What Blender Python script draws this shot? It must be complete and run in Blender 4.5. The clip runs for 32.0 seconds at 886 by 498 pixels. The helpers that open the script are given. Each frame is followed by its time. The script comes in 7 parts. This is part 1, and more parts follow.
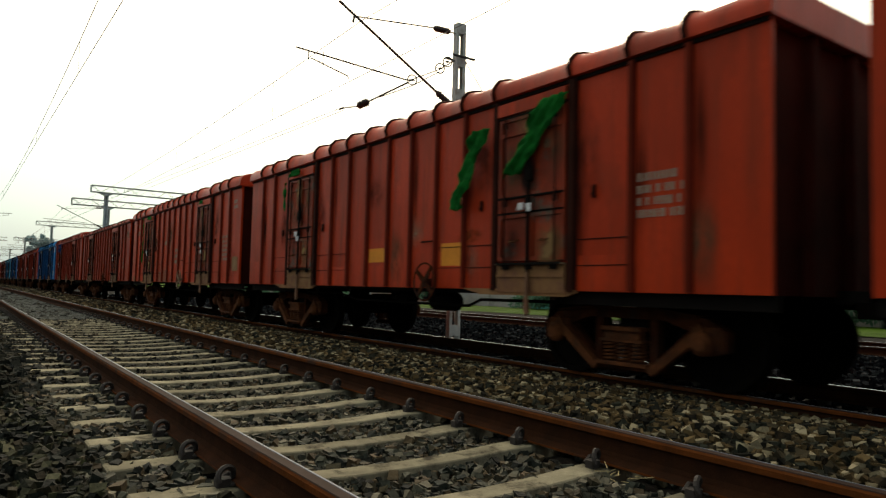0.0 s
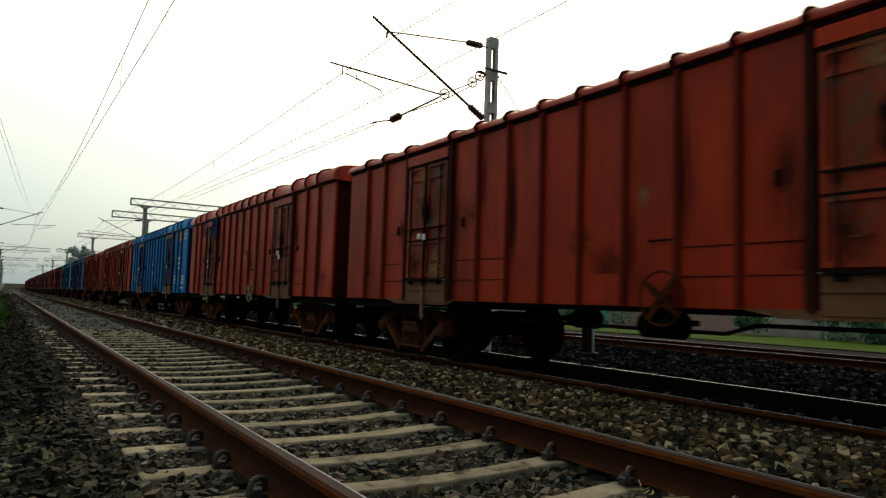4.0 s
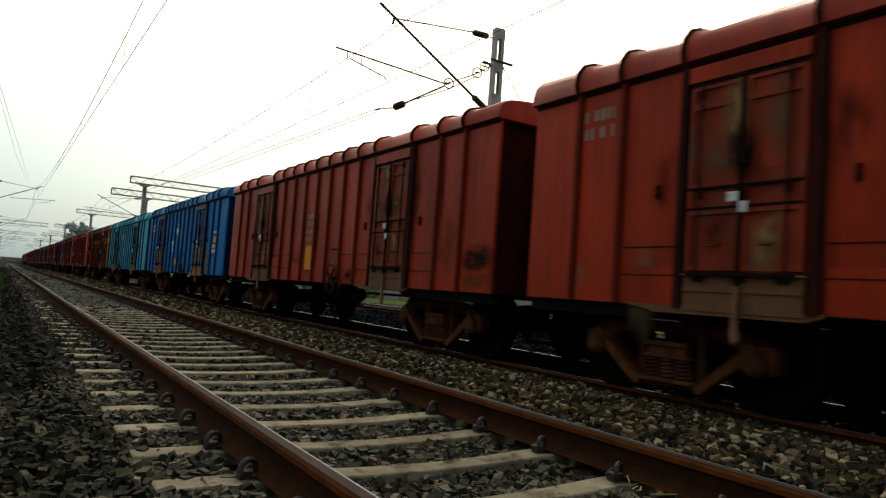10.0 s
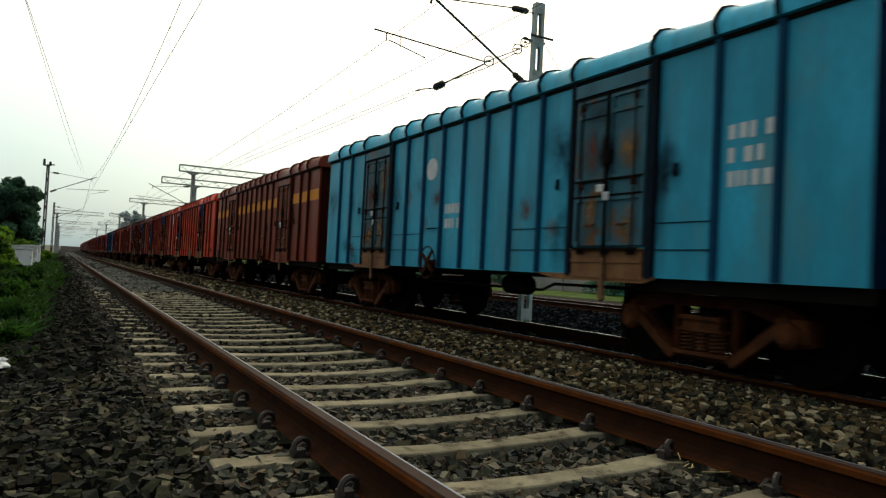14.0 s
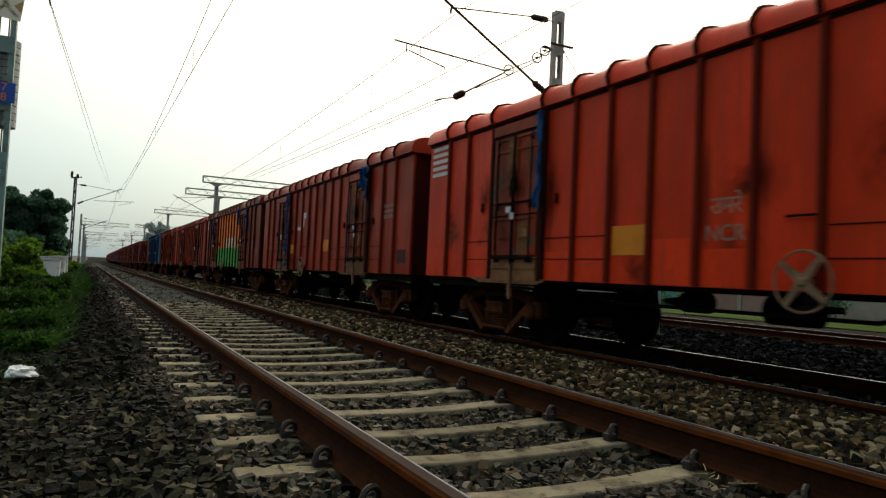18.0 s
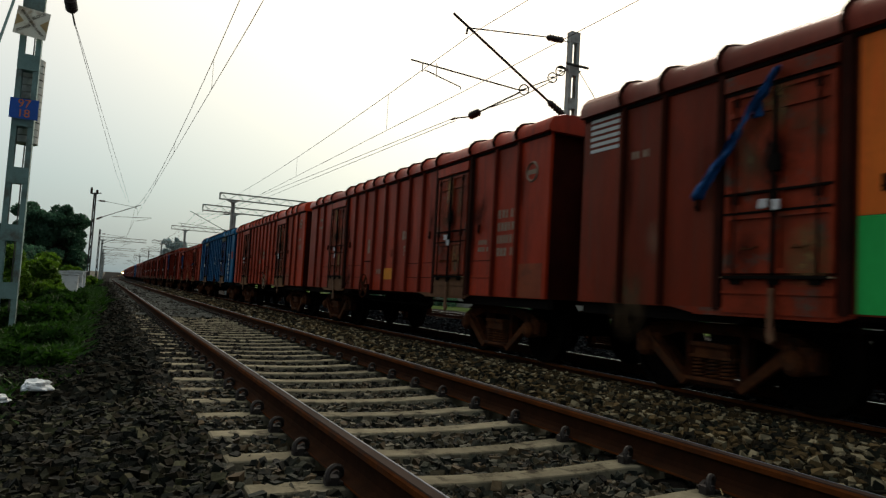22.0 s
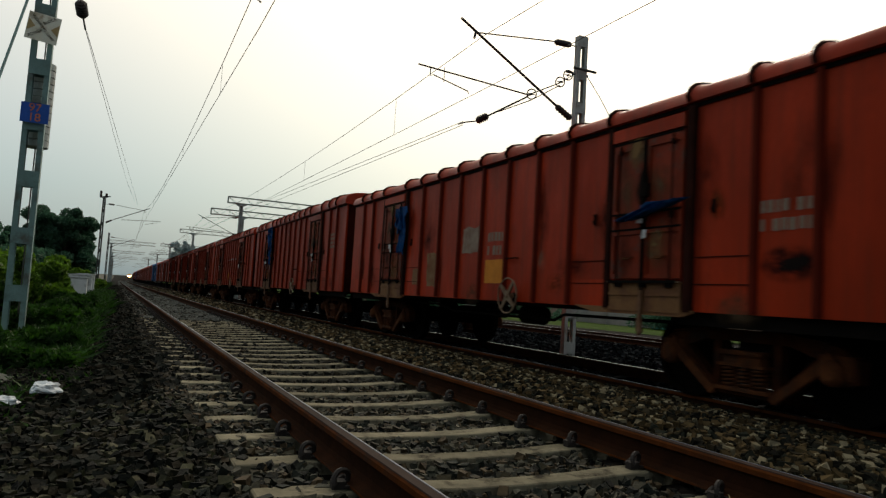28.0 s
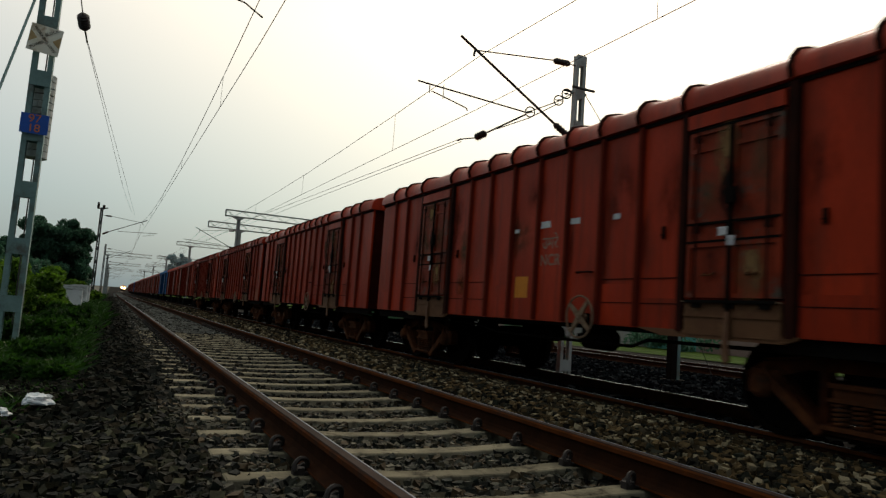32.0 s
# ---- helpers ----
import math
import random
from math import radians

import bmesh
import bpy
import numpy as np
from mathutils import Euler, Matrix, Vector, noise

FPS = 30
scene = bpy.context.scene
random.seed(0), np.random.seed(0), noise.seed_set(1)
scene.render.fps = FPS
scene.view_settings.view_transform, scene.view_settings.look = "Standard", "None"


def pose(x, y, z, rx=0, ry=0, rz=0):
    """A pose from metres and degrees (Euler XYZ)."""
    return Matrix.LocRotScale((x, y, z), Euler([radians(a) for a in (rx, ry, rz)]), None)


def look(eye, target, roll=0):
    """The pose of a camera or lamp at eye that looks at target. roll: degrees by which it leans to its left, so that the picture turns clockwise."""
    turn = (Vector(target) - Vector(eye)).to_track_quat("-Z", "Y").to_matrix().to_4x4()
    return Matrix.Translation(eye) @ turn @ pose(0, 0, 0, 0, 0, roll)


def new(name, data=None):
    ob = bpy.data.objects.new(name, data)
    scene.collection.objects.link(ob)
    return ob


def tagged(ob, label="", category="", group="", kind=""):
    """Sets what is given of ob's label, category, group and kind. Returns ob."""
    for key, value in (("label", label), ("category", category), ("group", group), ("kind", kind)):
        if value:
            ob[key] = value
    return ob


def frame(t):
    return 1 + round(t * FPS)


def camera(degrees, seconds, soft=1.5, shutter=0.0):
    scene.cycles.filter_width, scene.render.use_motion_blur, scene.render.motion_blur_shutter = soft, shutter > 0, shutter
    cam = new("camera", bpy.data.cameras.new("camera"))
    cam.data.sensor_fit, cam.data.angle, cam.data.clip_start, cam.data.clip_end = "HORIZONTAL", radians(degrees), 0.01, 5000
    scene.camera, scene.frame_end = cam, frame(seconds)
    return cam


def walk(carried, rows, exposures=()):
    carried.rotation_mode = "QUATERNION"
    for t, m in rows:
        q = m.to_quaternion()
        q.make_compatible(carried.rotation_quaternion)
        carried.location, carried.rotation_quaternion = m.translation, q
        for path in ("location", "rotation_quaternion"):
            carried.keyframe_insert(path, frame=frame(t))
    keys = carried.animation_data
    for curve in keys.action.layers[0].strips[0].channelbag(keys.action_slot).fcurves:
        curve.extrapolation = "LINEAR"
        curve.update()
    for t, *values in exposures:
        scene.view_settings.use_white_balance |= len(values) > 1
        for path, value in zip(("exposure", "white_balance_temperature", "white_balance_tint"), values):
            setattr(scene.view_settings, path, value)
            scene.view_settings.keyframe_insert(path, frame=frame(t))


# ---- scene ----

# Camera: held by hand beside the near track
EYE = Vector((-2.0, 0.0, 0.722))
cam = camera(66.1, 32.0, soft=1.3, shutter=0.24)
AIM = [  # seconds, bearing to the right of the track, pitch, lean to the left
    (0.0, 35.27, 3.37, 1.41),
    (0.5, 34.16, 3.44, 1.32),
    (1.0, 32.53, 3.13, 1.02),
    (1.5, 32.69, 2.82, 1.36),
    (2.0, 32.11, 2.86, 1.3),
    (2.5, 31.85, 2.88, 1.16),
    (3.0, 32.31, 3.4, 1.28),
    (3.5, 32.44, 4.38, 1.37),
    (5.5, 32.6, 4.2, 3.68),
    (6.0, 31.01, 4.24, 3.04),
    (6.5, 31.09, 3.85, 3.45),
    (7.0, 31.15, 3.9, 3.4),
    (7.5, 31.06, 2.53, 3.78),
    (8.0, 31.39, 2.5, 3.65),
    (8.5, 31.91, 2.68, 3.84),
    (9.0, 32.64, 3.46, 3.88),
    (9.5, 33.12, 3.97, 4.15),
    (10.0, 32.77, 3.55, 4.01),
    (10.5, 32.73, 3.21, 3.9),
    (11.0, 33.05, 3.15, 3.77),
    (11.5, 32.71, 2.61, 3.85),
    (12.0, 32.24, 2.48, 3.82),
    (12.5, 32.09, 2.63, 4.01),
    (13.0, 31.0, 2.9, 3.34),
    (13.5, 30.05, 2.59, 2.75),
    (14.0, 29.19, 1.66, 2.86),
    (14.5, 29.03, 1.56, 3.2),
    (16.5, 28.82, 2.4, 2.92),
    (17.0, 28.07, 2.44, 2.64),
    (17.5, 27.8, 2.35, 2.75),
    (18.0, 27.41, 2.33, 2.63),
    (18.5, 27.66, 2.76, 2.26),
    (19.0, 27.29, 2.74, 2.03),
    (19.5, 26.93, 2.95, 2.01),
    (20.0, 26.82, 2.77, 2.15),
    (20.5, 26.95, 3.06, 2.43),
    (21.0, 26.59, 3.67, 2.65),
    (21.5, 26.2, 3.77, 3.0),
    (22.0, 26.14, 3.81, 3.22),
    (22.5, 25.93, 3.71, 3.32),
    (23.0, 25.81, 3.49, 3.39),
    (23.5, 25.97, 3.44, 3.6),
    (24.0, 25.93, 3.47, 3.48),
    (24.5, 25.76, 3.44, 3.5),
    (25.0, 25.57, 3.41, 3.59),
    (25.5, 25.54, 3.23, 3.83),
    (27.5, 25.54, 3.51, 3.78),
    (28.0, 25.51, 4.12, 3.42),
    (28.5, 25.52, 3.96, 3.82),
    (29.0, 25.61, 4.37, 3.44),
    (29.5, 25.68, 4.25, 3.63),
    (30.0, 25.6, 4.22, 3.7),
    (30.5, 25.46, 4.53, 3.86),
    (31.0, 25.47, 4.82, 4.31),
    (31.5, 25.55, 5.18, 4.37),
    (32.0, 25.67, 5.47, 4.15)
]


def aimed(bearing, pitch, lean):
    b, p = radians(bearing), radians(pitch)
    way = Vector((math.sin(b) * math.cos(p), math.cos(b) * math.cos(p), math.sin(p)))
    return look(EYE, EYE + way, lean)


walk(cam, [(t, aimed(b, p, r)) for t, b, p, r in AIM],
     exposures=[(0, -0.05, 7800, 12), (1.5, -0.18, 7800, 12), (3.0, -0.36, 7700, 12), (5.8, -0.45, 7430, 14), (7, -0.62, 7430, 7), (8, -0.37, 7460, 11), (9.2, -0.17, 7460, 14),
                (11, -0.42, 7460, 14), (12, -0.32, 7460, 14), (13, -0.33, 7460, 11), (14, -0.22, 7460, 11), (17, -0.32, 7460, 14), (18.2, -0.34, 7500, 14), (20, -0.44, 7340, 14), (21.2, -0.70, 7230, 14),
                (25, -0.77, 7230, 14), (32, -0.96, 7180, 14)])

# Light: a bright overcast evening sky
world = bpy.data.worlds.new("overcast")
scene.world = world
world.use_nodes = True
wn, wl = world.node_tree.nodes, world.node_tree.links
wn.clear()
w_out, w_bg = wn.new("ShaderNodeOutputWorld"), wn.new("ShaderNodeBackground")
w_sky = wn.new("ShaderNodeTexSky")
w_sky.sky_type, w_sky.sun_disc = "NISHITA", False
w_sky.sun_elevation, w_sky.sun_rotation = radians(37), radians(38)
w_sky.air_density, w_sky.dust_density = 1.0, 4.0
w_co, w_sep = wn.new("ShaderNodeTexCoord"), wn.new("ShaderNodeSeparateXYZ")
SUN = Vector((math.sin(radians(38)) * 0.80, math.cos(radians(38)) * 0.80, 0.60)).normalized()   # behind the cloud, ahead
# cloud brightness: widest towards the hidden sun, falling away from it
w_dot = wn.new("ShaderNodeVectorMath")
w_dot.operation = "DOT_PRODUCT"
w_dot.inputs[1].default_value = SUN
w_glow = wn.new("ShaderNodeValToRGB")
w_glow.color_ramp.interpolation = "EASE"
w_glow.color_ramp.elements[0].position, w_glow.color_ramp.elements[0].color = 0.0, (0.150, 0.18, 0.205, 1)
w_glow.color_ramp.elements[1].position, w_glow.color_ramp.elements[1].color = 1.0, (1.0, 0.985, 0.86, 1)
w_glow.color_ramp.elements.new(0.55).color = (0.225, 0.28, 0.315, 1)
w_glow.color_ramp.elements.new(0.80).color = (0.655, 0.705, 0.70, 1)
w_half = wn.new("ShaderNodeMapRange")
w_half.inputs["From Min"].default_value = -1.0
# haze dulls the lowest part of the sky
w_ramp = wn.new("ShaderNodeValToRGB")
w_ramp.color_ramp.elements[0].position, w_ramp.color_ramp.elements[0].color = 0.0, (0.26, 0.375, 0.445, 1)
w_ramp.color_ramp.elements[1].position, w_ramp.color_ramp.elements[1].color = 0.38, (1.0, 1.0, 0.97, 1)
w_ramp.color_ramp.elements.new(0.12).color = (0.44, 0.58, 0.62, 1)
w_cloud = wn.new("ShaderNodeVectorMath")
w_cloud.operation = "MULTIPLY"
w_gain = wn.new("ShaderNodeVectorMath")
w_gain.operation = "SCALE"
w_gain.inputs["Scale"].default_value = 1.85
w_mul = wn.new("ShaderNodeVectorMath")
w_mul.operation = "SCALE"
w_mul.inputs["Scale"].default_value = 0.05
w_add = wn.new("ShaderNodeVectorMath")
w_add.operation = "ADD"
wl.new(w_co.outputs["Generated"], w_sep.inputs[0])
wl.new(w_co.outputs["Generated"], w_dot.inputs[0])
wl.new(w_dot.outputs["Value"], w_half.inputs["Value"])
wl.new(w_half.outputs[0], w_glow.inputs[0])
wl.new(w_sep.outputs["Z"], w_ramp.inputs[0])
wl.new(w_glow.outputs[0], w_cloud.inputs[0])
wl.new(w_ramp.outputs[0], w_cloud.inputs[1])
wl.new(w_cloud.outputs[0], w_gain.inputs[0])
wl.new(w_sky.outputs[0], w_mul.inputs[0])
wl.new(w_mul.outputs[0], w_add.inputs[0])
wl.new(w_gain.outputs[0], w_add.inputs[1])
wl.new(w_add.outputs[0], w_bg.inputs[0])
w_bg.inputs[1].default_value = 1.0
wl.new(w_bg.outputs[0], w_out.inputs[0])

sun = new("sun", bpy.data.lights.new("sun", "SUN"))
sun.data.energy, sun.data.angle, sun.data.color = 1.3, radians(16), (1.0, 0.96, 0.90)
sun.matrix_world = look((0, 0, 0), -SUN)

# ---- materials ----
def material(name, base, other=None, scale=4.0, rough=0.7, metal=0.0, bump=0.2, grain=60.0, stain=None, stain_scale=1.2,
             stain_at=(0.5, 0.68), random_value=0.0, per_island=False, stretch=(1, 1, 1), emit=None, spec=0.3,
             streak=None, dent=0.0, palette=None, leafy=0.0):
    """Two scales of variation, stains, and fine relief, in the object's own metres."""
    m = bpy.data.materials.new(name)
    m.use_nodes = True
    n, l = m.node_tree.nodes, m.node_tree.links
    b = n["Principled BSDF"]
    b.inputs["Roughness"].default_value, b.inputs["Metallic"].default_value = rough, metal
    b.inputs["Specular IOR Level"].default_value = spec
    co, mp = n.new("ShaderNodeTexCoord"), n.new("ShaderNodeMapping")
    mp.inputs["Scale"].default_value = stretch
    info = n.new("ShaderNodeObjectInfo")
    shift = n.new("ShaderNodeVectorMath")
    shift.operation = "MULTIPLY_ADD"
    shift.inputs[1].default_value = (37.0, 19.0, 11.0)
    l.new(info.outputs["Random"], shift.inputs[0])
    l.new(co.outputs["Object"], shift.inputs[2])
    l.new(shift.outputs[0], mp.inputs["Vector"])
    def tex(s, detail, roughness=0.6):
        t = n.new("ShaderNodeTexNoise")
        t.inputs["Scale"].default_value, t.inputs["Detail"].default_value = s, detail
        t.inputs["Roughness"].default_value = roughness
        l.new(mp.outputs[0], t.inputs["Vector"])
        return t
    def mix(fac, a, c):
        x = n.new("ShaderNodeMix")
        x.data_type = "RGBA"
        if isinstance(fac, float):
            x.inputs["Factor"].default_value = fac
        else:
            l.new(fac, x.inputs["Factor"])
        for s, v in ((x.inputs["A"], a), (x.inputs["B"], c)):
            if isinstance(v, tuple):
                s.default_value = (*v[:3], 1)
            else:
                l.new(v, s)
        return x.outputs["Result"]
    def ramp(src, lo, hi):
        r = n.new("ShaderNodeMapRange")
        r.inputs["From Min"].default_value, r.inputs["From Max"].default_value = lo, hi
        l.new(src, r.inputs["Value"])
        return r.outputs["Result"]
    other = other or tuple(v * 0.72 for v in base)
    big = tex(scale, 5)
    col = mix(ramp(big.outputs["Fac"], 0.35, 0.65), base, other)
    fine = tex(grain, 3)
    col = mix(ramp(fine.outputs["Fac"], 0.3, 1.1), col, tuple(v * 0.6 for v in base))
    if palette:
        geo2 = n.new("ShaderNodeNewGeometry")
        pr = n.new("ShaderNodeValToRGB")
        pr.color_ramp.interpolation = "CONSTANT"
        for i, c in enumerate(palette):
            e = pr.color_ramp.elements[i] if i < 2 else pr.color_ramp.elements.new(i / len(palette))
            e.position, e.color = i / len(palette), (*c, 1)
        l.new(geo2.outputs["Random Per Island"], pr.inputs[0])
        col = mix(ramp(fine.outputs["Fac"], 0.45, 1.1), pr.outputs["Color"], base)
    if stain:
        st = tex(stain_scale, 8, 0.7)
        col = mix(ramp(st.outputs["Fac"], *stain_at), col, stain)
    if streak:
        sm = n.new("ShaderNodeMapping")
        sm.inputs["Scale"].default_value = (9.0, 9.0, 0.55)
        l.new(shift.outputs[0], sm.inputs["Vector"])
        sn = n.new("ShaderNodeTexNoise")
        sn.inputs["Scale"].default_value, sn.inputs["Detail"].default_value = 1.0, 6
        l.new(sm.outputs[0], sn.inputs["Vector"])
        col = mix(ramp(sn.outputs["Fac"], 0.50, 0.78), col, streak)
    if random_value:
        src = info.outputs["Random"]
        if per_island:
            geo = n.new("ShaderNodeNewGeometry")
            src = geo.outputs["Random Per Island"]
        hsv = n.new("ShaderNodeHueSaturation")
        rr = n.new("ShaderNodeMapRange")
        rr.inputs["To Min"].default_value, rr.inputs["To Max"].default_value = 1 - random_value, 1 + random_value
        if palette:
            again = n.new("ShaderNodeMath")
            again.operation = "MULTIPLY"
            again.inputs[1].default_value = 57.0
            wrap = n.new("ShaderNodeMath")
            wrap.operation = "FRACT"
            l.new(src, again.inputs[0])
            l.new(again.outputs[0], wrap.inputs[0])
            src = wrap.outputs[0]
        l.new(src, rr.inputs["Value"])
        l.new(rr.outputs[0], hsv.inputs["Value"])
        l.new(col, hsv.inputs["Color"])
        col = hsv.outputs["Color"]
    l.new(col, b.inputs["Base Color"])
    rg = n.new("ShaderNodeMapRange")
    rg.inputs["To Min"].default_value, rg.inputs["To Max"].default_value = max(0.05, rough - 0.12), min(1, rough + 0.12)
    l.new(big.outputs["Fac"], rg.inputs["Value"])
    l.new(rg.outputs[0], b.inputs["Roughness"])
    if bump:
        bp = n.new("ShaderNodeBump")
        bp.inputs["Strength"].default_value, bp.inputs["Distance"].default_value = bump, 0.01
        l.new(fine.outputs["Fac"], bp.inputs["Height"])
        if dent:
            dn = n.new("ShaderNodeBump")
            dn.inputs["Strength"].default_value, dn.inputs["Distance"].default_value = dent, 0.06
            wide = tex(2.2, 2)
            l.new(wide.outputs["Fac"], dn.inputs["Height"])
            l.new(dn.outputs[0], bp.inputs["Normal"])
        l.new(bp.outputs[0], b.inputs["Normal"])
    if leafy:
        tr, ms = n.new("ShaderNodeBsdfTranslucent"), n.new("ShaderNodeMixShader")
        ms.inputs[0].default_value = leafy
        l.new(col, tr.inputs["Color"])
        l.new(b.outputs[0], ms.inputs[1])
        l.new(tr.outputs[0], ms.inputs[2])
        l.new(ms.outputs[0], n["Material Output"].inputs["Surface"])
    if emit:
        b.inputs["Emission Color"].default_value = (*emit[:3], 1)
        b.inputs["Emission Strength"].default_value = emit[3]
    return m


M = {}
M["stone"] = material("ballast_stone", (0.036, 0.031, 0.022), scale=9, rough=0.9, bump=0.6, grain=45, spec=0.02, random_value=0.35, per_island=True,
                      stain=(0.070, 0.046, 0.024), stain_scale=3.0, stain_at=(0.56, 0.75),
                      palette=[(0.032, 0.026, 0.016), (0.100, 0.068, 0.032), (0.018, 0.020, 0.015), (0.24, 0.20, 0.125), (0.056, 0.038, 0.018), (0.010, 0.010, 0.008)])
M["stone_crib"] = material("crib_ballast_stone", (0.026, 0.026, 0.020), scale=9, rough=0.8, bump=0.7, grain=45, spec=0.15, random_value=0.45, per_island=True,
                           stain=(0.060, 0.040, 0.020), stain_scale=3.0, stain_at=(0.56, 0.75),
                           palette=[(0.0187, 0.0221, 0.0161), (0.0612, 0.0425, 0.0221), (0.0110, 0.0145, 0.0110), (0.1260, 0.1125, 0.0792), (0.0340, 0.0281, 0.0153), (0.0059, 0.0068, 0.0051), (0.0558, 0.0558, 0.0391)])
# darker version of the crib stone, used away from the near stretch
M["stone_crib_dark"] = material("dark_crib_stone", (0.016, 0.016, 0.013), scale=9, rough=0.85, bump=0.6, grain=45, spec=0.08, random_value=0.4, per_island=True,
                                palette=[(0.0102, 0.0119, 0.0093), (0.0272, 0.0213, 0.0119), (0.0076, 0.0093, 0.0076), (0.0527, 0.0493, 0.0374), (0.0170, 0.0145, 0.0085), (0.0043, 0.0051, 0.0043), (0.0238, 0.0247, 0.0195)])
M["stone_near"] = material("mossy_ballast_stone", (0.014, 0.016, 0.011), scale=9, rough=0.78, bump=0.8, grain=45, spec=0.08, random_value=0.5, per_island=True,
                           stain=(0.034, 0.026, 0.013), stain_scale=3.0, stain_at=(0.55, 0.75),
                           palette=[(0.0063, 0.0081, 0.0058), (0.0162, 0.0130, 0.0063), (0.0038, 0.0054, 0.0040), (0.0612, 0.0578, 0.0332), (0.0104, 0.0104, 0.0058), (0.0020, 0.0029, 0.0020), (0.0282, 0.0307, 0.0150), (0.0086, 0.0110, 0.0081)])
# darker than the near shoulder stone
M["stone_shoulder_dark"] = material("dark_shoulder_stone", (0.008, 0.0095, 0.007), scale=9, rough=0.92, bump=0.6, grain=45, spec=0.04, random_value=0.45, per_island=True,
                            stain=(0.016, 0.012, 0.007), stain_scale=3.0,
                            palette=[(0.0058, 0.0083, 0.0058), (0.0115, 0.0102, 0.0058), (0.0045, 0.0064, 0.0051), (0.0269, 0.0282, 0.0218), (0.0083, 0.0090, 0.0058), (0.0032, 0.0038, 0.0032), (0.0141, 0.0160, 0.0115)])
# near-black: the shade under and behind the train is put into the colour
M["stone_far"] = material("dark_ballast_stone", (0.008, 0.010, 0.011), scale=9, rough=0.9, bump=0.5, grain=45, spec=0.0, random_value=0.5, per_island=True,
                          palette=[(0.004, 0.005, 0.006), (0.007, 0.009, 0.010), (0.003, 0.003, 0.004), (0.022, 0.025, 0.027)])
# very dark: the deep shade between the stones is put into the bed's colour
M["bed"] = material("ballast_bed", (0.012, 0.011, 0.010), (0.007, 0.007, 0.006), scale=14, rough=0.95, bump=1.0, grain=30, spec=0.02)
M["concrete"] = material("sleeper_concrete", (0.28, 0.25, 0.172), (0.14, 0.125, 0.088), scale=5, rough=0.9, spec=0.02, bump=0.5, grain=50,
                         stain=(0.040, 0.034, 0.025), stain_scale=6.5, stain_at=(0.52, 0.66), random_value=0.18)
# copy for the far sleepers: the greying by haze is put into the colour
M["concrete_grey"] = material("hazed_sleeper_concrete", (0.15, 0.158, 0.142), (0.085, 0.09, 0.082), scale=5, rough=0.9, spec=0.02, bump=0.5, grain=50,
                              stain=(0.035, 0.034, 0.030), stain_scale=6.5, stain_at=(0.52, 0.66), random_value=0.18)
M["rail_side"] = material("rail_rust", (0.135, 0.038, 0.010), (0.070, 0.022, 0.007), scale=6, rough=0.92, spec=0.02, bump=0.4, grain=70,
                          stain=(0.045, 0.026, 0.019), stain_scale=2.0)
M["rail_top"] = material("rail_worn_head", (0.034, 0.018, 0.012), (0.020, 0.012, 0.009), scale=3, rough=0.75, metal=0.0, spec=0.06, bump=0.05, grain=90)
# polished head edge; the sky's bluish highlight is put into its colour
M["rail_band"] = material("rail_highlight_band", (0.16, 0.19, 0.23), (0.08, 0.095, 0.12), scale=3, rough=0.32, metal=1.0, bump=0.03, grain=90)
M["rail_bright"] = material("rail_bright_steel", (0.62, 0.62, 0.62), (0.5, 0.5, 0.5), scale=3, rough=0.16, metal=1.0, bump=0.0, grain=90)
# darker than the rail side: shade below the head is put into the colour
M["rail_web"] = material("rail_shaded_web", (0.040, 0.015, 0.007), (0.022, 0.010, 0.006), scale=6, rough=0.92, spec=0.02, bump=0.4, grain=70)
# dark copy of the concrete, with the shade under the train in its colour
M["concrete_dark"] = material("shaded_sleeper_concrete", (0.026, 0.023, 0.018), (0.015, 0.013, 0.011), scale=5, rough=0.9, spec=0.1, bump=0.5, grain=50)
M["clip"] = material("clip_steel", (0.030, 0.023, 0.020), rough=0.7, bump=0.3, grain=80)
M["soil"] = material("soil", (0.07, 0.06, 0.045), (0.05, 0.055, 0.03), scale=0.6, rough=1.0, bump=0.8, grain=12)
M["grass"] = material("grass_field", (0.036, 0.074, 0.006), (0.022, 0.046, 0.005), scale=0.7, rough=0.95, spec=0.02, bump=0.6, grain=14)


def paint(name, base, other, rust=(0.085, 0.022, 0.010), streak=(0.12, 0.030, 0.014), spec=0.10):
    return material(name, base, tuple(v * 0.66 for v in other), scale=1.0, rough=0.46, bump=0.10, grain=26, stain=rust, stain_scale=1.6, spec=spec,
                    stain_at=(0.53, 0.80), stretch=(1, 1, 0.45), random_value=0.10, streak=streak, dent=0.25)


M["red"] = paint("oxide_red_paint", (0.58, 0.045, 0.0085), (0.47, 0.039, 0.0075), rust=(0.19, 0.026, 0.008), streak=(0.22, 0.029, 0.010))
M["red_bright"] = paint("fresh_oxide_red_paint", (0.84, 0.052, 0.0095), (0.74, 0.046, 0.0085), rust=(0.40, 0.040, 0.010), streak=(0.45, 0.042, 0.012))
M["red_dark"] = paint("old_oxide_red_paint", (0.46, 0.036, 0.0080), (0.36, 0.029, 0.0070), rust=(0.15, 0.021, 0.008), streak=(0.17, 0.022, 0.009))
M["red_brown"] = paint("brown_oxide_paint", (0.24, 0.026, 0.0070), (0.18, 0.021, 0.0060))
M["blue"] = paint("blue_paint", (0.001, 0.25, 0.62), (0.001, 0.21, 0.54), rust=(0.004, 0.09, 0.26), streak=(0.004, 0.11, 0.30), spec=0.03)
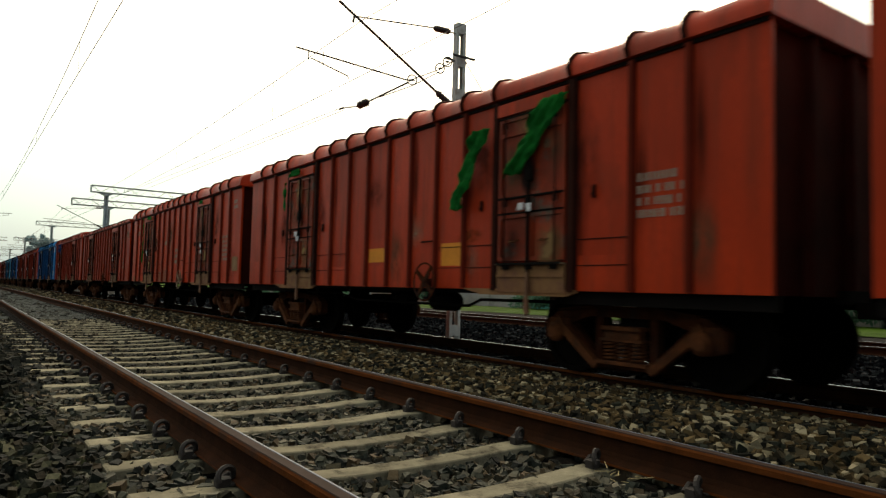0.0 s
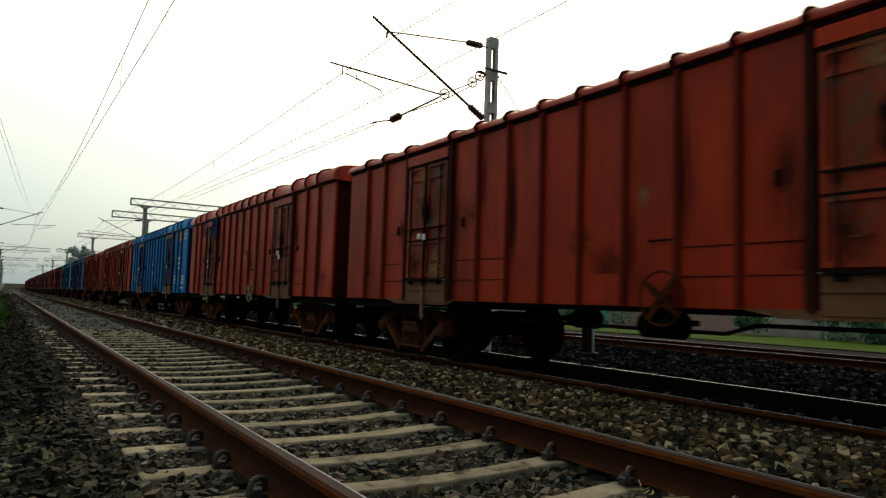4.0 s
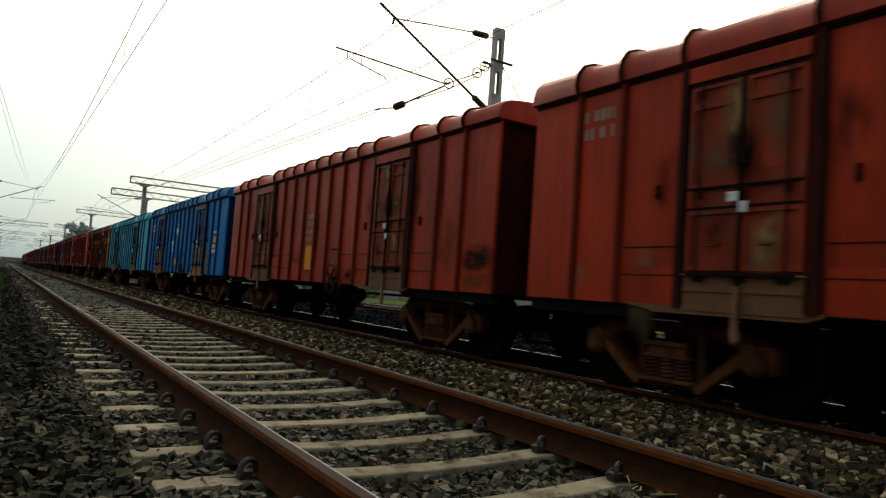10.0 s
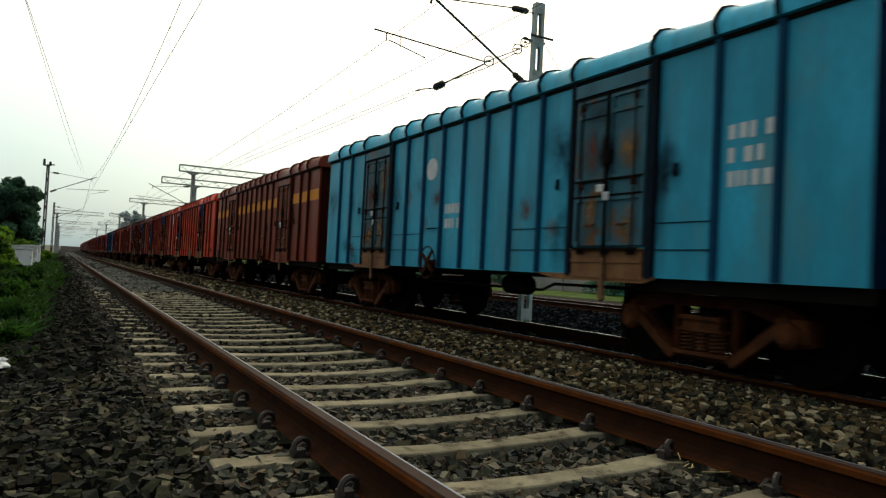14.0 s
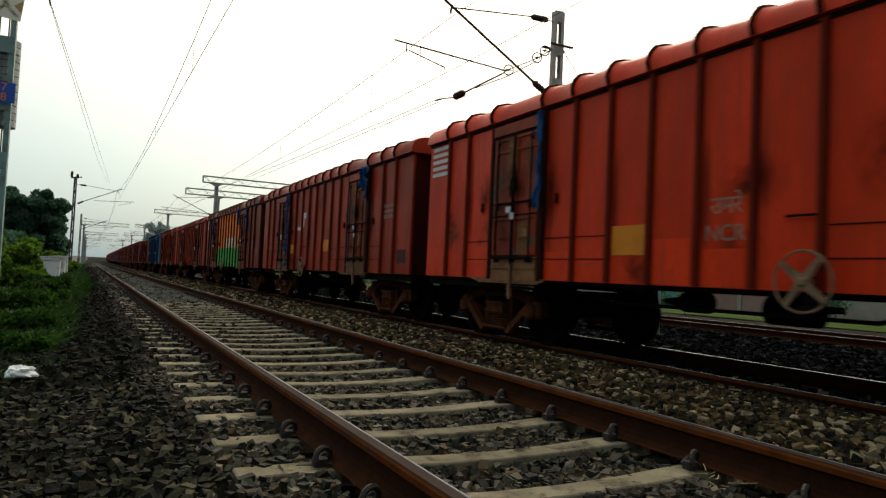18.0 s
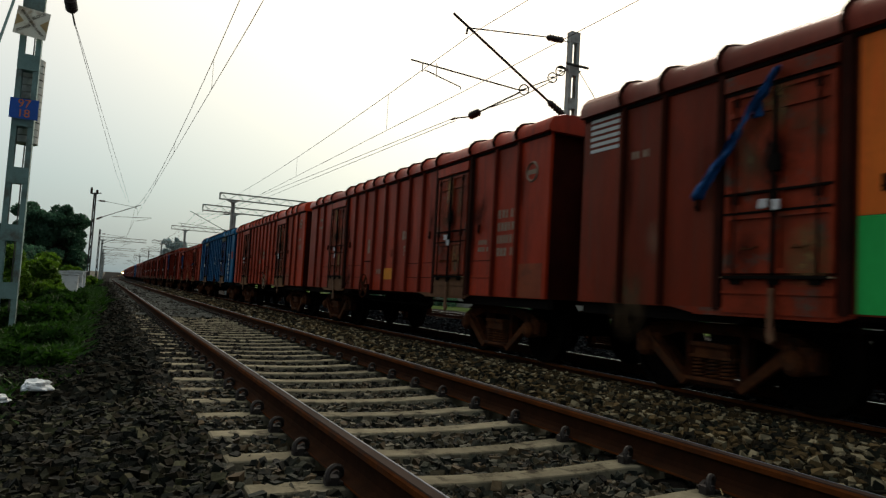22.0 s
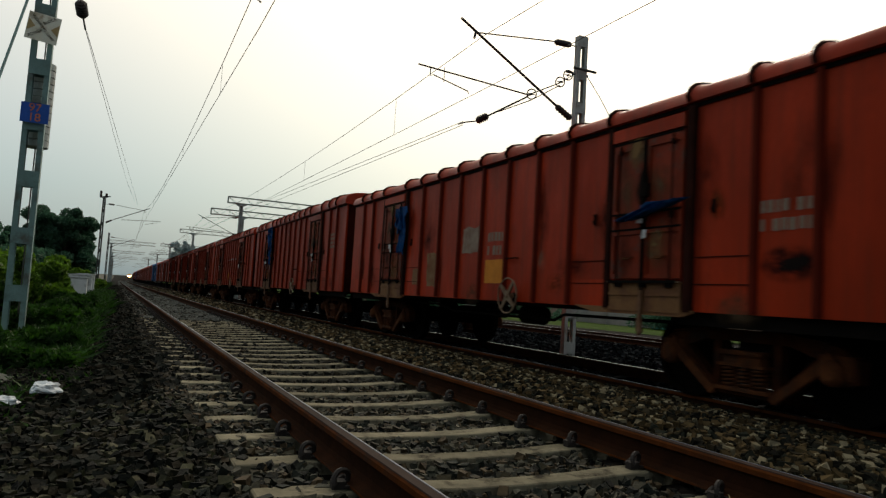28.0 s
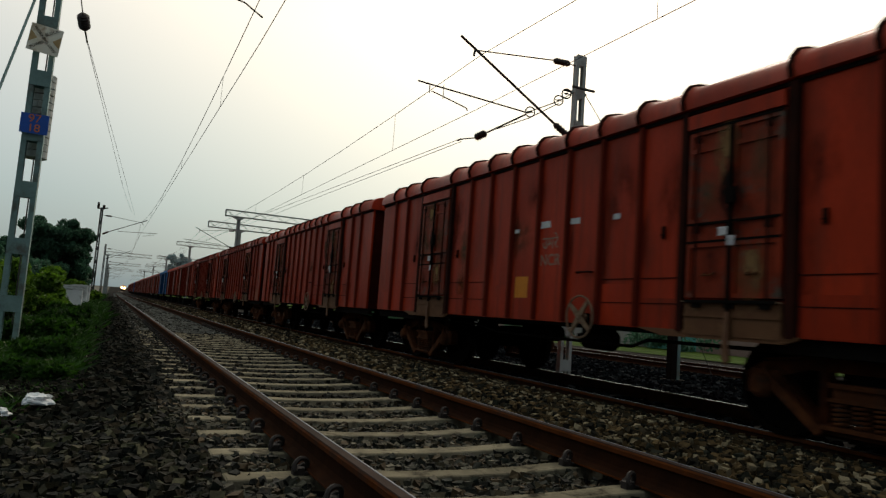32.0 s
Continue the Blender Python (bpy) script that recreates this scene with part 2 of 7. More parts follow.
M["blue_deep"] = paint("deep_blue_paint", (0.001, 0.185, 0.48), (0.001, 0.150, 0.41), rust=(0.004, 0.05, 0.18), streak=(0.004, 0.075, 0.26), spec=0.03)
M["blue_dull"] = paint("dull_blue_paint", (0.001, 0.165, 0.36), (0.001, 0.13, 0.29), rust=(0.006, 0.05, 0.12), streak=(0.006, 0.075, 0.17), spec=0.10)
M["teal"] = paint("faded_teal_paint", (0.012, 0.48, 0.71), (0.012, 0.42, 0.62), rust=(0.10, 0.27, 0.28), streak=(0.03, 0.27, 0.40), spec=0.14)
for key in ("red", "red_bright", "red_dark", "red_brown", "blue", "blue_deep", "blue_dull", "teal"):
    glossy = M[key].copy()          # roof sheets keep their gloss
    gb = glossy.node_tree.nodes["Principled BSDF"]
    gb.inputs["Specular IOR Level"].default_value = 0.07 if key.startswith("blue") else 0.20
    gr = gb.inputs["Roughness"].links[0].from_node
    gr.inputs["To Min"].default_value, gr.inputs["To Max"].default_value = 0.36, 0.55
    M[key + "_roof"] = glossy
M["orange"] = paint("orange_paint", (1.0, 0.215, 0.030), (1.0, 0.20, 0.030), rust=(0.95, 0.15, 0.022), streak=(0.95, 0.16, 0.024))
M["green"] = paint("green_paint", (0.006, 0.56, 0.12), (0.006, 0.52, 0.11), rust=(0.010, 0.36, 0.08), streak=(0.008, 0.42, 0.09))
M["white"] = material("stencil_white", (0.36, 0.27, 0.20), (0.22, 0.13, 0.095), scale=6, rough=0.8, stain=(0.20, 0.08, 0.05), stain_scale=4,
                      stain_at=(0.5, 0.75))
M["yellow"] = material("stencil_yellow", (0.78, 0.27, 0.015), (0.62, 0.20, 0.012), scale=3, rough=0.7)
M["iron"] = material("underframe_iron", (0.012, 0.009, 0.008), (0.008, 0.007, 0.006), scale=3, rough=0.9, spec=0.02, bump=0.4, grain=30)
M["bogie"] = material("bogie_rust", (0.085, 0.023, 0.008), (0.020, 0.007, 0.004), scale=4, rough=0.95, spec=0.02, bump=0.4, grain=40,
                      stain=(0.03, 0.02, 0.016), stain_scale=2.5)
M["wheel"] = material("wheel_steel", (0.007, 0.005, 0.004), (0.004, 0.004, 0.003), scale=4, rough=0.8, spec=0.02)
M["galv"] = material("galvanised_steel", (0.44, 0.48, 0.46), (0.33, 0.37, 0.35), scale=3, rough=0.6, metal=0.0, bump=0.15, grain=40,
                     stain=(0.18, 0.16, 0.13), stain_scale=2)
M["mast_grey"] = material("weathered_mast_paint", (0.19, 0.32, 0.305), (0.14, 0.24, 0.23), scale=3, rough=0.6, bump=0.15, grain=40,
                          stain=(0.09, 0.085, 0.07), stain_scale=2)
M["dark_steel"] = material("dark_steel", (0.05, 0.055, 0.05), rough=0.6, bump=0.1)
M["insulator"] = material("brown_porcelain", (0.035, 0.022, 0.018), rough=0.25, bump=0.0)
M["wire"] = material("weathered_copper_wire", (0.05, 0.055, 0.052), rough=0.6, bump=0.0)

# ---- mesh helpers ----
MESHES = {}


def mesh_of(name, verts, faces, mat=None, smooth=False):
    me = bpy.data.meshes.new(name)
    me.from_pydata([tuple(v) for v in verts], [], faces)
    if mat:
        me.materials.append(mat)
    if smooth:
        for p in me.polygons:
            p.use_smooth = True
    me.update()
    return me


class Shape:
    """Collects primitives into one mesh."""
    def __init__(self):
        self.v, self.f = [], []

    def add(self, verts, faces):
        k = len(self.v)
        self.v += [tuple(p) for p in verts]
        self.f += [tuple(i + k for i in q) for q in faces]
        return self

    def box(self, x0, x1, y0, y1, z0, z1, c=0.0):
        """A box, its upright edges chamfered by c."""
        if c <= 0:
            ring = [(x0, y0), (x1, y0), (x1, y1), (x0, y1)]
        else:
            ring = [(x0 + c, y0), (x1 - c, y0), (x1, y0 + c), (x1, y1 - c), (x1 - c, y1), (x0 + c, y1), (x0, y1 - c), (x0, y0 + c)]
        k = len(ring)
        v = [(x, y, z0) for x, y in ring] + [(x, y, z1) for x, y in ring]
        f = [tuple(range(k - 1, -1, -1)), tuple(range(k, 2 * k))] + [(i, (i + 1) % k, k + (i + 1) % k, k + i) for i in range(k)]
        return self.add(v, f)

    def prism(self, ring, axis, a, b):
        """A closed ring of (u, w) drawn out along an axis from a to b."""
        k = len(ring)
        put = {"x": lambda u, w, s: (s, u, w), "y": lambda u, w, s: (u, s, w), "z": lambda u, w, s: (u, w, s)}[axis]
        v = [put(u, w, a) for u, w in ring] + [put(u, w, b) for u, w in ring]
        f = [tuple(range(k - 1, -1, -1)), tuple(range(k, 2 * k))] + [(i, (i + 1) % k, k + (i + 1) % k, k + i) for i in range(k)]
        return self.add(v, f)

    def tube(self, p, q, r, r2=None, sides=8):
        p, q = Vector(p), Vector(q)
        r2 = r if r2 is None else r2
        d = (q - p).normalized()
        s = d.orthogonal().normalized()
        t = d.cross(s)
        ring = [s * math.cos(2 * math.pi * i / sides) + t * math.sin(2 * math.pi * i / sides) for i in range(sides)]
        v = [p + o * r for o in ring] + [q + o * r2 for o in ring]
        f = [tuple(range(sides - 1, -1, -1)), tuple(range(sides, 2 * sides))]
        f += [(i, (i + 1) % sides, sides + (i + 1) % sides, sides + i) for i in range(sides)]
        return self.add(v, f)

    def path(self, points, r, sides=6):
        """One bent tube through the points."""
        pts = [Vector(q) for q in points]
        d = (pts[1] - pts[0]).normalized()
        s = d.orthogonal().normalized()
        v, f = [], []
        for i, q in enumerate(pts):
            d = (pts[min(i + 1, len(pts) - 1)] - pts[max(i - 1, 0)]).normalized()
            s = (s - d * s.dot(d)).normalized()
            t = d.cross(s)
            v += [q + (s * math.cos(2 * math.pi * k / sides) + t * math.sin(2 * math.pi * k / sides)) * r for k in range(sides)]
        for i in range(len(pts) - 1):
            f += [(i * sides + k, i * sides + (k + 1) % sides, (i + 1) * sides + (k + 1) % sides, (i + 1) * sides + k) for k in range(sides)]
        f += [tuple(range(sides - 1, -1, -1)), tuple(range(len(v) - sides, len(v)))]
        return self.add(v, f)

    def torus(self, c, axis, R, r, n=24, m=6):
        d = Vector(axis).normalized()
        s = d.orthogonal().normalized()
        t = d.cross(s)
        c = Vector(c)
        v, f = [], []
        for i in range(n):
            o = s * math.cos(2 * math.pi * i / n) + t * math.sin(2 * math.pi * i / n)
            for j in range(m):
                a = 2 * math.pi * j / m
                v.append(c + o * (R + r * math.cos(a)) + d * r * math.sin(a))
        for i in range(n):
            for j in range(m):
                f.append((i * m + j, ((i + 1) % n) * m + j, ((i + 1) % n) * m + (j + 1) % m, i * m + (j + 1) % m))
        return self.add(v, f)

    def lathe(self, c, axis, profile, n=16):
        """profile: (distance along the axis, radius)."""
        d = Vector(axis).normalized()
        s = d.orthogonal().normalized()
        t = d.cross(s)
        c = Vector(c)
        v, f = [], []
        for h, r in profile:
            for i in range(n):
                a = 2 * math.pi * i / n
                v.append(c + d * h + (s * math.cos(a) + t * math.sin(a)) * r)
        for k in range(len(profile) - 1):
            for i in range(n):
                f.append((k * n + i, k * n + (i + 1) % n, (k + 1) * n + (i + 1) % n, (k + 1) * n + i))
        f += [tuple(range(n - 1, -1, -1)), tuple(range((len(profile) - 1) * n, len(profile) * n))]
        return self.add(v, f)

    def mesh(self, name, mat, smooth=False):
        return mesh_of(name, self.v, self.f, mat, smooth)


def place(name, me, parent=None, at=(0, 0, 0), label=""):
    ob = new(name, me)
    if parent is not None:
        ob.parent = parent
    ob.location = at
    if label:
        ob["label"] = label
    return ob


def thing(name, label, category, group="", kind="", at=(0, 0, 0)):
    ob = new(name)
    ob.empty_display_size = 0.2
    ob.location = at
    return tagged(ob, label, category, group, kind)


def cached(key, make):
    if key not in MESHES:
        MESHES[key] = make()
    return MESHES[key]

# ---- ground ----
TRACK2, RAIL2 = 5.2, -0.25     # the train's track: middle, rail top
TRACK3, RAIL3 = 14.6, -0.27
SPACING, FIRST = 0.6, 3.09


def bend(y):
    """The line curves gently to the right far ahead."""
    return max(0.0, y - 120.0) ** 2 / 30000.0


def rise(y):
    """and climbs a little."""
    return 0.5e-5 * max(0.0, y - 100.0) ** 2


def bend_yaw(y):
    return -math.degrees(math.atan(max(0.0, y - 120.0) / 15000.0))


GROUND = [(-400, -0.6), (-12, -0.55), (-5, -0.45), (-3.4, -0.42), (-2.9, -0.40), (-2.3, -0.35), (-1.75, -0.25), (-1.4, -0.218), (-1.0, -0.222), (-0.7, -0.245), (0.0, -0.262), (0.7, -0.245), (1.0, -0.232), (1.4, -0.222), (1.8, -0.19),
          (2.9, -0.24), (3.6, -0.33), (4.2, -0.385), (4.6, -0.45), (6.6, -0.47), (7.4, -0.62), (8.6, -0.62), (12.2, -0.55), (13.0, -0.47), (16.2, -0.47),
          (17.2, -0.62), (18.2, -0.6), (60, -0.6), (900, -0.6)]


def ground_z(x):
    for (a, za), (b, zb) in zip(GROUND[:-1], GROUND[1:]):
        if x <= b:
            return za + (zb - za) * max(0.0, (x - a) / (b - a))
    return GROUND[-1][1]


def strip(name, x0, x1, y0, y1, dx, dy, mat, lift=0.0, rough=0.02):
    xs = np.arange(x0, x1 + 1e-6, (x1 - x0) / max(1, round((x1 - x0) / dx)))
    ys = np.arange(y0, y1 + 1e-6, (y1 - y0) / max(1, round((y1 - y0) / dy)))
    v = [(x, y, ground_z(x) + rise(y) + lift + rough * noise.noise((x * 1.7, y * 1.7, 0.3))) for y in ys for x in xs]
    k = len(xs)
    f = [(j * k + i, j * k + i + 1, (j + 1) * k + i + 1, (j + 1) * k + i) for j in range(len(ys) - 1) for i in range(k - 1)]
    return place(name, mesh_of(name, v, f, mat, True))


tagged(strip("ground", -400, 900, -60, 1400, 60, 60, M["soil"], lift=-0.25, rough=0.0),
       "flat bare ground reaching to the hazy horizon", "ground", kind="structure")
tagged(strip("ballast_bed", -3.4, 13.0, -60, 120, 0.35, 0.8, M["bed"], lift=-0.03),
       "dark gritty ballast bed under the tracks", "ballast", kind="structure")
tagged(strip("ballast_bed_distance", -3.4, 60, 120, 1320, 0.9, 40, M["bed"], lift=-0.03, rough=0),
       "dark ballast bed running to the horizon", "ballast", kind="structure")
tagged(strip("ballast_bed_beyond", 13.0, 24.5, -60, 120, 0.5, 4, M["bed"], lift=-0.03),
       "dark ballast bed of the far track", "ballast", kind="structure")
tagged(strip("field", 24.5, 220, -60, 500, 12, 12, M["grass"], lift=0.0, rough=0.05),
       "bright green grass field beyond the tracks", "field", kind="structure")
tagged(strip("verge", -60, -3.2, -20, 400, 1.5, 1.5, M["soil"], lift=-0.04, rough=0.08),
       "dark earth verge beside the ballast", "verge", kind="structure")


def stones(name, label, areas, seed, mat):
    """Crushed stone: jittered eight-cornered blocks strewn over the bed."""
    rng = np.random.default_rng(seed)
    base = np.array([(x, y, z) for z in (-1, 1) for y in (-1, 1) for x in (-1, 1)], float) * 0.5
    quads = np.array([(0, 2, 3, 1), (4, 5, 7, 6), (0, 1, 5, 4), (2, 6, 7, 3), (0, 4, 6, 2), (1, 3, 7, 5)])
    pos, size = [], []
    for x0, x1, y0, y1, density, lo, hi, lift in areas:
        n = int((x1 - x0) * (y1 - y0) * density)
        x, y = rng.uniform(x0, x1, n), rng.uniform(y0, y1, n)
        k = (y - FIRST) / SPACING
        on = (np.abs(k - np.round(k)) * SPACING < 0.072 + 0.22 * (lo + hi) / 2) & (np.abs(x) < 1.40)
        rail = (np.abs(np.abs(x) - 0.874) < 0.115) | (np.abs(np.abs(x - TRACK2) - 0.874) < 0.1)
        keep = ~(on | rail) | ((rng.uniform(0, 1, n) < 0.035) & ~rail)
        x, y = x[keep], y[keep]
        n = len(x)
        z = np.array([ground_z(a) for a in x]) + rng.uniform(-0.02, lift, len(x))
        pos.append(np.stack([x, y, z], 1))
        size.append(rng.uniform(lo, hi, len(x)))
    pos, size = np.concatenate(pos), np.concatenate(size)
    n = len(pos)
    pts = base[None] + rng.uniform(-0.22, 0.22, (n, 8, 3))
    pts *= (size[:, None, None] * np.stack([rng.uniform(0.85, 1.3, n), rng.uniform(0.75, 1.1, n), rng.uniform(0.7, 1.0, n)], 1)[:, None, :])
    a, b = rng.uniform(0, 2 * np.pi, n), rng.normal(0, 0.8, n)
    ca, sa, cb, sb = np.cos(a), np.sin(a), np.cos(b), np.sin(b)
    x, y, z = pts[..., 0], pts[..., 1], pts[..., 2]
    y, z = y * cb[:, None] - z * sb[:, None], y * sb[:, None] + z * cb[:, None]
    x, y = x * ca[:, None] - y * sa[:, None], x * sa[:, None] + y * ca[:, None]
    v = np.stack([x, y, z], -1) + pos[:, None, :]
    f = quads[None] + (np.arange(n) * 8)[:, None, None]
    me = bpy.data.meshes.new(name)
    me.vertices.add(n * 8)
    me.vertices.foreach_set("co", v.reshape(-1))
    me.loops.add(n * 24)
    me.loops.foreach_set("vertex_index", f.reshape(-1).astype(np.int32))
    me.polygons.add(n * 6)
    me.polygons.foreach_set("loop_start", np.arange(0, n * 24, 4, dtype=np.int32))
    me.materials.append(mat)
    me.update(calc_edges=True)
    me.shade_flat()
    return tagged(new(name, me), label, "ballast", kind="stuff")


stones("crib_stones", "angular grey-green ballast between the sleepers", [
    (-1.65, 1.6, 0.4, 6.5, 1000, 0.022, 0.050, 0.03)], 3, M["stone_crib"])
stones("oily_crib_stones", "dark ballast between and round the sleepers", [
    (-1.65, 1.6, -9.0, 0.4, 220, 0.034, 0.066, 0.025),
    (-1.55, 1.45, 6.5, 16.0, 420, 0.032, 0.062, 0.025),
    (-1.5, 1.45, 16.0, 40.0, 75, 0.05, 0.09, 0.02),
    (-1.5, 1.45, 40.0, 110.0, 10, 0.10, 0.15, 0.01)], 13, M["stone_crib_dark"])
stones("ballast_stones", "angular brown and grey crushed stone ballast", [
    (1.4, 4.2, -9.0, 0.4, 200, 0.036, 0.07, 0.04),
    (1.4, 4.2, 0.4, 8.0, 760, 0.028, 0.058, 0.06),
    (1.45, 4.2, 8.0, 18.0, 330, 0.038, 0.072, 0.04),
    (1.45, 4.2, 18.0, 40.0, 80, 0.05, 0.10, 0.03),
    (1.45, 4.2, 40.0, 110.0, 10, 0.10, 0.18, 0.02)], 8, M["stone"])
stones("shoulder_stones", "mossy grey and tan crushed stone on the ballast shoulder", [
    (-2.9, -1.45, 0.4, 5.8, 1150, 0.026, 0.056, 0.06)], 4, M["stone_near"])
stones("dirty_shoulder_stones", "blackish crushed stone along the ballast shoulder", [
    (-3.3, -1.45, -9.0, 0.4, 200, 0.036, 0.07, 0.04),
    (-3.3, -2.9, 0.4, 6.0, 600, 0.030, 0.066, 0.05),
    (-2.95, -1.55, 5.8, 16.0, 380, 0.034, 0.070, 0.04),
    (-2.7, -1.5, 16.0, 40.0, 75, 0.05, 0.10, 0.03),
    (-2.6, -1.5, 40.0, 110.0, 10, 0.10, 0.18, 0.02)], 14, M["stone_shoulder_dark"])
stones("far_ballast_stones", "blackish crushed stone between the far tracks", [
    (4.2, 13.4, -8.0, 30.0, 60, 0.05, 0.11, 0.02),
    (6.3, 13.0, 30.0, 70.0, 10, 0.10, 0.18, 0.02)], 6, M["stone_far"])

# ---- tracks ----
def rail_ring(x, top):
    """Flat-bottomed rail section, 172 mm high."""
    half = [(0.075, 0.0), (0.075, 0.012), (0.020, 0.030), (0.009, 0.055), (0.009, 0.120), (0.034, 0.135), (0.036, 0.160), (0.028, 0.1715)]
    ring = half + [(-u, w) for u, w in reversed(half)]
    return [(x + u, top - 0.172 + w) for u, w in ring]


def sweep(ring, stops):
    """A section drawn out along the line, bend and all."""
    k = len(ring)
    v = [(u + bend(y), y, w + rise(y)) for y in stops for u, w in ring]
    f = [tuple(range(k - 1, -1, -1)), tuple(range(len(v) - k, len(v)))]
    for j in range(len(stops) - 1):
        f += [(j * k + i, j * k + (i + 1) % k, (j + 1) * k + (i + 1) % k, (j + 1) * k + i) for i in range(k)]
    return Shape().add(v, f)


def rail_line(parent, x, top, y0, y1, shine="rail_band", side="rail_side"):
    stops = [y0, 120.0] + [120.0 + 40 * k for k in range(1, int((y1 - 120) / 40) + 1)]
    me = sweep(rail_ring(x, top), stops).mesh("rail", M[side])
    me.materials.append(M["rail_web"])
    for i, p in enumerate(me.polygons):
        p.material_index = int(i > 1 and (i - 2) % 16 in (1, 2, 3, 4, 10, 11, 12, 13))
    rail = place("rail", me, parent)
    cap = sweep([(x - 0.031, top - 0.002), (x + 0.031, top - 0.002), (x + 0.027, top + 0.0025), (x - 0.027, top + 0.0025)], stops)
    head = place("running_surface", cap.mesh("running_surface", M["rail_top"]), rail, label="worn brown steel running surface")
    left = 0.018 if shine == "rail_band" else -0.004      # bright rails carry a wider band
    band = sweep([(x + left, top + 0.0005), (x + 0.033, top - 0.003), (x + 0.029, top + 0.0036), (x + left + 0.002, top + 0.0042)], stops)
    place("polished_band", band.mesh("polished_band", M[shine]), rail, label="bright polished steel band")
    return rail


def sleeper_mesh():
    s = Shape()
    xs = [-1.375, -1.365, -1.05, -0.70, -0.35, 0.0, 0.35, 0.70, 1.05, 1.365, 1.375]
    tops = [-0.186, -0.180, -0.182, -0.186, -0.202, -0.207, -0.202, -0.186, -0.182, -0.180, -0.186]
    half = [0.078, 0.084, 0.085, 0.085, 0.078, 0.074, 0.078, 0.085, 0.085, 0.084, 0.078]
    v, f = [], []
    for x, z, h in zip(xs, tops, half):
        v += [(x, -h - 0.028, -0.40), (x, -h, z - 0.007), (x, -h + 0.007, z), (x, h - 0.007, z), (x, h, z - 0.007), (x, h + 0.028, -0.40)]
    for i in range(len(xs) - 1):
        for j in range(5):
            a, b = i * 6 + j, (i + 1) * 6 + j
            f.append((a, b, b + 1, a + 1))
    f += [(5, 4, 3, 2, 1, 0), tuple(range(len(v) - 6, len(v)))]
    s.add(v, f)
    return s.mesh("sleeper", M["concrete"])


def clip_mesh(side):
    """A sprung rail clip with its shoulder and liner, on one side of a rail."""
    s = Shape()
    d = side
    pts = []
    for i in range(15):
        a = radians(-30 + i * 24)
        pts.append((d * (0.108 + 0.042 * math.cos(a)), -0.045 + 0.0062 * i, 0.042 + 0.040 * math.sin(a)))
    pts += [(d * 0.080, 0.052, 0.034), (d * 0.055, 0.045, 0.028)]
    s.path(pts, 0.0135, 6)
    s.box(*(sorted((d * 0.085, d * 0.150))), -0.030, 0.030, -0.02, 0.032, 0.008)
    s.box(*(sorted((d * 0.045, d * 0.095))), -0.05, 0.05, 0.006, 0.016)
    return s.mesh("rail_clip", M["clip"])


near_track = thing("near_track", "single railway track on pale concrete sleepers", "railway track", kind="structure")
for x in (-0.874, 0.874):
    rail_line(near_track, x, 0.0, -60, 1320)
SLEEPER = sleeper_mesh()
GREY_SLEEPER = SLEEPER.copy()
GREY_SLEEPER.materials[0] = M["concrete_grey"]
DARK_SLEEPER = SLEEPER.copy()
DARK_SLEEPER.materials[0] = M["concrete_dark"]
CLIPS = {1: clip_mesh(1), -1: clip_mesh(-1)}
for k in range(-20, 95):
    sl = place("sleeper", SLEEPER if k < 26 else GREY_SLEEPER, near_track, (0, FIRST + k * SPACING, -0.006 * random.random()))
    sl.rotation_euler[2] = random.uniform(-0.006, 0.006)
    if k < 34:
        for x in (-0.874, 0.874):
            for side in (-1, 1):
                place("rail_clip", CLIPS[side], sl, (x, 0, -0.178))
rest = Shape()
for k in range(95, 480):
    y = FIRST + k * SPACING
    rest.prism([(y - 0.12, rise(y) - 0.3), (y - 0.075, rise(y) - 0.19), (y + 0.075, rise(y) - 0.19), (y + 0.12, rise(y) - 0.3)], "x", -1.375 + bend(y), 1.375 + bend(y))
tagged(place("sleepers_distance", rest.mesh("sleepers_distance", M["concrete_grey"])), "row of concrete sleepers far down the track", "sleepers", kind="stuff")

train_track = thing("train_track", "railway track with rusty rails under the goods train", "railway track", kind="structure")
for x in (-0.874, 0.874):
    rail_line(train_track, TRACK2 + x, RAIL2, -60, 1320, "rail_bright" if x > 0 else "rail_band", "rail_web" if x > 0 else "rail_side")
far_track = thing("far_track", "third railway track beyond the goods train", "railway track", kind="structure")
for x in (-0.874, 0.874):
    rail_line(far_track, TRACK3 + x, RAIL3, -60, 1320, "rail_bright", "rail_web")
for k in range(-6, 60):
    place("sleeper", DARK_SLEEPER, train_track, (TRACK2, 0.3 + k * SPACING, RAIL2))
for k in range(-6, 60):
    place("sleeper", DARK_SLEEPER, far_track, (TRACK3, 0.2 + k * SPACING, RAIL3))

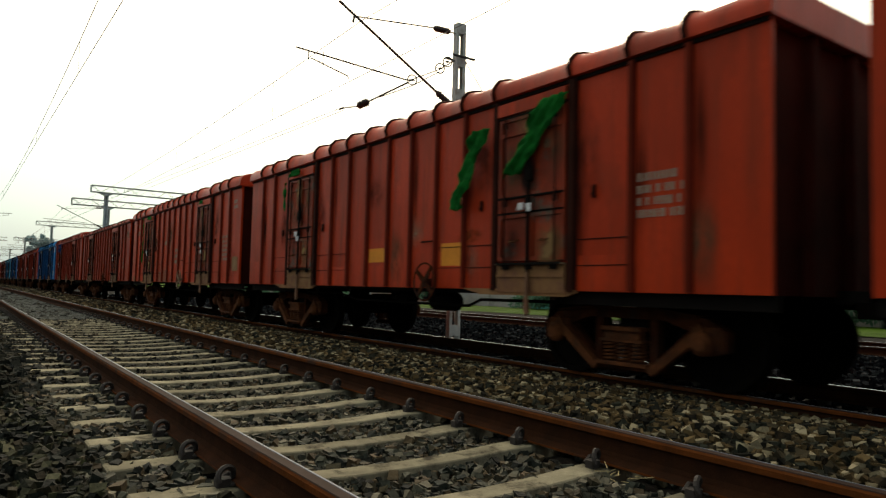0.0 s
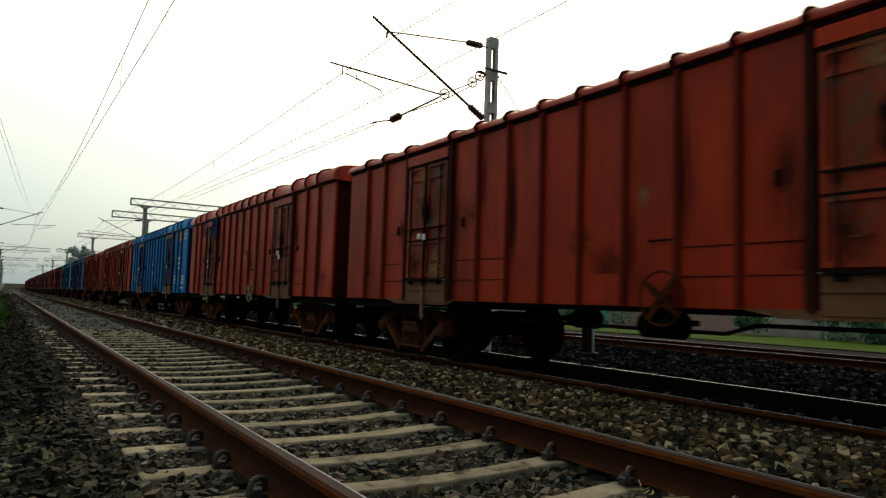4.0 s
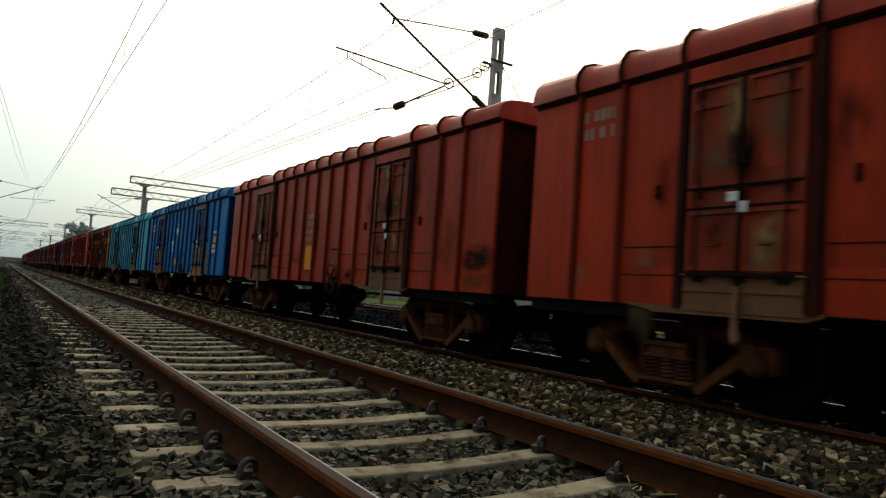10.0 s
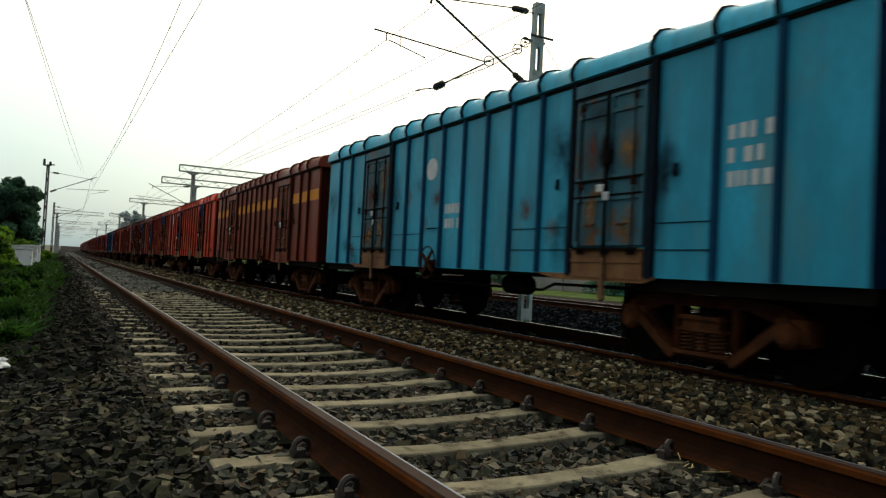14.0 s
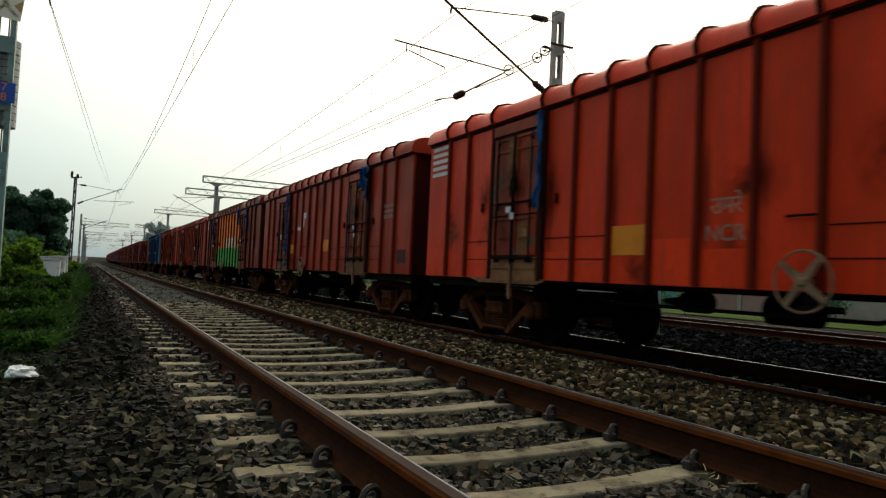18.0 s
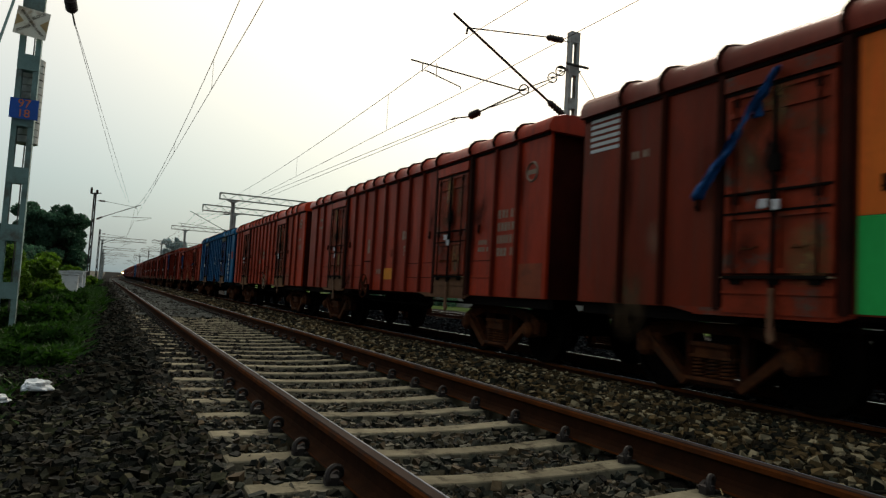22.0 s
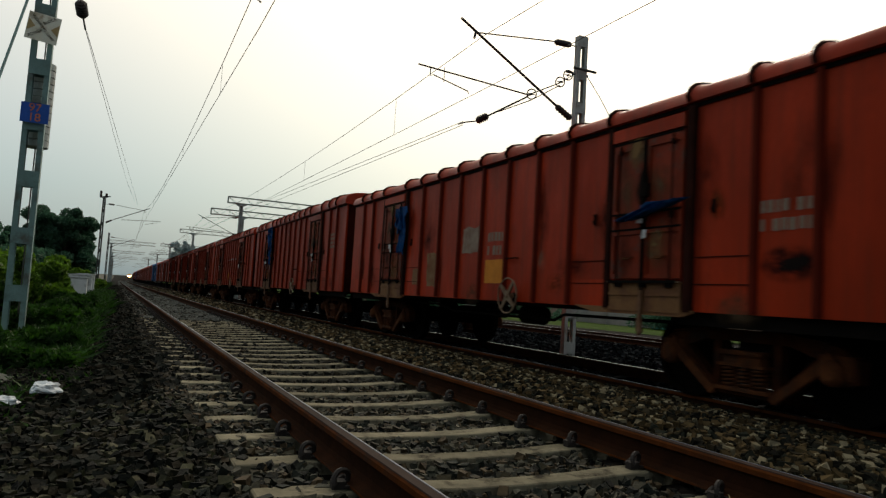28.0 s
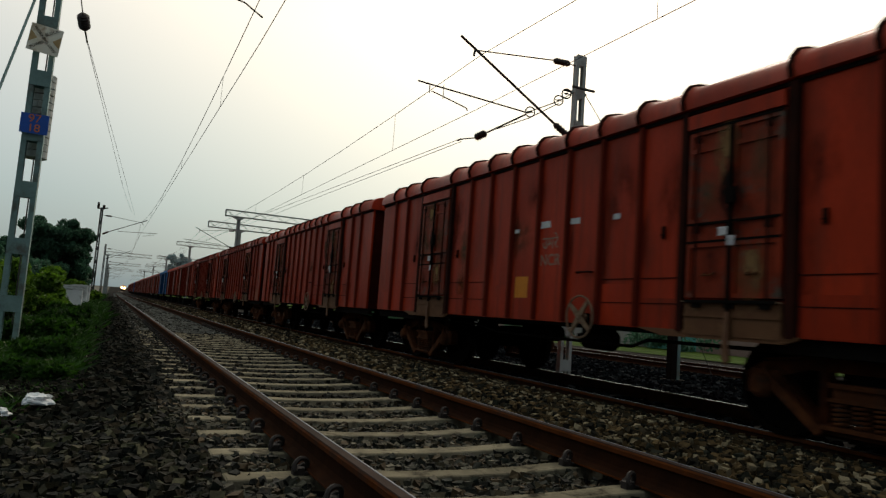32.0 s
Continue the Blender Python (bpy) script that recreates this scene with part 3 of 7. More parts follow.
# ---- the goods train ----
PITCH, LEAD = 13.521, 3.09                  # wagon to wagon; front end of wagon 0 at the start
LENGTH, FLOOR, SIDE = 12.74, 0.985, 1.60    # body length; body foot above the rail; half width
LONGER = {16: 1.3, 17: 0.4, 18: 0.3}        # wagons of other builds
DOOR_W = 1.34
RUN = [  # seconds, metres run since the start
    (0.0, 0.0), (1.0, 7.75), (2.0, 15.46), (3.0, 23.22), (4.0, 30.70), (5.0, 38.12), (6.0, 45.53), (7.0, 53.15), (8.0, 61.08), (9.0, 68.97), (10.0, 76.77),
    (11.0, 84.53), (12.0, 92.48), (13.0, 100.36), (14.0, 108.18), (15.0, 116.05), (16.0, 123.95), (17.0, 131.79), (18.0, 139.60), (19.0, 147.50), (20.0, 155.28),
    (21.0, 162.94), (22.0, 170.80), (23.0, 178.50), (24.0, 186.20), (25.0, 193.72), (26.0, 201.2), (27.0, 208.7), (28.0, 216.23), (29.0, 223.80),
    (30.0, 231.31), (31.0, 238.76), (32.0, 246.26)]


def run_at(t):
    for (a, sa), (b, sb) in zip(RUN[:-1], RUN[1:]):
        if t <= b:
            return sa + (sb - sa) * (t - a) / (b - a)
    return RUN[-1][1]


def layout(length):
    """Rib and door places along a body, from its middle."""
    h = length / 2
    ends = (0.80, 1.48)
    doors = (-h + 2.97, h - 2.97)
    inner = (doors[1] - doors[0]) - DOOR_W
    ribs = [-h + e for e in ends] + [doors[0] + DOOR_W / 2 + inner * k / 8 for k in range(1, 8)] + [h - e for e in reversed(ends)]
    return h, ribs, doors


def roof_mesh(mat, length, eave, low):
    h, ribs, doors = layout(length)
    prof = [(-1.62, -0.01), (-1.67, 0.0), (-1.665, 0.11), (-1.63, 0.22), (-1.555, 0.30), (-1.41, 0.355), (-1.15, 0.39), (-0.6, 0.40), (0, 0.41),
            (0.6, 0.40), (1.15, 0.39), (1.41, 0.355), (1.555, 0.30), (1.63, 0.22), (1.665, 0.11), (1.67, 0.0), (1.62, -0.01)]
    marks = sorted(ribs + [d + s * DOOR_W / 2 for d in doors for s in (-1, 1)])
    stations = [(-h - 0.04, 0), (-h - 0.01, 0.4)]
    for r in marks:
        stations += [(r - 0.085, 0), (r - 0.05, 0.8), (r - 0.02, 1), (r + 0.02, 1), (r + 0.05, 0.8), (r + 0.085, 0)]
    stations += [(h + 0.01, 0.4), (h + 0.04, 0)]
    v, f = [], []
    for y, up in stations:
        for i, (x, z) in enumerate(prof):
            k = 0.034 * up if 1 < i < len(prof) - 2 else 0.0
            sx = (1 if x > 0 else -1) if abs(x) > 1.5 else x / 1.8
            v.append((x + sx * k * 0.8, y, eave + z * low + k * low * (0.4 if abs(x) > 1.6 else 1.0)))
    n = len(prof)
    for j in range(len(stations) - 1):
        for i in range(n - 1):
            f.append((j * n + i, (j + 1) * n + i, (j + 1) * n + i + 1, j * n + i + 1))
        f.append((j * n, j * n + n - 1, (j + 1) * n + n - 1, (j + 1) * n))
    f += [tuple(range(n)), tuple(range(len(v) - 1, len(v) - n - 1, -1))]
    me = mesh_of("roof", v, f, mat)
    for p in me.polygons:
        p.use_smooth = len(p.vertices) == 4
    me.set_sharp_from_angle(angle=radians(50))
    return me


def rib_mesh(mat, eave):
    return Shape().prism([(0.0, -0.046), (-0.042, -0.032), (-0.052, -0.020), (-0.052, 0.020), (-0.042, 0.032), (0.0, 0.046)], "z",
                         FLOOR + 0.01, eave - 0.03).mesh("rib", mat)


def post_mesh(mat, eave, k):
    return Shape().prism([(0.0, -k - 0.012), (-0.058, -k), (-0.058, k), (0.0, k + 0.012)], "z", FLOOR - 0.01, eave - 0.03).mesh("door_post", mat)


def wagon_side_mesh(mat, length, eave):
    h = length / 2
    return Shape().box(-SIDE, -SIDE + 0.05, -h, h, FLOOR, eave).mesh("side_wall", mat)


def end_mesh(mat, eave):
    return Shape().prism([(-SIDE + 0.05, FLOOR), (SIDE - 0.05, FLOOR), (SIDE - 0.05, eave + 0.10), (1.3, eave + 0.13), (-1.3, eave + 0.13),
                          (-SIDE + 0.05, eave + 0.10)], "y", -0.03, 0.03).mesh("end_wall", mat)


def leaf_mesh(mat, eave):
    """A door leaf: sheet with raised frame and two pressed panels."""
    s = Shape()
    t = eave - 0.27
    s.box(-0.035, 0.0, -0.285, 0.285, 1.34, t)
    s.box(-0.058, -0.035, -0.285, -0.235, 1.34, t)
    s.box(-0.058, -0.035, 0.235, 0.285, 1.34, t)
    for z0, z1 in ((1.34, 1.39), (1.87, 1.92), (2.13, 2.17), (2.90, 2.95), (t - 0.06, t)):
        s.box(-0.060, -0.035, -0.235, 0.235, z0, z1)
    return s.mesh("door_leaf", mat)


def build_door(w, mats, eave, d, worn):
    door = place("door", cached(("header", mats, eave), lambda: Shape().box(-0.075, 0.0, -0.60, 0.60, eave - 0.245, eave - 0.09).mesh("door_header", M[mats[1]])), w,
                 (-SIDE, d, 0), "double-leaf sheet steel door, closed and sealed")
    for s in (-1, 1):
        place("door_leaf", cached(("leaf", mats, eave), lambda: leaf_mesh(M[mats[0]], eave)), door, (0, s * 0.295, 0))
    place("lower_flap", cached(("flap", mats), lambda: Shape().box(-0.05, 0.0, -0.59, 0.59, FLOOR - 0.03, 1.29)
          .box(-0.065, -0.05, -0.59, 0.59, 1.14, 1.17).mesh("lower_flap", M[mats[2]])), door, label="pale rusty lower flap")
    # ledge added for the bright top edge; the light on it is in its pale colour
    place("flap_lip", cached("lip", lambda: Shape().box(-0.088, -0.03, -0.59, 0.59, 1.292, 1.306).mesh("flap_lip", M["pale_steel"])), door, label="pale lip of the flap")
    bar = place("lock_bar", cached(("bar", eave), lambda: Shape().tube((-0.085, 0, 1.2), (-0.085, 0, eave - 0.3), 0.018, sides=8)
                .box(-0.11, -0.06, -0.07, 0.05, 2.30, 2.46, 0.01).box(-0.11, -0.06, -0.04, 0.04, 1.93, 2.10, 0.01)
                .box(-0.10, -0.06, -0.56, 0.56, 1.285, 1.315).mesh("lock_bar", M["iron"])), door)
    place("lever", cached("lever", lambda: Shape().prism([(-0.050, 0.72), (0.005, 0.68), (0.040, 0.76), (0.030, 0.90), (0.022, 1.2), (-0.022, 1.2), (-0.020, 0.88)], "x", -0.10, -0.065)
          .mesh("lever", M["lever"])), door, label="worn latch lever hanging below the body")
    place("seal_tag", cached(("tag", worn), lambda: crumple("seal_tag", 0.10, 0.09, M["paper"], worn, 0.03)), door, (-0.115, 0.07 - 0.03 * worn, 1.99 + 0.02 * worn))
    place("seal_tag", cached(("tag2", worn), lambda: crumple("seal_tag", 0.075, 0.10, M["paper"], worn + 7, 0.03)), door, (-0.118, -0.06 - 0.012 * worn, 1.97 - 0.06 * (worn % 3)))
    red = mats[0] == "door_red"
    rng = random.Random(worn * 7 + red)
    for k in range(6):
        a, b = (-0.30, 0.28, -0.28, 0.30, -0.05, 0.10)[k] + rng.uniform(-0.08, 0.08), (2.55, 2.50, 1.62, 1.66, 2.32, 2.95)[k] + rng.uniform(-0.12, 0.12)
        tone = (("grey", "grey", "tan", "soot", "soot", "tan") if red else ("tan", "rust", "tan", "tan", "soot", "soot"))[k]
        smudge(door, tone, a, b, rng.uniform(0.28, 0.55), rng.uniform(0.45, 0.95), -0.062)
    smudge(door, "grease", 0.03, 2.42, 0.30, 0.62, -0.0635, "black grease stain round the lock")
    for y in (-0.44, 0.44):
        place("lock_rod", cached(("rod", eave), lambda: Shape().tube((-0.078, 0, 1.30), (-0.078, 0, eave - 0.30), 0.012, sides=6).box(-0.095, -0.06, -0.025, 0.025, 2.02, 2.10)
              .box(-0.095, -0.06, -0.02, 0.02, eave - 0.42, eave - 0.36).mesh("lock_rod", M["post_red"])), door, (0, y, 0))
    for y in (-0.42, 0.0, 0.42):
        place("flap_hinge", cached("hinge", lambda: Shape().box(-0.078, -0.05, -0.06, 0.06, 1.235, 1.30, 0.008).tube((-0.07, -0.075, 1.30), (-0.07, 0.075, 1.30), 0.016, sides=6)
              .mesh("flap_hinge", M["iron"])), door, (0, y, 0))
    for y in (-0.27, 0.27):
        place("pull_handle", cached("pull", lambda: Shape().path([(-0.04, -0.06, 1.60), (-0.10, -0.05, 1.57), (-0.10, 0.05, 1.57), (-0.04, 0.06, 1.60)], 0.011).mesh("pull_handle", M["bogie_pale"])), door, (0, y, 0))
    # shadow lines under the raised bars, built as thin dark strips
    for z in (1.93, 2.125, eave - 0.275):
        place("shadow_rail", cached("leafrail", lambda: Shape().box(-0.066, -0.034, -0.575, 0.575, -0.014, 0.010).mesh("rail_shadow_bar", M["iron"])), door, (0, 0, z))


def smudge(parent, tone, y, z, w, h, x, label=""):
    """A soft-edged stain on a flank, in the y-z plane."""
    o = place("stain", cached(("stain", tone), lambda: mesh_of("stain", [(0, 0.5, -0.5), (0, -0.5, -0.5), (0, -0.5, 0.5), (0, 0.5, 0.5)], [(0, 1, 2, 3)], M["smudge_" + tone])), parent, (x, y, z), label)
    o.scale = (1, w, h)
    return o


def crumple(name, w, h, mat, seed, amp=0.05, skew=0.0, taper=0.0):
    """A thin crumpled sheet hanging in the y-z plane."""
    ny, nz = max(5, int(w / 0.025)), max(6, int(h / 0.03))
    v, f = [], []
    for j in range(nz + 1):
        for i in range(ny + 1):
            u, t = i / ny - 0.5, j / nz - 0.5
            k = 1 - taper * abs(t + 0.5)
            y0, z0 = u * w, t * h
            fold = abs(noise.noise(Vector((y0 * 13 + z0 * 3, z0 * 2.2, seed * 3.7)))) + 0.15 * abs(noise.noise(Vector((y0 * 30, z0 * 9, seed))))
            ed = 0.16 * noise.noise(Vector((t * h * 5, seed, u))) + 0.10 * noise.noise(Vector((t * h * 19, seed + 5, u * 2)))
            low_edge = 0.10 * noise.noise(Vector((y0 * 12, seed, 2))) + 0.05 * noise.noise(Vector((y0 * 40, seed, 6)))
            v.append((-fold * amp * 1.5 - 0.008, w * (u * k + ed) + skew * t, h * t + h * low_edge * (0.5 - t)))
    n = len(v)
    v += [(x + 0.006, y, z) for x, y, z in v]
    m = ny + 1
    for j in range(nz):
        for i in range(ny):
            a = j * m + i
            f += [(a, a + m, a + m + 1, a + 1), (n + a, n + a + 1, n + a + m + 1, n + a + m)]
    edge = [i for i in range(ny)] + [j * m + ny for j in range(nz)] + [nz * m + i for i in range(ny, 0, -1)] + [j * m for j in range(nz, 0, -1)]
    for a, b in zip(edge, edge[1:] + edge[:1]):
        f.append((a, b, n + b, n + a))
    return mesh_of(name, v, f, mat, True)


def soft_stain(name, colour, strength, stretch=(1, 1, 1), rough=0.9):
    """Dirt that fades out towards its edge."""
    m = bpy.data.materials.new(name)
    m.use_nodes = True
    n, l = m.node_tree.nodes, m.node_tree.links
    b = n["Principled BSDF"]
    b.inputs["Roughness"].default_value, b.inputs["Specular IOR Level"].default_value = rough, 0.1
    co, info = n.new("ShaderNodeTexCoord"), n.new("ShaderNodeObjectInfo")
    shift, sc = n.new("ShaderNodeVectorMath"), n.new("ShaderNodeVectorMath")
    shift.operation, sc.operation = "MULTIPLY_ADD", "MULTIPLY"
    shift.inputs[1].default_value = (23.0, 41.0, 17.0)
    sc.inputs[1].default_value = stretch
    l.new(info.outputs["Random"], shift.inputs[0])
    l.new(co.outputs["Object"], sc.inputs[0])
    l.new(sc.outputs[0], shift.inputs[2])
    t = n.new("ShaderNodeTexNoise")
    t.inputs["Scale"].default_value, t.inputs["Detail"].default_value, t.inputs["Roughness"].default_value = 2.6, 6, 0.68
    l.new(shift.outputs[0], t.inputs["Vector"])
    far = n.new("ShaderNodeVectorMath")
    far.operation = "LENGTH"
    l.new(co.outputs["Object"], far.inputs[0])
    fall = n.new("ShaderNodeMapRange")
    fall.inputs["From Min"].default_value, fall.inputs["From Max"].default_value = 0.5, 0.05
    l.new(far.outputs["Value"], fall.inputs["Value"])
    thr = n.new("ShaderNodeMapRange")
    thr.inputs["From Min"].default_value, thr.inputs["From Max"].default_value = 0.36, 0.66
    l.new(t.outputs["Fac"], thr.inputs["Value"])
    mul = n.new("ShaderNodeMath")
    mul.operation = "MULTIPLY"
    l.new(fall.outputs[0], mul.inputs[0])
    l.new(thr.outputs[0], mul.inputs[1])
    gain = n.new("ShaderNodeMath")
    gain.operation, gain.use_clamp = "MULTIPLY", True
    gain.inputs[1].default_value = strength
    l.new(mul.outputs[0], gain.inputs[0])
    l.new(gain.outputs[0], b.inputs["Alpha"])
    mix = n.new("ShaderNodeMix")
    mix.data_type = "RGBA"
    mix.inputs["A"].default_value, mix.inputs["B"].default_value = (*colour, 1), (*(v * 0.6 for v in colour), 1)
    l.new(t.outputs["Fac"], mix.inputs["Factor"])
    l.new(mix.outputs["Result"], b.inputs["Base Color"])
    return m


M["smudge_soot"] = soft_stain("soft_soot_stain", (0.030, 0.010, 0.007), 0.75)
M["smudge_grease"] = soft_stain("soft_black_grease", (0.010, 0.006, 0.005), 2.6)
M["smudge_grey"] = soft_stain("soft_grey_wear", (0.16, 0.10, 0.055), 1.1)
M["smudge_tan"] = soft_stain("soft_bare_primer", (0.30, 0.17, 0.075), 1.7)
M["smudge_rust"] = soft_stain("soft_rust_stain", (0.22, 0.055, 0.016), 1.1)
M["smudge_chalk"] = soft_stain("soft_chalky_smear", (0.42, 0.25, 0.17), 0.7)
M["smudge_drip"] = soft_stain("dark_run_off", (0.050, 0.012, 0.007), 1.0, (1, 5.0, 0.6))
M["smudge_navy"] = soft_stain("dark_blue_grime", (0.006, 0.018, 0.045), 0.7)
M["smudge_spot"] = soft_stain("burnt_black_spot", (0.014, 0.007, 0.006), 2.3)
M["bare_patch"] = material("scraped_bare_patch", (0.30, 0.18, 0.085), (0.20, 0.085, 0.036), scale=5, rough=0.85, bump=0.3, stain=(0.20, 0.045, 0.016), stain_scale=3, stain_at=(0.5, 0.66))
# rust paler than the side frame: skylight on the flanges is put into the colour
M["bogie_pale"] = material("pale_rusty_casting", (0.15, 0.046, 0.015), (0.055, 0.018, 0.008), scale=5, rough=0.9, spec=0.1, bump=0.4, grain=40,
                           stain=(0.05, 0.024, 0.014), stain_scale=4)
# pale colour that carries the highlight on the flap's top edge
M["pale_steel"] = material("highlight_pale_steel", (0.42, 0.30, 0.19), (0.24, 0.12, 0.06), scale=6, rough=0.7, bump=0.2)
M["bare_metal"] = material("rusty_bare_metal", (0.21, 0.135, 0.075), (0.11, 0.065, 0.04), scale=5, rough=0.75, bump=0.3, stain=(0.03, 0.045, 0.075), stain_scale=3, stain_at=(0.56, 0.68))
M["cream"] = material("cream_paint", (0.90, 0.72, 0.56), (0.80, 0.56, 0.40), scale=2, rough=0.7, stain=(0.30, 0.16, 0.10), stain_scale=2)
M["lever"] = material("lever_paint", (0.21, 0.105, 0.05), (0.14, 0.055, 0.028), scale=8, rough=0.7, stain=(0.16, 0.06, 0.03), stain_scale=5)
M["paper"] = material("seal_paper", (0.75, 0.74, 0.74), (0.62, 0.60, 0.62), scale=10, rough=0.8, bump=0.1)
M["tan"] = material("bare_primer", (0.26, 0.122, 0.045), (0.18, 0.070, 0.026), scale=4, rough=0.8, bump=0.3, stain=(0.15, 0.06, 0.035), stain_scale=4)
M["tan_brown"] = material("rusty_bare_primer", (0.17, 0.074, 0.029), (0.105, 0.036, 0.015), scale=4, rough=0.8, bump=0.3, stain=(0.24, 0.13, 0.055), stain_scale=4, stain_at=(0.55, 0.7))
M["tan_dark"] = material("weathered_header", (0.10, 0.10, 0.075), (0.06, 0.075, 0.07), scale=4, rough=0.8, bump=0.3, stain=(0.14, 0.07, 0.035), stain_scale=4)
M["door_red"] = material("door_worn_red", (0.30, 0.034, 0.011), (0.15, 0.022, 0.008), spec=0.1, scale=3, rough=0.5, bump=0.25, grain=30,
                         stain=(0.075, 0.065, 0.05), stain_scale=2.6, stain_at=(0.54, 0.66), random_value=0.2)
M["door_blue"] = material("door_worn_blue", (0.006, 0.10, 0.31), (0.005, 0.07, 0.22), spec=0.1, scale=3, rough=0.5, bump=0.25, grain=30,
                          stain=(0.17, 0.10, 0.045), stain_scale=2.6, stain_at=(0.60, 0.68), random_value=0.15)
M["door_teal"] = material("door_worn_teal", (0.040, 0.16, 0.21), (0.030, 0.10, 0.13), spec=0.1, scale=3, rough=0.5, bump=0.25, grain=30,
                          stain=(0.14, 0.07, 0.035), stain_scale=2.4, stain_at=(0.54, 0.64), random_value=0.15)
# ribs darker than the body: grime, and their shading put into the colour
M["rib_red"] = material("rib_grimy_shaded_red", (0.17, 0.018, 0.007), (0.105, 0.012, 0.005), spec=0.05, scale=2, rough=0.65, bump=0.15, grain=30, stretch=(1, 1, 0.4))
M["rib_brown"] = material("rib_grimy_shaded_brown", (0.060, 0.010, 0.005), (0.040, 0.008, 0.004), spec=0.03, scale=2, rough=0.8, bump=0.15, grain=30, stretch=(1, 1, 0.4))
M["rib_blue"] = material("rib_grimy_shaded_blue", (0.001, 0.040, 0.12), (0.001, 0.028, 0.085), spec=0.05, scale=2, rough=0.6, bump=0.15, grain=30, stretch=(1, 1, 0.4))
M["rib_teal"] = material("rib_grimy_shaded_teal", (0.004, 0.062, 0.13), (0.003, 0.046, 0.095), spec=0.05, scale=2, rough=0.6, bump=0.15, grain=30, stretch=(1, 1, 0.4))
# end walls: the deep shade between wagons is put into the colour
M["end_red"] = material("shaded_red_end", (0.060, 0.009, 0.005), (0.030, 0.006, 0.004), spec=0.05, scale=2, rough=0.85, bump=0.3)
M["end_blue"] = material("shaded_blue_end", (0.001, 0.026, 0.085), (0.001, 0.014, 0.045), spec=0.05, scale=2, rough=0.85, bump=0.3)
# grime of posts and brackets; on the roof straps also the humps' shaded side
M["post_red"] = material("grimy_shaded_red", (0.042, 0.010, 0.006), (0.020, 0.007, 0.005), spec=0.05, scale=3, rough=0.85, bump=0.3)
M["post_blue"] = material("grimy_shaded_blue", (0.006, 0.016, 0.030), (0.008, 0.010, 0.012), spec=0.05, scale=3, rough=0.85, bump=0.3)
# near-black of the eave strip, standing in for shade under the roof edge
M["eave_shade"] = material("eave_shadow", (0.012, 0.006, 0.005), (0.007, 0.005, 0.004), spec=0.08, scale=2, rough=0.85, bump=0.3)
M["patch"] = material("patched_red", (0.30, 0.060, 0.020), (0.22, 0.042, 0.015), spec=0.2, scale=2.5, rough=0.6, bump=0.15, stain=(0.10, 0.035, 0.02), stain_scale=2)
M["tarp_green"] = material("green_tarpaulin", (0.001, 0.17, 0.025), (0.001, 0.08, 0.014), scale=8, rough=0.75, spec=0.05, bump=0.2)
M["tarp_blue"] = material("blue_tarpaulin", (0.001, 0.075, 0.25), (0.001, 0.020, 0.075), scale=8, rough=0.6, spec=0.12, bump=0.2)
M["white_fresh"] = material("fresh_stencil_white", (0.72, 0.74, 0.72), (0.52, 0.56, 0.58), scale=6, rough=0.8)
M["black"] = material("black_patch", (0.050, 0.016, 0.011), rough=0.8)
M["mark_red"] = material("stencil_red", (0.35, 0.04, 0.04), rough=0.7)

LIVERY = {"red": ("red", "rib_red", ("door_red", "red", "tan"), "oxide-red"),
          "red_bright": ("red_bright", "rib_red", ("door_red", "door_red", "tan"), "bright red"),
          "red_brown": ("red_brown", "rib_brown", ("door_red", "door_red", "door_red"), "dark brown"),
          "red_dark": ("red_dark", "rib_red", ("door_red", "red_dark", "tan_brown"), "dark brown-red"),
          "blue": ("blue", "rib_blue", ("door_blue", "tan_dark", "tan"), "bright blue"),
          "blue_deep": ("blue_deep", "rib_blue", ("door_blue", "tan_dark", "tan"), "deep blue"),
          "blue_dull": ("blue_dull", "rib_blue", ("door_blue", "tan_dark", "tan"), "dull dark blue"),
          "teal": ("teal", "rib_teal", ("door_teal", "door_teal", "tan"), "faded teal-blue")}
PAINTS = {6: "red_dark", 3: "red_dark", 4: "blue", 7: "blue_deep", 8: "teal", 15: "blue_dull", 9: "red_brown", 10: "red_bright", 12: "red_brown", 11: "red_dark", 24: "blue_deep", 33: "blue",
          1: "red", 2: "red_dark", 16: "red", 17: "red_dark", 18: "red_dark", 19: "red_dark", 20: "red_dark", 22: "red_dark"}
DETAIL = {4: "with white stencils and a round emblem", 7: "with a torn poster and rusty doors", 8: "with a white disc, rusty doors",
          9: "with a broad yellow stripe along its sides", 10: "with blue tarpaulin edges at the doors", 12: "with an orange, white and green banner panel",
          0: "with torn green tarpaulin at the doors", 5: "with stencil letters and a yellow panel", 6: "with a black patch on its flank",
          16: "of a longer, lower build with pale scuffs", 15: "with white stencils and a red mark", 18: "with scraps of white paper on its side",
          11: "with blue tarpaulin at its doors", 3: "with blue tarpaulin at the rear door", 13: "with a faded emblem and letters", 14: "with faded stencils",
          1: "with a white paper and green door strips", 2: "with a faded round emblem", 17: "with a hanging blue tarpaulin"}
LOW_ROOF = {0: 0.80, 2: 0.42, 4: 1.0, 5: 1.0, 6: 0.80, 13: 0.72, 16: 0.62}      # flatter roofs
WHEEL_AT = {5: 7.3, 8: 7.24, 11: 7.27, 12: 7.03, 13: 7.25}
PALE_WHEELS = (1, 3, 10, 11, 12, 14, 16, 17, 18)


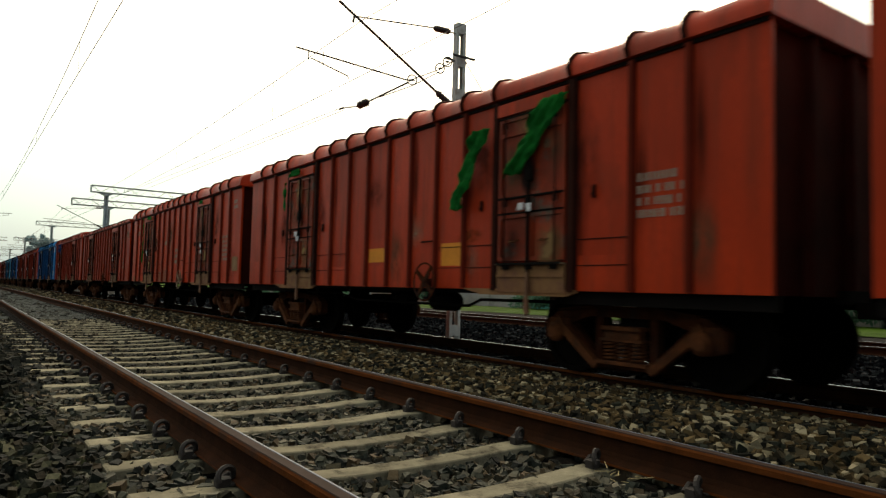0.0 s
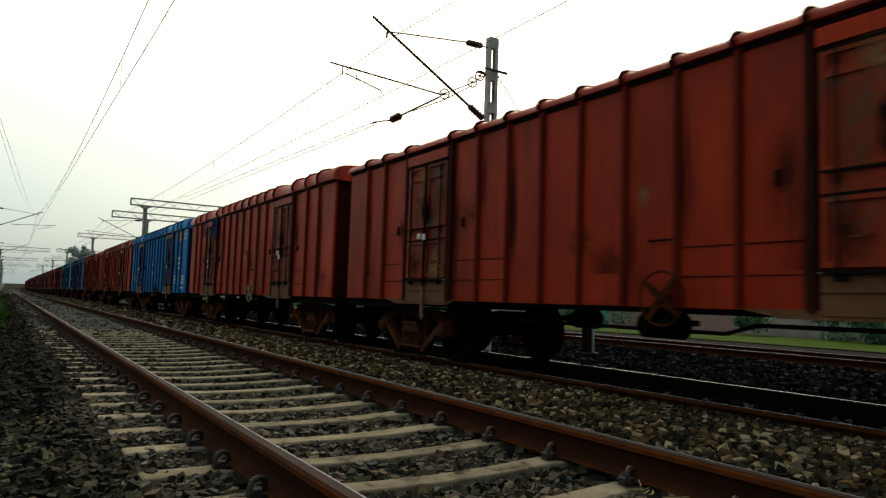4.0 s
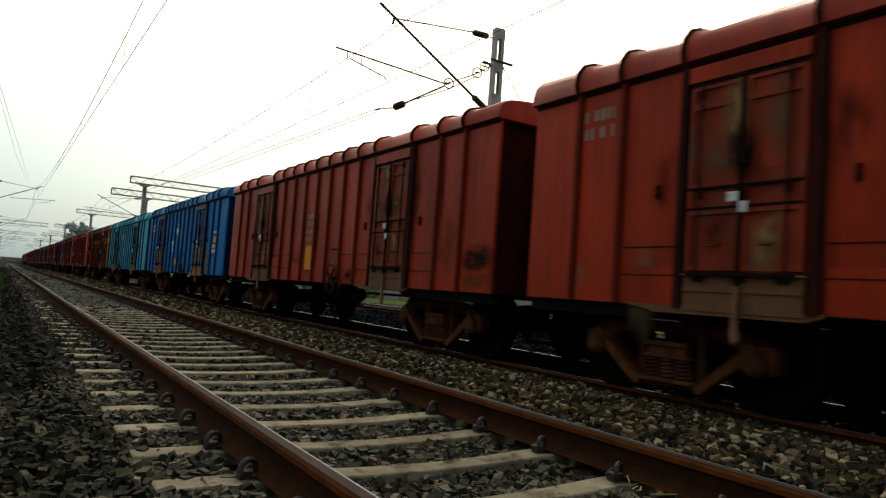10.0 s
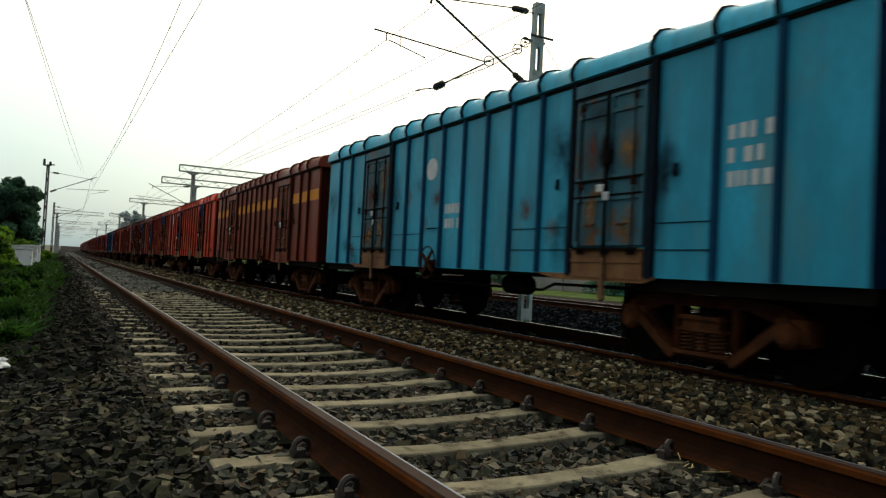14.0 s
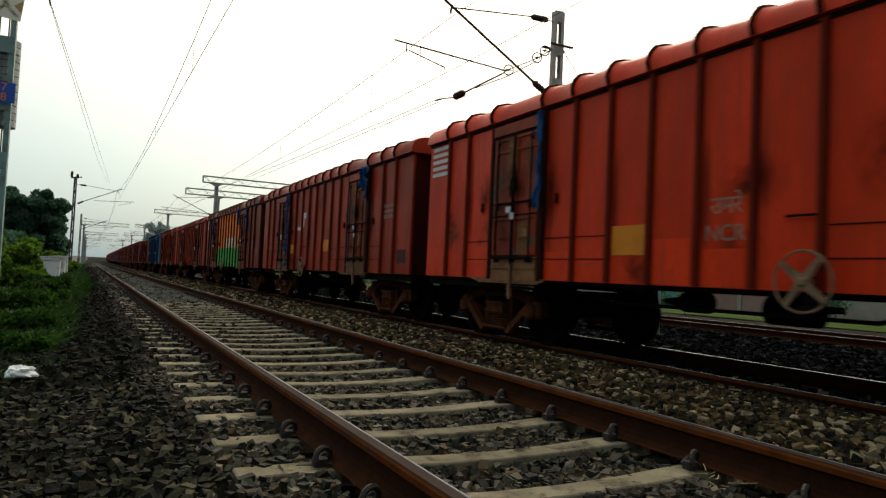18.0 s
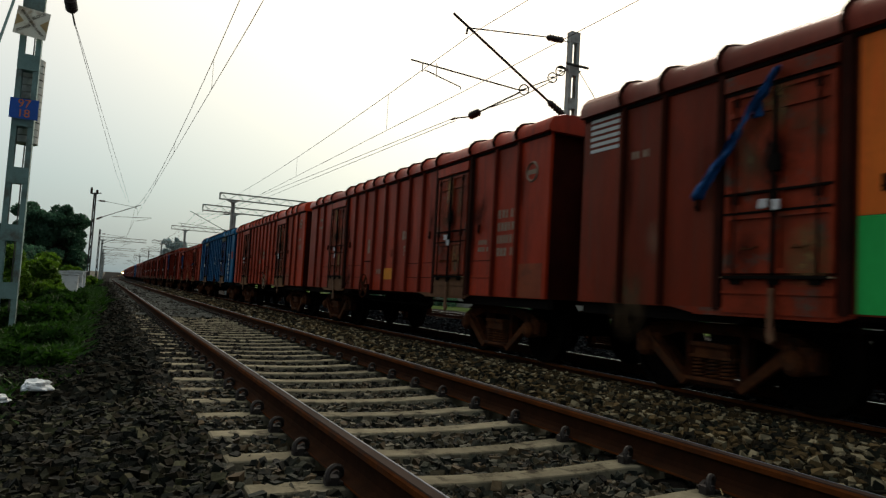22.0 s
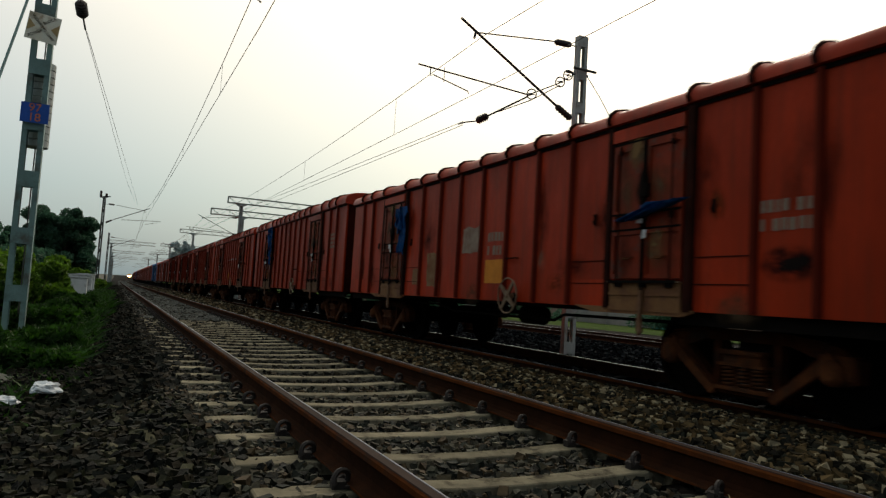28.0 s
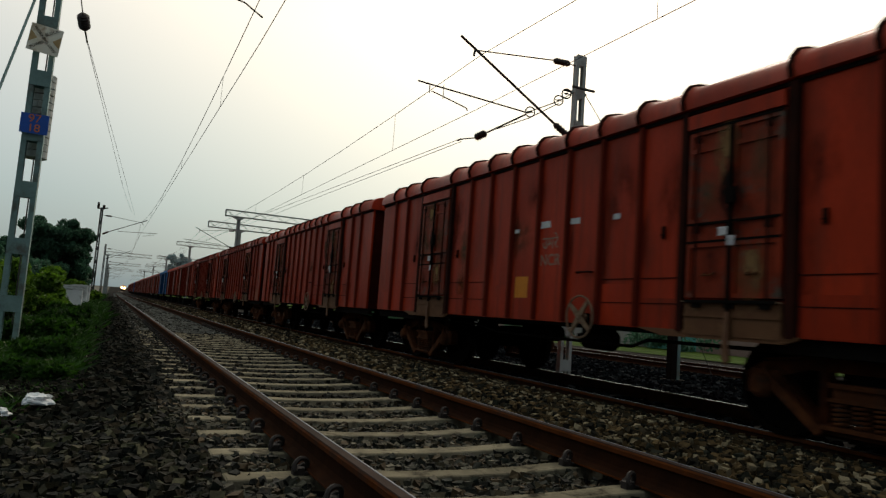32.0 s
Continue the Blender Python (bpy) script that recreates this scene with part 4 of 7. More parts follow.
def side_frame_mesh():
    """Cast side frame: top chord, two slanting struts with flanges, spring seat."""
    s = Shape()
    ring = [(-1.22, 0.42), (-1.22, 0.62), (-1.02, 0.74), (-0.55, 0.80), (0.55, 0.80), (1.02, 0.74), (1.22, 0.62), (1.22, 0.42), (1.06, 0.38), (0.84, 0.52),
            (0.84, 0.60), (0.52, 0.70), (-0.52, 0.70), (-0.84, 0.60), (-0.84, 0.52), (-1.06, 0.38)]
    s.prism(ring, "x", -0.07, 0.07)
    s.prism([(-0.95, 0.755), (-0.5, 0.80), (0.5, 0.80), (0.95, 0.755), (0.95, 0.775), (0.5, 0.825), (-0.5, 0.825), (-0.95, 0.775)], "x", -0.13, 0.07)
    for d in (-1, 1):
        s.prism([(d * 0.98, 0.66), (d * 0.86, 0.60), (d * 0.36, 0.16), (d * 0.36, 0.26), (d * 0.48, 0.32), (d * 0.90, 0.70)][::d], "x", -0.06, 0.06)
        s.prism([(d * 0.33, 0.2), (d * 0.42, 0.3), (d * 0.42, 0.74), (d * 0.33, 0.74)][::d], "x", -0.06, 0.06)
    s.box(-0.09, 0.09, -0.42, 0.42, 0.14, 0.20)
    return s.mesh("side_frame", M["bogie"])


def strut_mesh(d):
    """Outer flange of a slanting strut; the light it catches is put into its paler colour."""
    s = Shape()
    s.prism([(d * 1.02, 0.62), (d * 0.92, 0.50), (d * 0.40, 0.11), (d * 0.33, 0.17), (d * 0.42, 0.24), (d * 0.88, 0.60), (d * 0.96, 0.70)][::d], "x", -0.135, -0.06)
    return s.mesh("strut", M["bogie_pale"])


def axle_box_mesh():
    return Shape().lathe((-0.20, 0, 0.50), (1, 0, 0), [(0, 0.07), (0.02, 0.10), (0.05, 0.125), (0.14, 0.13)], 14).box(-0.10, 0.07, -0.17, 0.17, 0.44, 0.66, 0.03).mesh("axle_box", M["bogie_pale"])


def bolster_end_mesh():
    return Shape().box(-0.17, 0.0, -0.27, 0.27, 0.565, 0.61, 0.02).box(-0.13, 0.0, -0.24, 0.24, 0.47, 0.565).box(-0.15, 0.0, -0.29, 0.29, 0.44, 0.47, 0.01).mesh("bolster_end", M["bogie_pale"])


def spring_seat_mesh():
    return Shape().box(-0.16, 0.08, -0.36, 0.36, 0.185, 0.225, 0.02).mesh("spring_seat", M["bogie_pale"])


def spring_mesh():
    """An open coil spring."""
    pts = [(0.078 * math.cos(a * math.pi / 5), 0.078 * math.sin(a * math.pi / 5), 0.23 + 0.205 * a / 50) for a in range(51)]
    return Shape().path(pts, 0.014, 5).mesh("spring", M["bogie_pale"])


def wheelset_mesh():
    s = Shape()
    for d in (-1, 1):
        s.lathe((d * 0.838, 0, 0), (d, 0, 0), [(-0.03, 0.10), (-0.03, 0.14), (-0.03, 0.44), (-0.028, 0.528), (0.0, 0.528), (0.012, 0.502), (0.105, 0.498), (0.105, 0.44),
                                             (0.05, 0.42), (0.045, 0.17), (0.09, 0.13), (0.09, 0.08)], 28)
        for k in range(3):
            a = 2 * math.pi * k / 3
            s.lathe((d * 0.86, 0.30 * math.cos(a), 0.30 * math.sin(a)), (d, 0, 0), [(0.0, 0.05), (0.028, 0.045)], 8)
    s.tube((-1.05, 0, 0), (1.05, 0, 0), 0.075, sides=10)
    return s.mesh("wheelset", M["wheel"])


def brake_wheel_mesh(mat):
    s = Shape()
    s.torus((0, 0, 0), (1, 0, 0), 0.27, 0.013, 28, 6)
    for k in range(4):
        a = radians(38 + 90 * k)
        s.prism([(-0.045, 0.0), (0.045, 0.0), (0.022, 0.262), (-0.022, 0.262)], "x", -0.012, 0.012)
        m = Matrix.Rotation(a, 4, "X")
        for i in range(len(s.v) - 8, len(s.v)):
            s.v[i] = tuple(m @ Vector(s.v[i]))
    s.lathe((-0.03, 0, 0), (1, 0, 0), [(0, 0.03), (0.01, 0.045), (0.15, 0.04)], 10)
    return s.mesh("hand_brake_wheel", mat)


M["wheel_pale"] = material("pale_brake_wheel", (0.26, 0.17, 0.10), (0.13, 0.07, 0.04), scale=8, rough=0.7)
WAGONS, SPINNERS = [], []


def covered_wagon(n):
    """n: number of the wagon from the front; the full build for those that pass the camera."""
    full = n <= 21
    key = PAINTS.get(n, ("red", "red_dark", "red", "red")[n % 4])
    body, rib, doors_m, word = LIVERY[key]
    length = LENGTH + LONGER.get(n, 0.0)
    eave = 3.28 if n == 16 else 3.42
    h, ribs, doors = layout(length)
    label = f"{word} covered wagon " + DETAIL.get(n, "with ribbed sides and rounded roof")
    w = thing("covered_wagon", label, "goods wagon", "wagons of the goods train")
    mat = M[body]
    low = LOW_ROOF.get(n, 0.86)
    tag = (key, length, eave, low)
    for d in (0, math.pi):
        place("side_wall", cached(("side", tag), lambda: wagon_side_mesh(mat, length, eave)), w).rotation_euler[2] = d
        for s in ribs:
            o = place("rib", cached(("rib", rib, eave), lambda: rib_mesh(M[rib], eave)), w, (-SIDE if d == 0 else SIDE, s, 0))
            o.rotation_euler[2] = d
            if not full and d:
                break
        # dark strip along the eave: the roof overhang's shadow, built as a part
        place("cant_rail", cached(("cant", length, eave), lambda: Shape().box(-SIDE - 0.022, -SIDE, -h, h, eave - 0.052, eave - 0.012).mesh("cant_rail", M["eave_shade"])), w).rotation_euler[2] = d
    place("roof", cached(("roof", tag), lambda: roof_mesh(M[body + "_roof"], length, eave, low)), w)
    if full:
        # strap over each roof hump; the hump's shaded side is put into its dark colour
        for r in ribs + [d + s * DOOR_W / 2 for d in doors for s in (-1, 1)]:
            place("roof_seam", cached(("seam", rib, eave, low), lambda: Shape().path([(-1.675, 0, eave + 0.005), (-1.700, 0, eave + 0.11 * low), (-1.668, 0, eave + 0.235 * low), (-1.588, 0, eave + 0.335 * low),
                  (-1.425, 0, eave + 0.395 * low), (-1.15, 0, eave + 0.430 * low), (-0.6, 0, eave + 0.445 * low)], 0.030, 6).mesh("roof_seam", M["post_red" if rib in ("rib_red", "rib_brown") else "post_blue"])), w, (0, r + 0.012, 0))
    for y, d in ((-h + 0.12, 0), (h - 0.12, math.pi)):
        e = place("end_wall", cached(("end", rib, eave), lambda: end_mesh(M["end_red" if rib in ("rib_red", "rib_brown") else "end_blue"], eave)), w, (0, y, 0), "dark ribbed end wall")
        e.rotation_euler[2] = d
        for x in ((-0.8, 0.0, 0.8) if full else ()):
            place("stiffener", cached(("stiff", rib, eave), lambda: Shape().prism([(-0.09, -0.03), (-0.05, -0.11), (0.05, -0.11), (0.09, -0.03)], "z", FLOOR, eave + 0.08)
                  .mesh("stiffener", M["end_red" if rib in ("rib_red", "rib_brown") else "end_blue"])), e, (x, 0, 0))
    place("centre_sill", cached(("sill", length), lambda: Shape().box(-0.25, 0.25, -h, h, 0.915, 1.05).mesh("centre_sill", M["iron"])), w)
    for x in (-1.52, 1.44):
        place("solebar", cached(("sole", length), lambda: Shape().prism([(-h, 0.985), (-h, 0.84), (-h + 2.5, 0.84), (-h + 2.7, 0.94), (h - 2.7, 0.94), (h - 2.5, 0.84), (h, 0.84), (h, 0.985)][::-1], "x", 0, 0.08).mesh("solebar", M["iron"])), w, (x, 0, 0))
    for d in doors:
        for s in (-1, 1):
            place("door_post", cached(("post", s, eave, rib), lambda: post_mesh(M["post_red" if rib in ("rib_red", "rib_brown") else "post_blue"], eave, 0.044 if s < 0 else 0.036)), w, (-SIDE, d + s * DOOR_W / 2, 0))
        if full:
            place("door_sill", cached(("sill_angle", doors_m[2]), lambda: Shape().prism([(-0.75, 0.995), (-0.75, 0.965), (-0.62, 0.925), (0.95, 0.925), (1.30, 0.985), (1.30, 0.995)][::-1], "x", -0.035, 0.0)
                  .box(-0.06, 0.0, -0.62, 0.95, 0.918, 0.932).mesh("door_sill", M[doors_m[2]])), w, (-SIDE - 0.004, d, 0))
            for e in (-0.98, 0.98):
                place("lashing_bracket", cached(("lash", rib), lambda: Shape().box(-0.030, 0, -0.025, 0.025, -0.07, 0.07, 0.008).tube((-0.035, -0.02, -0.03), (-0.035, 0.02, -0.03), 0.012, sides=6)
                      .mesh("lashing_bracket", M["post_red" if rib in ("rib_red", "rib_brown") else "post_blue"])), w, (-SIDE, d + e, 2.08 + 0.03 * (n % 3)))
            if n == 7:      # lower leaves worn to bare metal
                place("bare_panel", cached("bare_panel", lambda: Shape().box(-0.004, 0.0, -0.555, -0.02, 1.40, 1.86).box(-0.004, 0.0, 0.02, 0.555, 1.40, 1.86).mesh("bare_panel", M["bare_metal"])), w,
                      (-SIDE - 0.0615, d, 0), "lower door worn down to rusty bare metal")
                for e, z in ((-1.0, 1.42), (-1.05, 1.15), (0.95, 1.2), (-0.95, 1.75)):
                    smudge(w, "tan", d + e, z, 0.7, 0.4, -SIDE - 0.0028)
            build_door(w, doors_m, eave, d, (n * 2 + (d > 0)) % 5)
        else:
            place("door", cached(("fardoor", doors_m[0], eave), lambda: Shape().box(-0.055, 0, -0.6, 0.6, FLOOR, eave - 0.1).mesh("door", M[doors_m[0]])), w, (-SIDE, d, 0))
            place("seal_tag", cached(("tag", 1), lambda: crumple("seal_tag", 0.13, 0.17, M["paper"], 1, 0.02)), w, (-SIDE - 0.06, d, 2.03))
    for y in (-h, h):
        s = 1 if y > 0 else -1
        place("coupler", cached(("coupler", s), lambda: Shape().box(-0.10, 0.10, min(0, s * 0.30), max(0, s * 0.30), 0.78, 0.94)
              .prism([(-0.16, 0.70), (0.16, 0.70), (0.18, 0.86), (0.10, 1.0), (-0.10, 1.0), (-0.18, 0.86)], "y", s * 0.26, s * 0.43)
              .mesh("coupler", M["iron"])), w, (0, y, 0))
    for y in (-h + 1.9, h - 1.9):
        if not full:
            place("bogie", cached("farbogie", lambda: Shape().box(-1.1, 1.1, -1.3, 1.3, 0.2, 0.7, 0.3).mesh("bogie", M["iron"])), w, (0, y, 0))
            continue
        bogie = place("bogie", cached("bolster", lambda: Shape().box(-1.05, 1.05, -0.20, 0.20, 0.50, 0.72).box(-0.35, 0.35, -0.3, 0.3, 0.70, 0.76).mesh("bolster", M["iron"])), w, (0, y, 0),
                      "cast steel two-axle bogie")
        for x in (-1.12, 1.12):
            turn = 0 if x < 0 else math.pi
            place("side_frame", cached("sideframe", side_frame_mesh), bogie, (x, 0, 0)).rotation_euler[2] = turn
            place("bolster_end", cached("bolsterend", bolster_end_mesh), bogie, (x, 0, 0)).rotation_euler[2] = turn
            place("spring_seat", cached("springseat", spring_seat_mesh), bogie, (x, 0, 0)).rotation_euler[2] = turn
            for d in (-1, 1):
                place("strut", cached(("strut", d), lambda: strut_mesh(d)), bogie, (x, 0, 0)).rotation_euler[2] = turn
                place("axle_box", cached("axlebox", axle_box_mesh), bogie, (x, d * 1.0, 0)).rotation_euler[2] = turn
        for x in (-1.12, 1.12):
            for s in (-0.19, 0.0, 0.19):
                place("spring", cached("spring", spring_mesh), bogie, (x * 1.05, s, 0))
        for s in (-1.0, 1.0):
            ws = place("wheelset", cached("wheelset", wheelset_mesh), bogie, (0, s, 0.5))
            SPINNERS.append((n, ws, s))
    if full:
        place("brake_cylinder", cached("cyl", lambda: Shape().lathe((-0.7, 0, 0.80), (0, 1, 0), [(-0.22, 0.07), (-0.20, 0.125), (0.16, 0.125), (0.2, 0.07), (0.5, 0.025)], 14)
              .mesh("brake_cylinder", M["iron"])), w, (0, 0.8, 0))
        place("air_tank", cached("tank", lambda: Shape().lathe((-0.85, 0, 0.78), (0, 1, 0), [(-0.31, 0.07), (-0.27, 0.15), (0.27, 0.15), (0.31, 0.07)], 14)
              .mesh("air_tank", M["iron"])), w, (0, -0.6, 0))
        place("brake_pipe", cached("pipe", lambda: Shape().path([(-1.25, -6.2, 0.86), (-1.25, -2.0, 0.84), (-1.15, -1.6, 0.74), (-1.15, 1.8, 0.74), (-1.25, 2.3, 0.85), (-1.25, 6.2, 0.86)], 0.022)
              .mesh("brake_pipe", M["iron"])), w)
        wy = -h + WHEEL_AT.get(n, 5.08) + LONGER.get(n, 0) * 0.6
        pale = "wheel_pale" if n in PALE_WHEELS or n > 17 else "bogie"
        place("hand_brake_wheel", cached(("bw", pale), lambda: brake_wheel_mesh(M[pale])), w, (-SIDE - 0.14, wy, 1.07), "spoked hand brake wheel")
        place("grab_handle", cached("grab", lambda: Shape().path([(0.0, -0.15, 0.0), (-0.05, -0.14, 0.0), (-0.05, 0.14, 0.0), (0.0, 0.15, 0.0)], 0.013).mesh("grab_handle", M["iron"])), w, (-SIDE, wy + 0.1, 1.66))
        place("brake_bracket", cached("bracket", lambda: Shape().box(-1.72, -1.2, -0.05, 0.05, 0.80, 0.86).box(-1.64, -1.58, -0.05, 0.05, 0.80, 1.12)
              .mesh("brake_bracket", M["iron"])), w, (0, wy, 0))
        rng = random.Random(n)
        reddish = rib in ("rib_red", "rib_brown")
        for k in range(18):
            y = rng.uniform(-h + 0.3, h - 0.3)
            tone = ("soot", "drip", "rust", "drip", "soot", "chalk", "grey", "drip")[k % 8] if reddish else ("navy", "navy", "rust", "chalk")[k % 4]
            if tone == "drip":
                y = rng.choice(ribs) - 0.09
                smudge(w, tone, y, rng.uniform(1.4, 2.7), rng.uniform(0.16, 0.3), rng.uniform(0.7, 1.9), -SIDE - 0.0005 - 0.00008 * k)
            elif tone in ("chalk", "rust"):
                smudge(w, tone, y, rng.uniform(1.1, 2.3), rng.uniform(0.25, 0.6), rng.uniform(0.2, 0.6), -SIDE - 0.0005 - 0.00008 * k)
            else:
                smudge(w, tone, y, rng.choice((rng.uniform(1.0, 1.5), rng.uniform(1.4, 3.0))), rng.uniform(0.4, 1.1), rng.uniform(0.4, 1.2), -SIDE - 0.0005 - 0.00008 * k)
        for d in doors:     # hand grime beside the doors
            smudge(w, "soot", d - DOOR_W / 2 - 0.07, 2.0, 0.34, 3.3, -SIDE - 0.0027, "black run-off beside the door")
            smudge(w, "soot", d + DOOR_W / 2 + 0.04, 1.8, 0.24, 2.6, -SIDE - 0.0027, "black run-off beside the door")
            for e in (-0.9, 0.9):
                smudge(w, "soot" if reddish else "navy", d + e * rng.uniform(0.9, 1.05), rng.uniform(2.1, 2.6), 0.45, rng.uniform(0.7, 1.3), -SIDE - 0.0026)
        bays = sorted(ribs + [d + s * DOOR_W / 2 for d in doors for s in (-1, 1)] + [-h, h])
        for d in doors:
            for a, b in zip(bays[:-1], bays[1:]):
                gap = min(abs(a - (d + DOOR_W / 2)), abs(b - (d - DOOR_W / 2)))
                if gap < 0.75 and b - a < 1.1 and n not in (9, 12):
                    wide = round(b - a - 0.13, 3)
                    for z in (1.56, 1.27):
                        place("weld_seam", cached(("weld", wide, rib), lambda: Shape().box(-0.010, 0.0, -wide / 2, wide / 2, -0.005, 0.005)
                              .mesh("weld_seam", M["post_red" if rib in ("rib_red", "rib_brown") else "post_blue"])), w, (-SIDE, (a + b) / 2, z + 0.01 * (n % 3)))
        for a, b in zip(bays[:-1], bays[1:]):
            if n in (9, 12) or b - a > 1.1 or rng.random() < 0.55 or key not in ("red", "red_bright", "red_dark", "red_brown"):
                continue
            top = rng.choice((1.33, 1.38, 1.50))
            place("patch_plate", Shape().box(-0.004, 0, a + 0.085, b - 0.085, FLOOR + 0.008, top).mesh("patch_plate", M["patch" if rng.random() < 0.12 else body]), w, (-SIDE, 0, 0))
    WAGONS.append((n, w, length))
    return w


FLEET = {n: covered_wagon(n) for n in range(-1, 46)}


def lettering(text, size, mat):
    cu = bpy.data.curves.new("stencil", "FONT")
    cu.body, cu.size, cu.extrude = text, size, 0.002
    cu.align_x, cu.align_y = "CENTER", "CENTER"
    cu.materials.append(mat)
    return cu


FACE = Matrix(((0, 0, -1), (-1, 0, 0), (0, 1, 0))).to_4x4()     # letters that face the camera's side


def mark(n, kind, a, z, w, h):
    """Paint on wagon n: a metres behind its front end, z above the rail."""
    length = LENGTH + LONGER.get(n, 0.0)
    a += LONGER.get(n, 0.0)
    # keep within its bay between the ribs
    h2, ribs, doors = layout(length)
    edges = sorted([-h2, h2] + ribs + [d + s * DOOR_W / 2 for d in doors for s in (-1, 1)])
    y = -length / 2 + a
    for e0, e1 in zip(edges[:-1], edges[1:]):
        if e0 <= y <= e1:
            w = min(w, e1 - e0 - 0.14)
            y = min(max(y, e0 + 0.07 + w / 2), e1 - 0.07 - w / 2)
    wagon = FLEET[n]
    x = -SIDE - 0.003
    rng = random.Random(int(a * 100 + n))
    name = "stencil"
    s = Shape()

    fresh = kind.startswith("vent") or n in (4, 7, 8, 15)

    def flat(y0, y1, z0, z1):
        bar = place("stencil_bar", cached(("stencil_bar", fresh), lambda: Shape().box(-0.003, 0.0, -0.5, 0.5, -0.5, 0.5).mesh("stencil_bar", M["white_fresh" if fresh else "white"])),
                    wagon, (x + 0.0005, y + (y0 + y1) / 2, z + (z0 + z1) / 2))
        bar.scale = (1, y1 - y0, z1 - z0)
    mat = M["white"]
    if n in (4, 7, 8, 15):
        mat = M["white_fresh"]
    if kind.startswith("bars"):
        rows = int(kind[4:])
        step = h / rows
        for r in range(rows):
            top = h / 2 - r * step
            p = w / 2
            tall = step * 0.70
            while p > -w / 2 + 0.02:
                k = min(tall * rng.uniform(0.30, 0.62), p + w / 2)
                flat(p - k, p, top - tall * rng.uniform(0.93, 1.0), top - tall * rng.uniform(0.0, 0.06))
                p -= k + tall * rng.uniform(0.16, 0.28) + (tall * 0.5 if rng.random() < 0.14 else 0)
    elif kind.startswith("vent"):
        rows = int(kind[4:])
        for r in range(rows):
            top = h / 2 - r * h / rows
            flat(-w / 2 + 0.03, w / 2 - 0.03, top - h / rows * 0.55, top)
    elif kind == "ring":
        name = "emblem"
        r = min(w, h) / 2
        s.torus((0, 0, 0), (1, 0, 0), r, 0.022, 28, 4)
        flat(-r, r, -0.035, 0.035)
    elif kind == "blot":
        name, mat = "white_splash", M["paper"]
        ring = [(-0.5, -0.05), (-0.33, 0.17), (-0.08, 0.08), (0.16, 0.16), (0.27, 0.36), (0.40, 0.42), (0.48, 0.16), (0.24, -0.05), (0.14, -0.42), (-0.12, -0.5), (-0.45, -0.32)]
        s.prism([(-u * w, v * h) for u, v in reversed(ring)], "x", -0.003, 0.0)
        s.prism([(-u * w, v * h) for u, v in reversed([(-0.18, 0.34), (-0.12, 0.5), (0.02, 0.5), (0.08, 0.38), (-0.04, 0.30)])], "x", -0.003, 0.0)
    elif kind == "disc":
        name = "emblem"
        s.lathe((0, 0, 0), (-1, 0, 0), [(0, w / 2), (0.003, w / 2)], 24)
    elif kind in ("NCR", "E", "S", "F", "उमरे"):
        ob = place("stencil", lettering(kind, {"NCR": 0.235, "उमरे": 0.25}.get(kind, h * 1.35), mat), wagon)
        ob.matrix_local = Matrix.Translation((x, y, z)) @ FACE
        return
    elif kind in ("fade", "streak") or (kind == "black" and n != 11):
        tone = {"fade": "rust", "streak": "chalk", "black": "spot"}[kind]
        smudge(wagon, tone, y, z, w * 1.7, h * 1.5, x - 0.008)
        return
    else:
        name = {"yellow": "yellow_panel", "black": "dark_patch", "tan": "bare_patch", "redm": "red_mark"}.get(kind, "white_paper")
        mat = M[{"yellow": "yellow", "black": "black", "tan": "bare_patch", "redm": "mark_red"}.get(kind, "white_fresh" if n in (7, 11, 18) else "white")]
        k = 10
        jag = 0.03 if kind == "yellow" else 0.16
        ring = []
        for i in range(4 * k):
            side, u = divmod(i, k)
            u = u / k
            p = ((-0.5 + u, -0.5), (0.5, -0.5 + u), (0.5 - u, 0.5), (-0.5, 0.5 - u))[side]
            q = 1 + jag * noise.noise(Vector((p[0] * 4, p[1] * 4, a * 9)))
            ring.append((p[0] * w * q, p[1] * h * q))
        s.prism(ring, "x", -0.003, 0.0)
    if s.v:
        place(name, s.mesh(name, mat), wagon, (x + 0.0005, y, z))


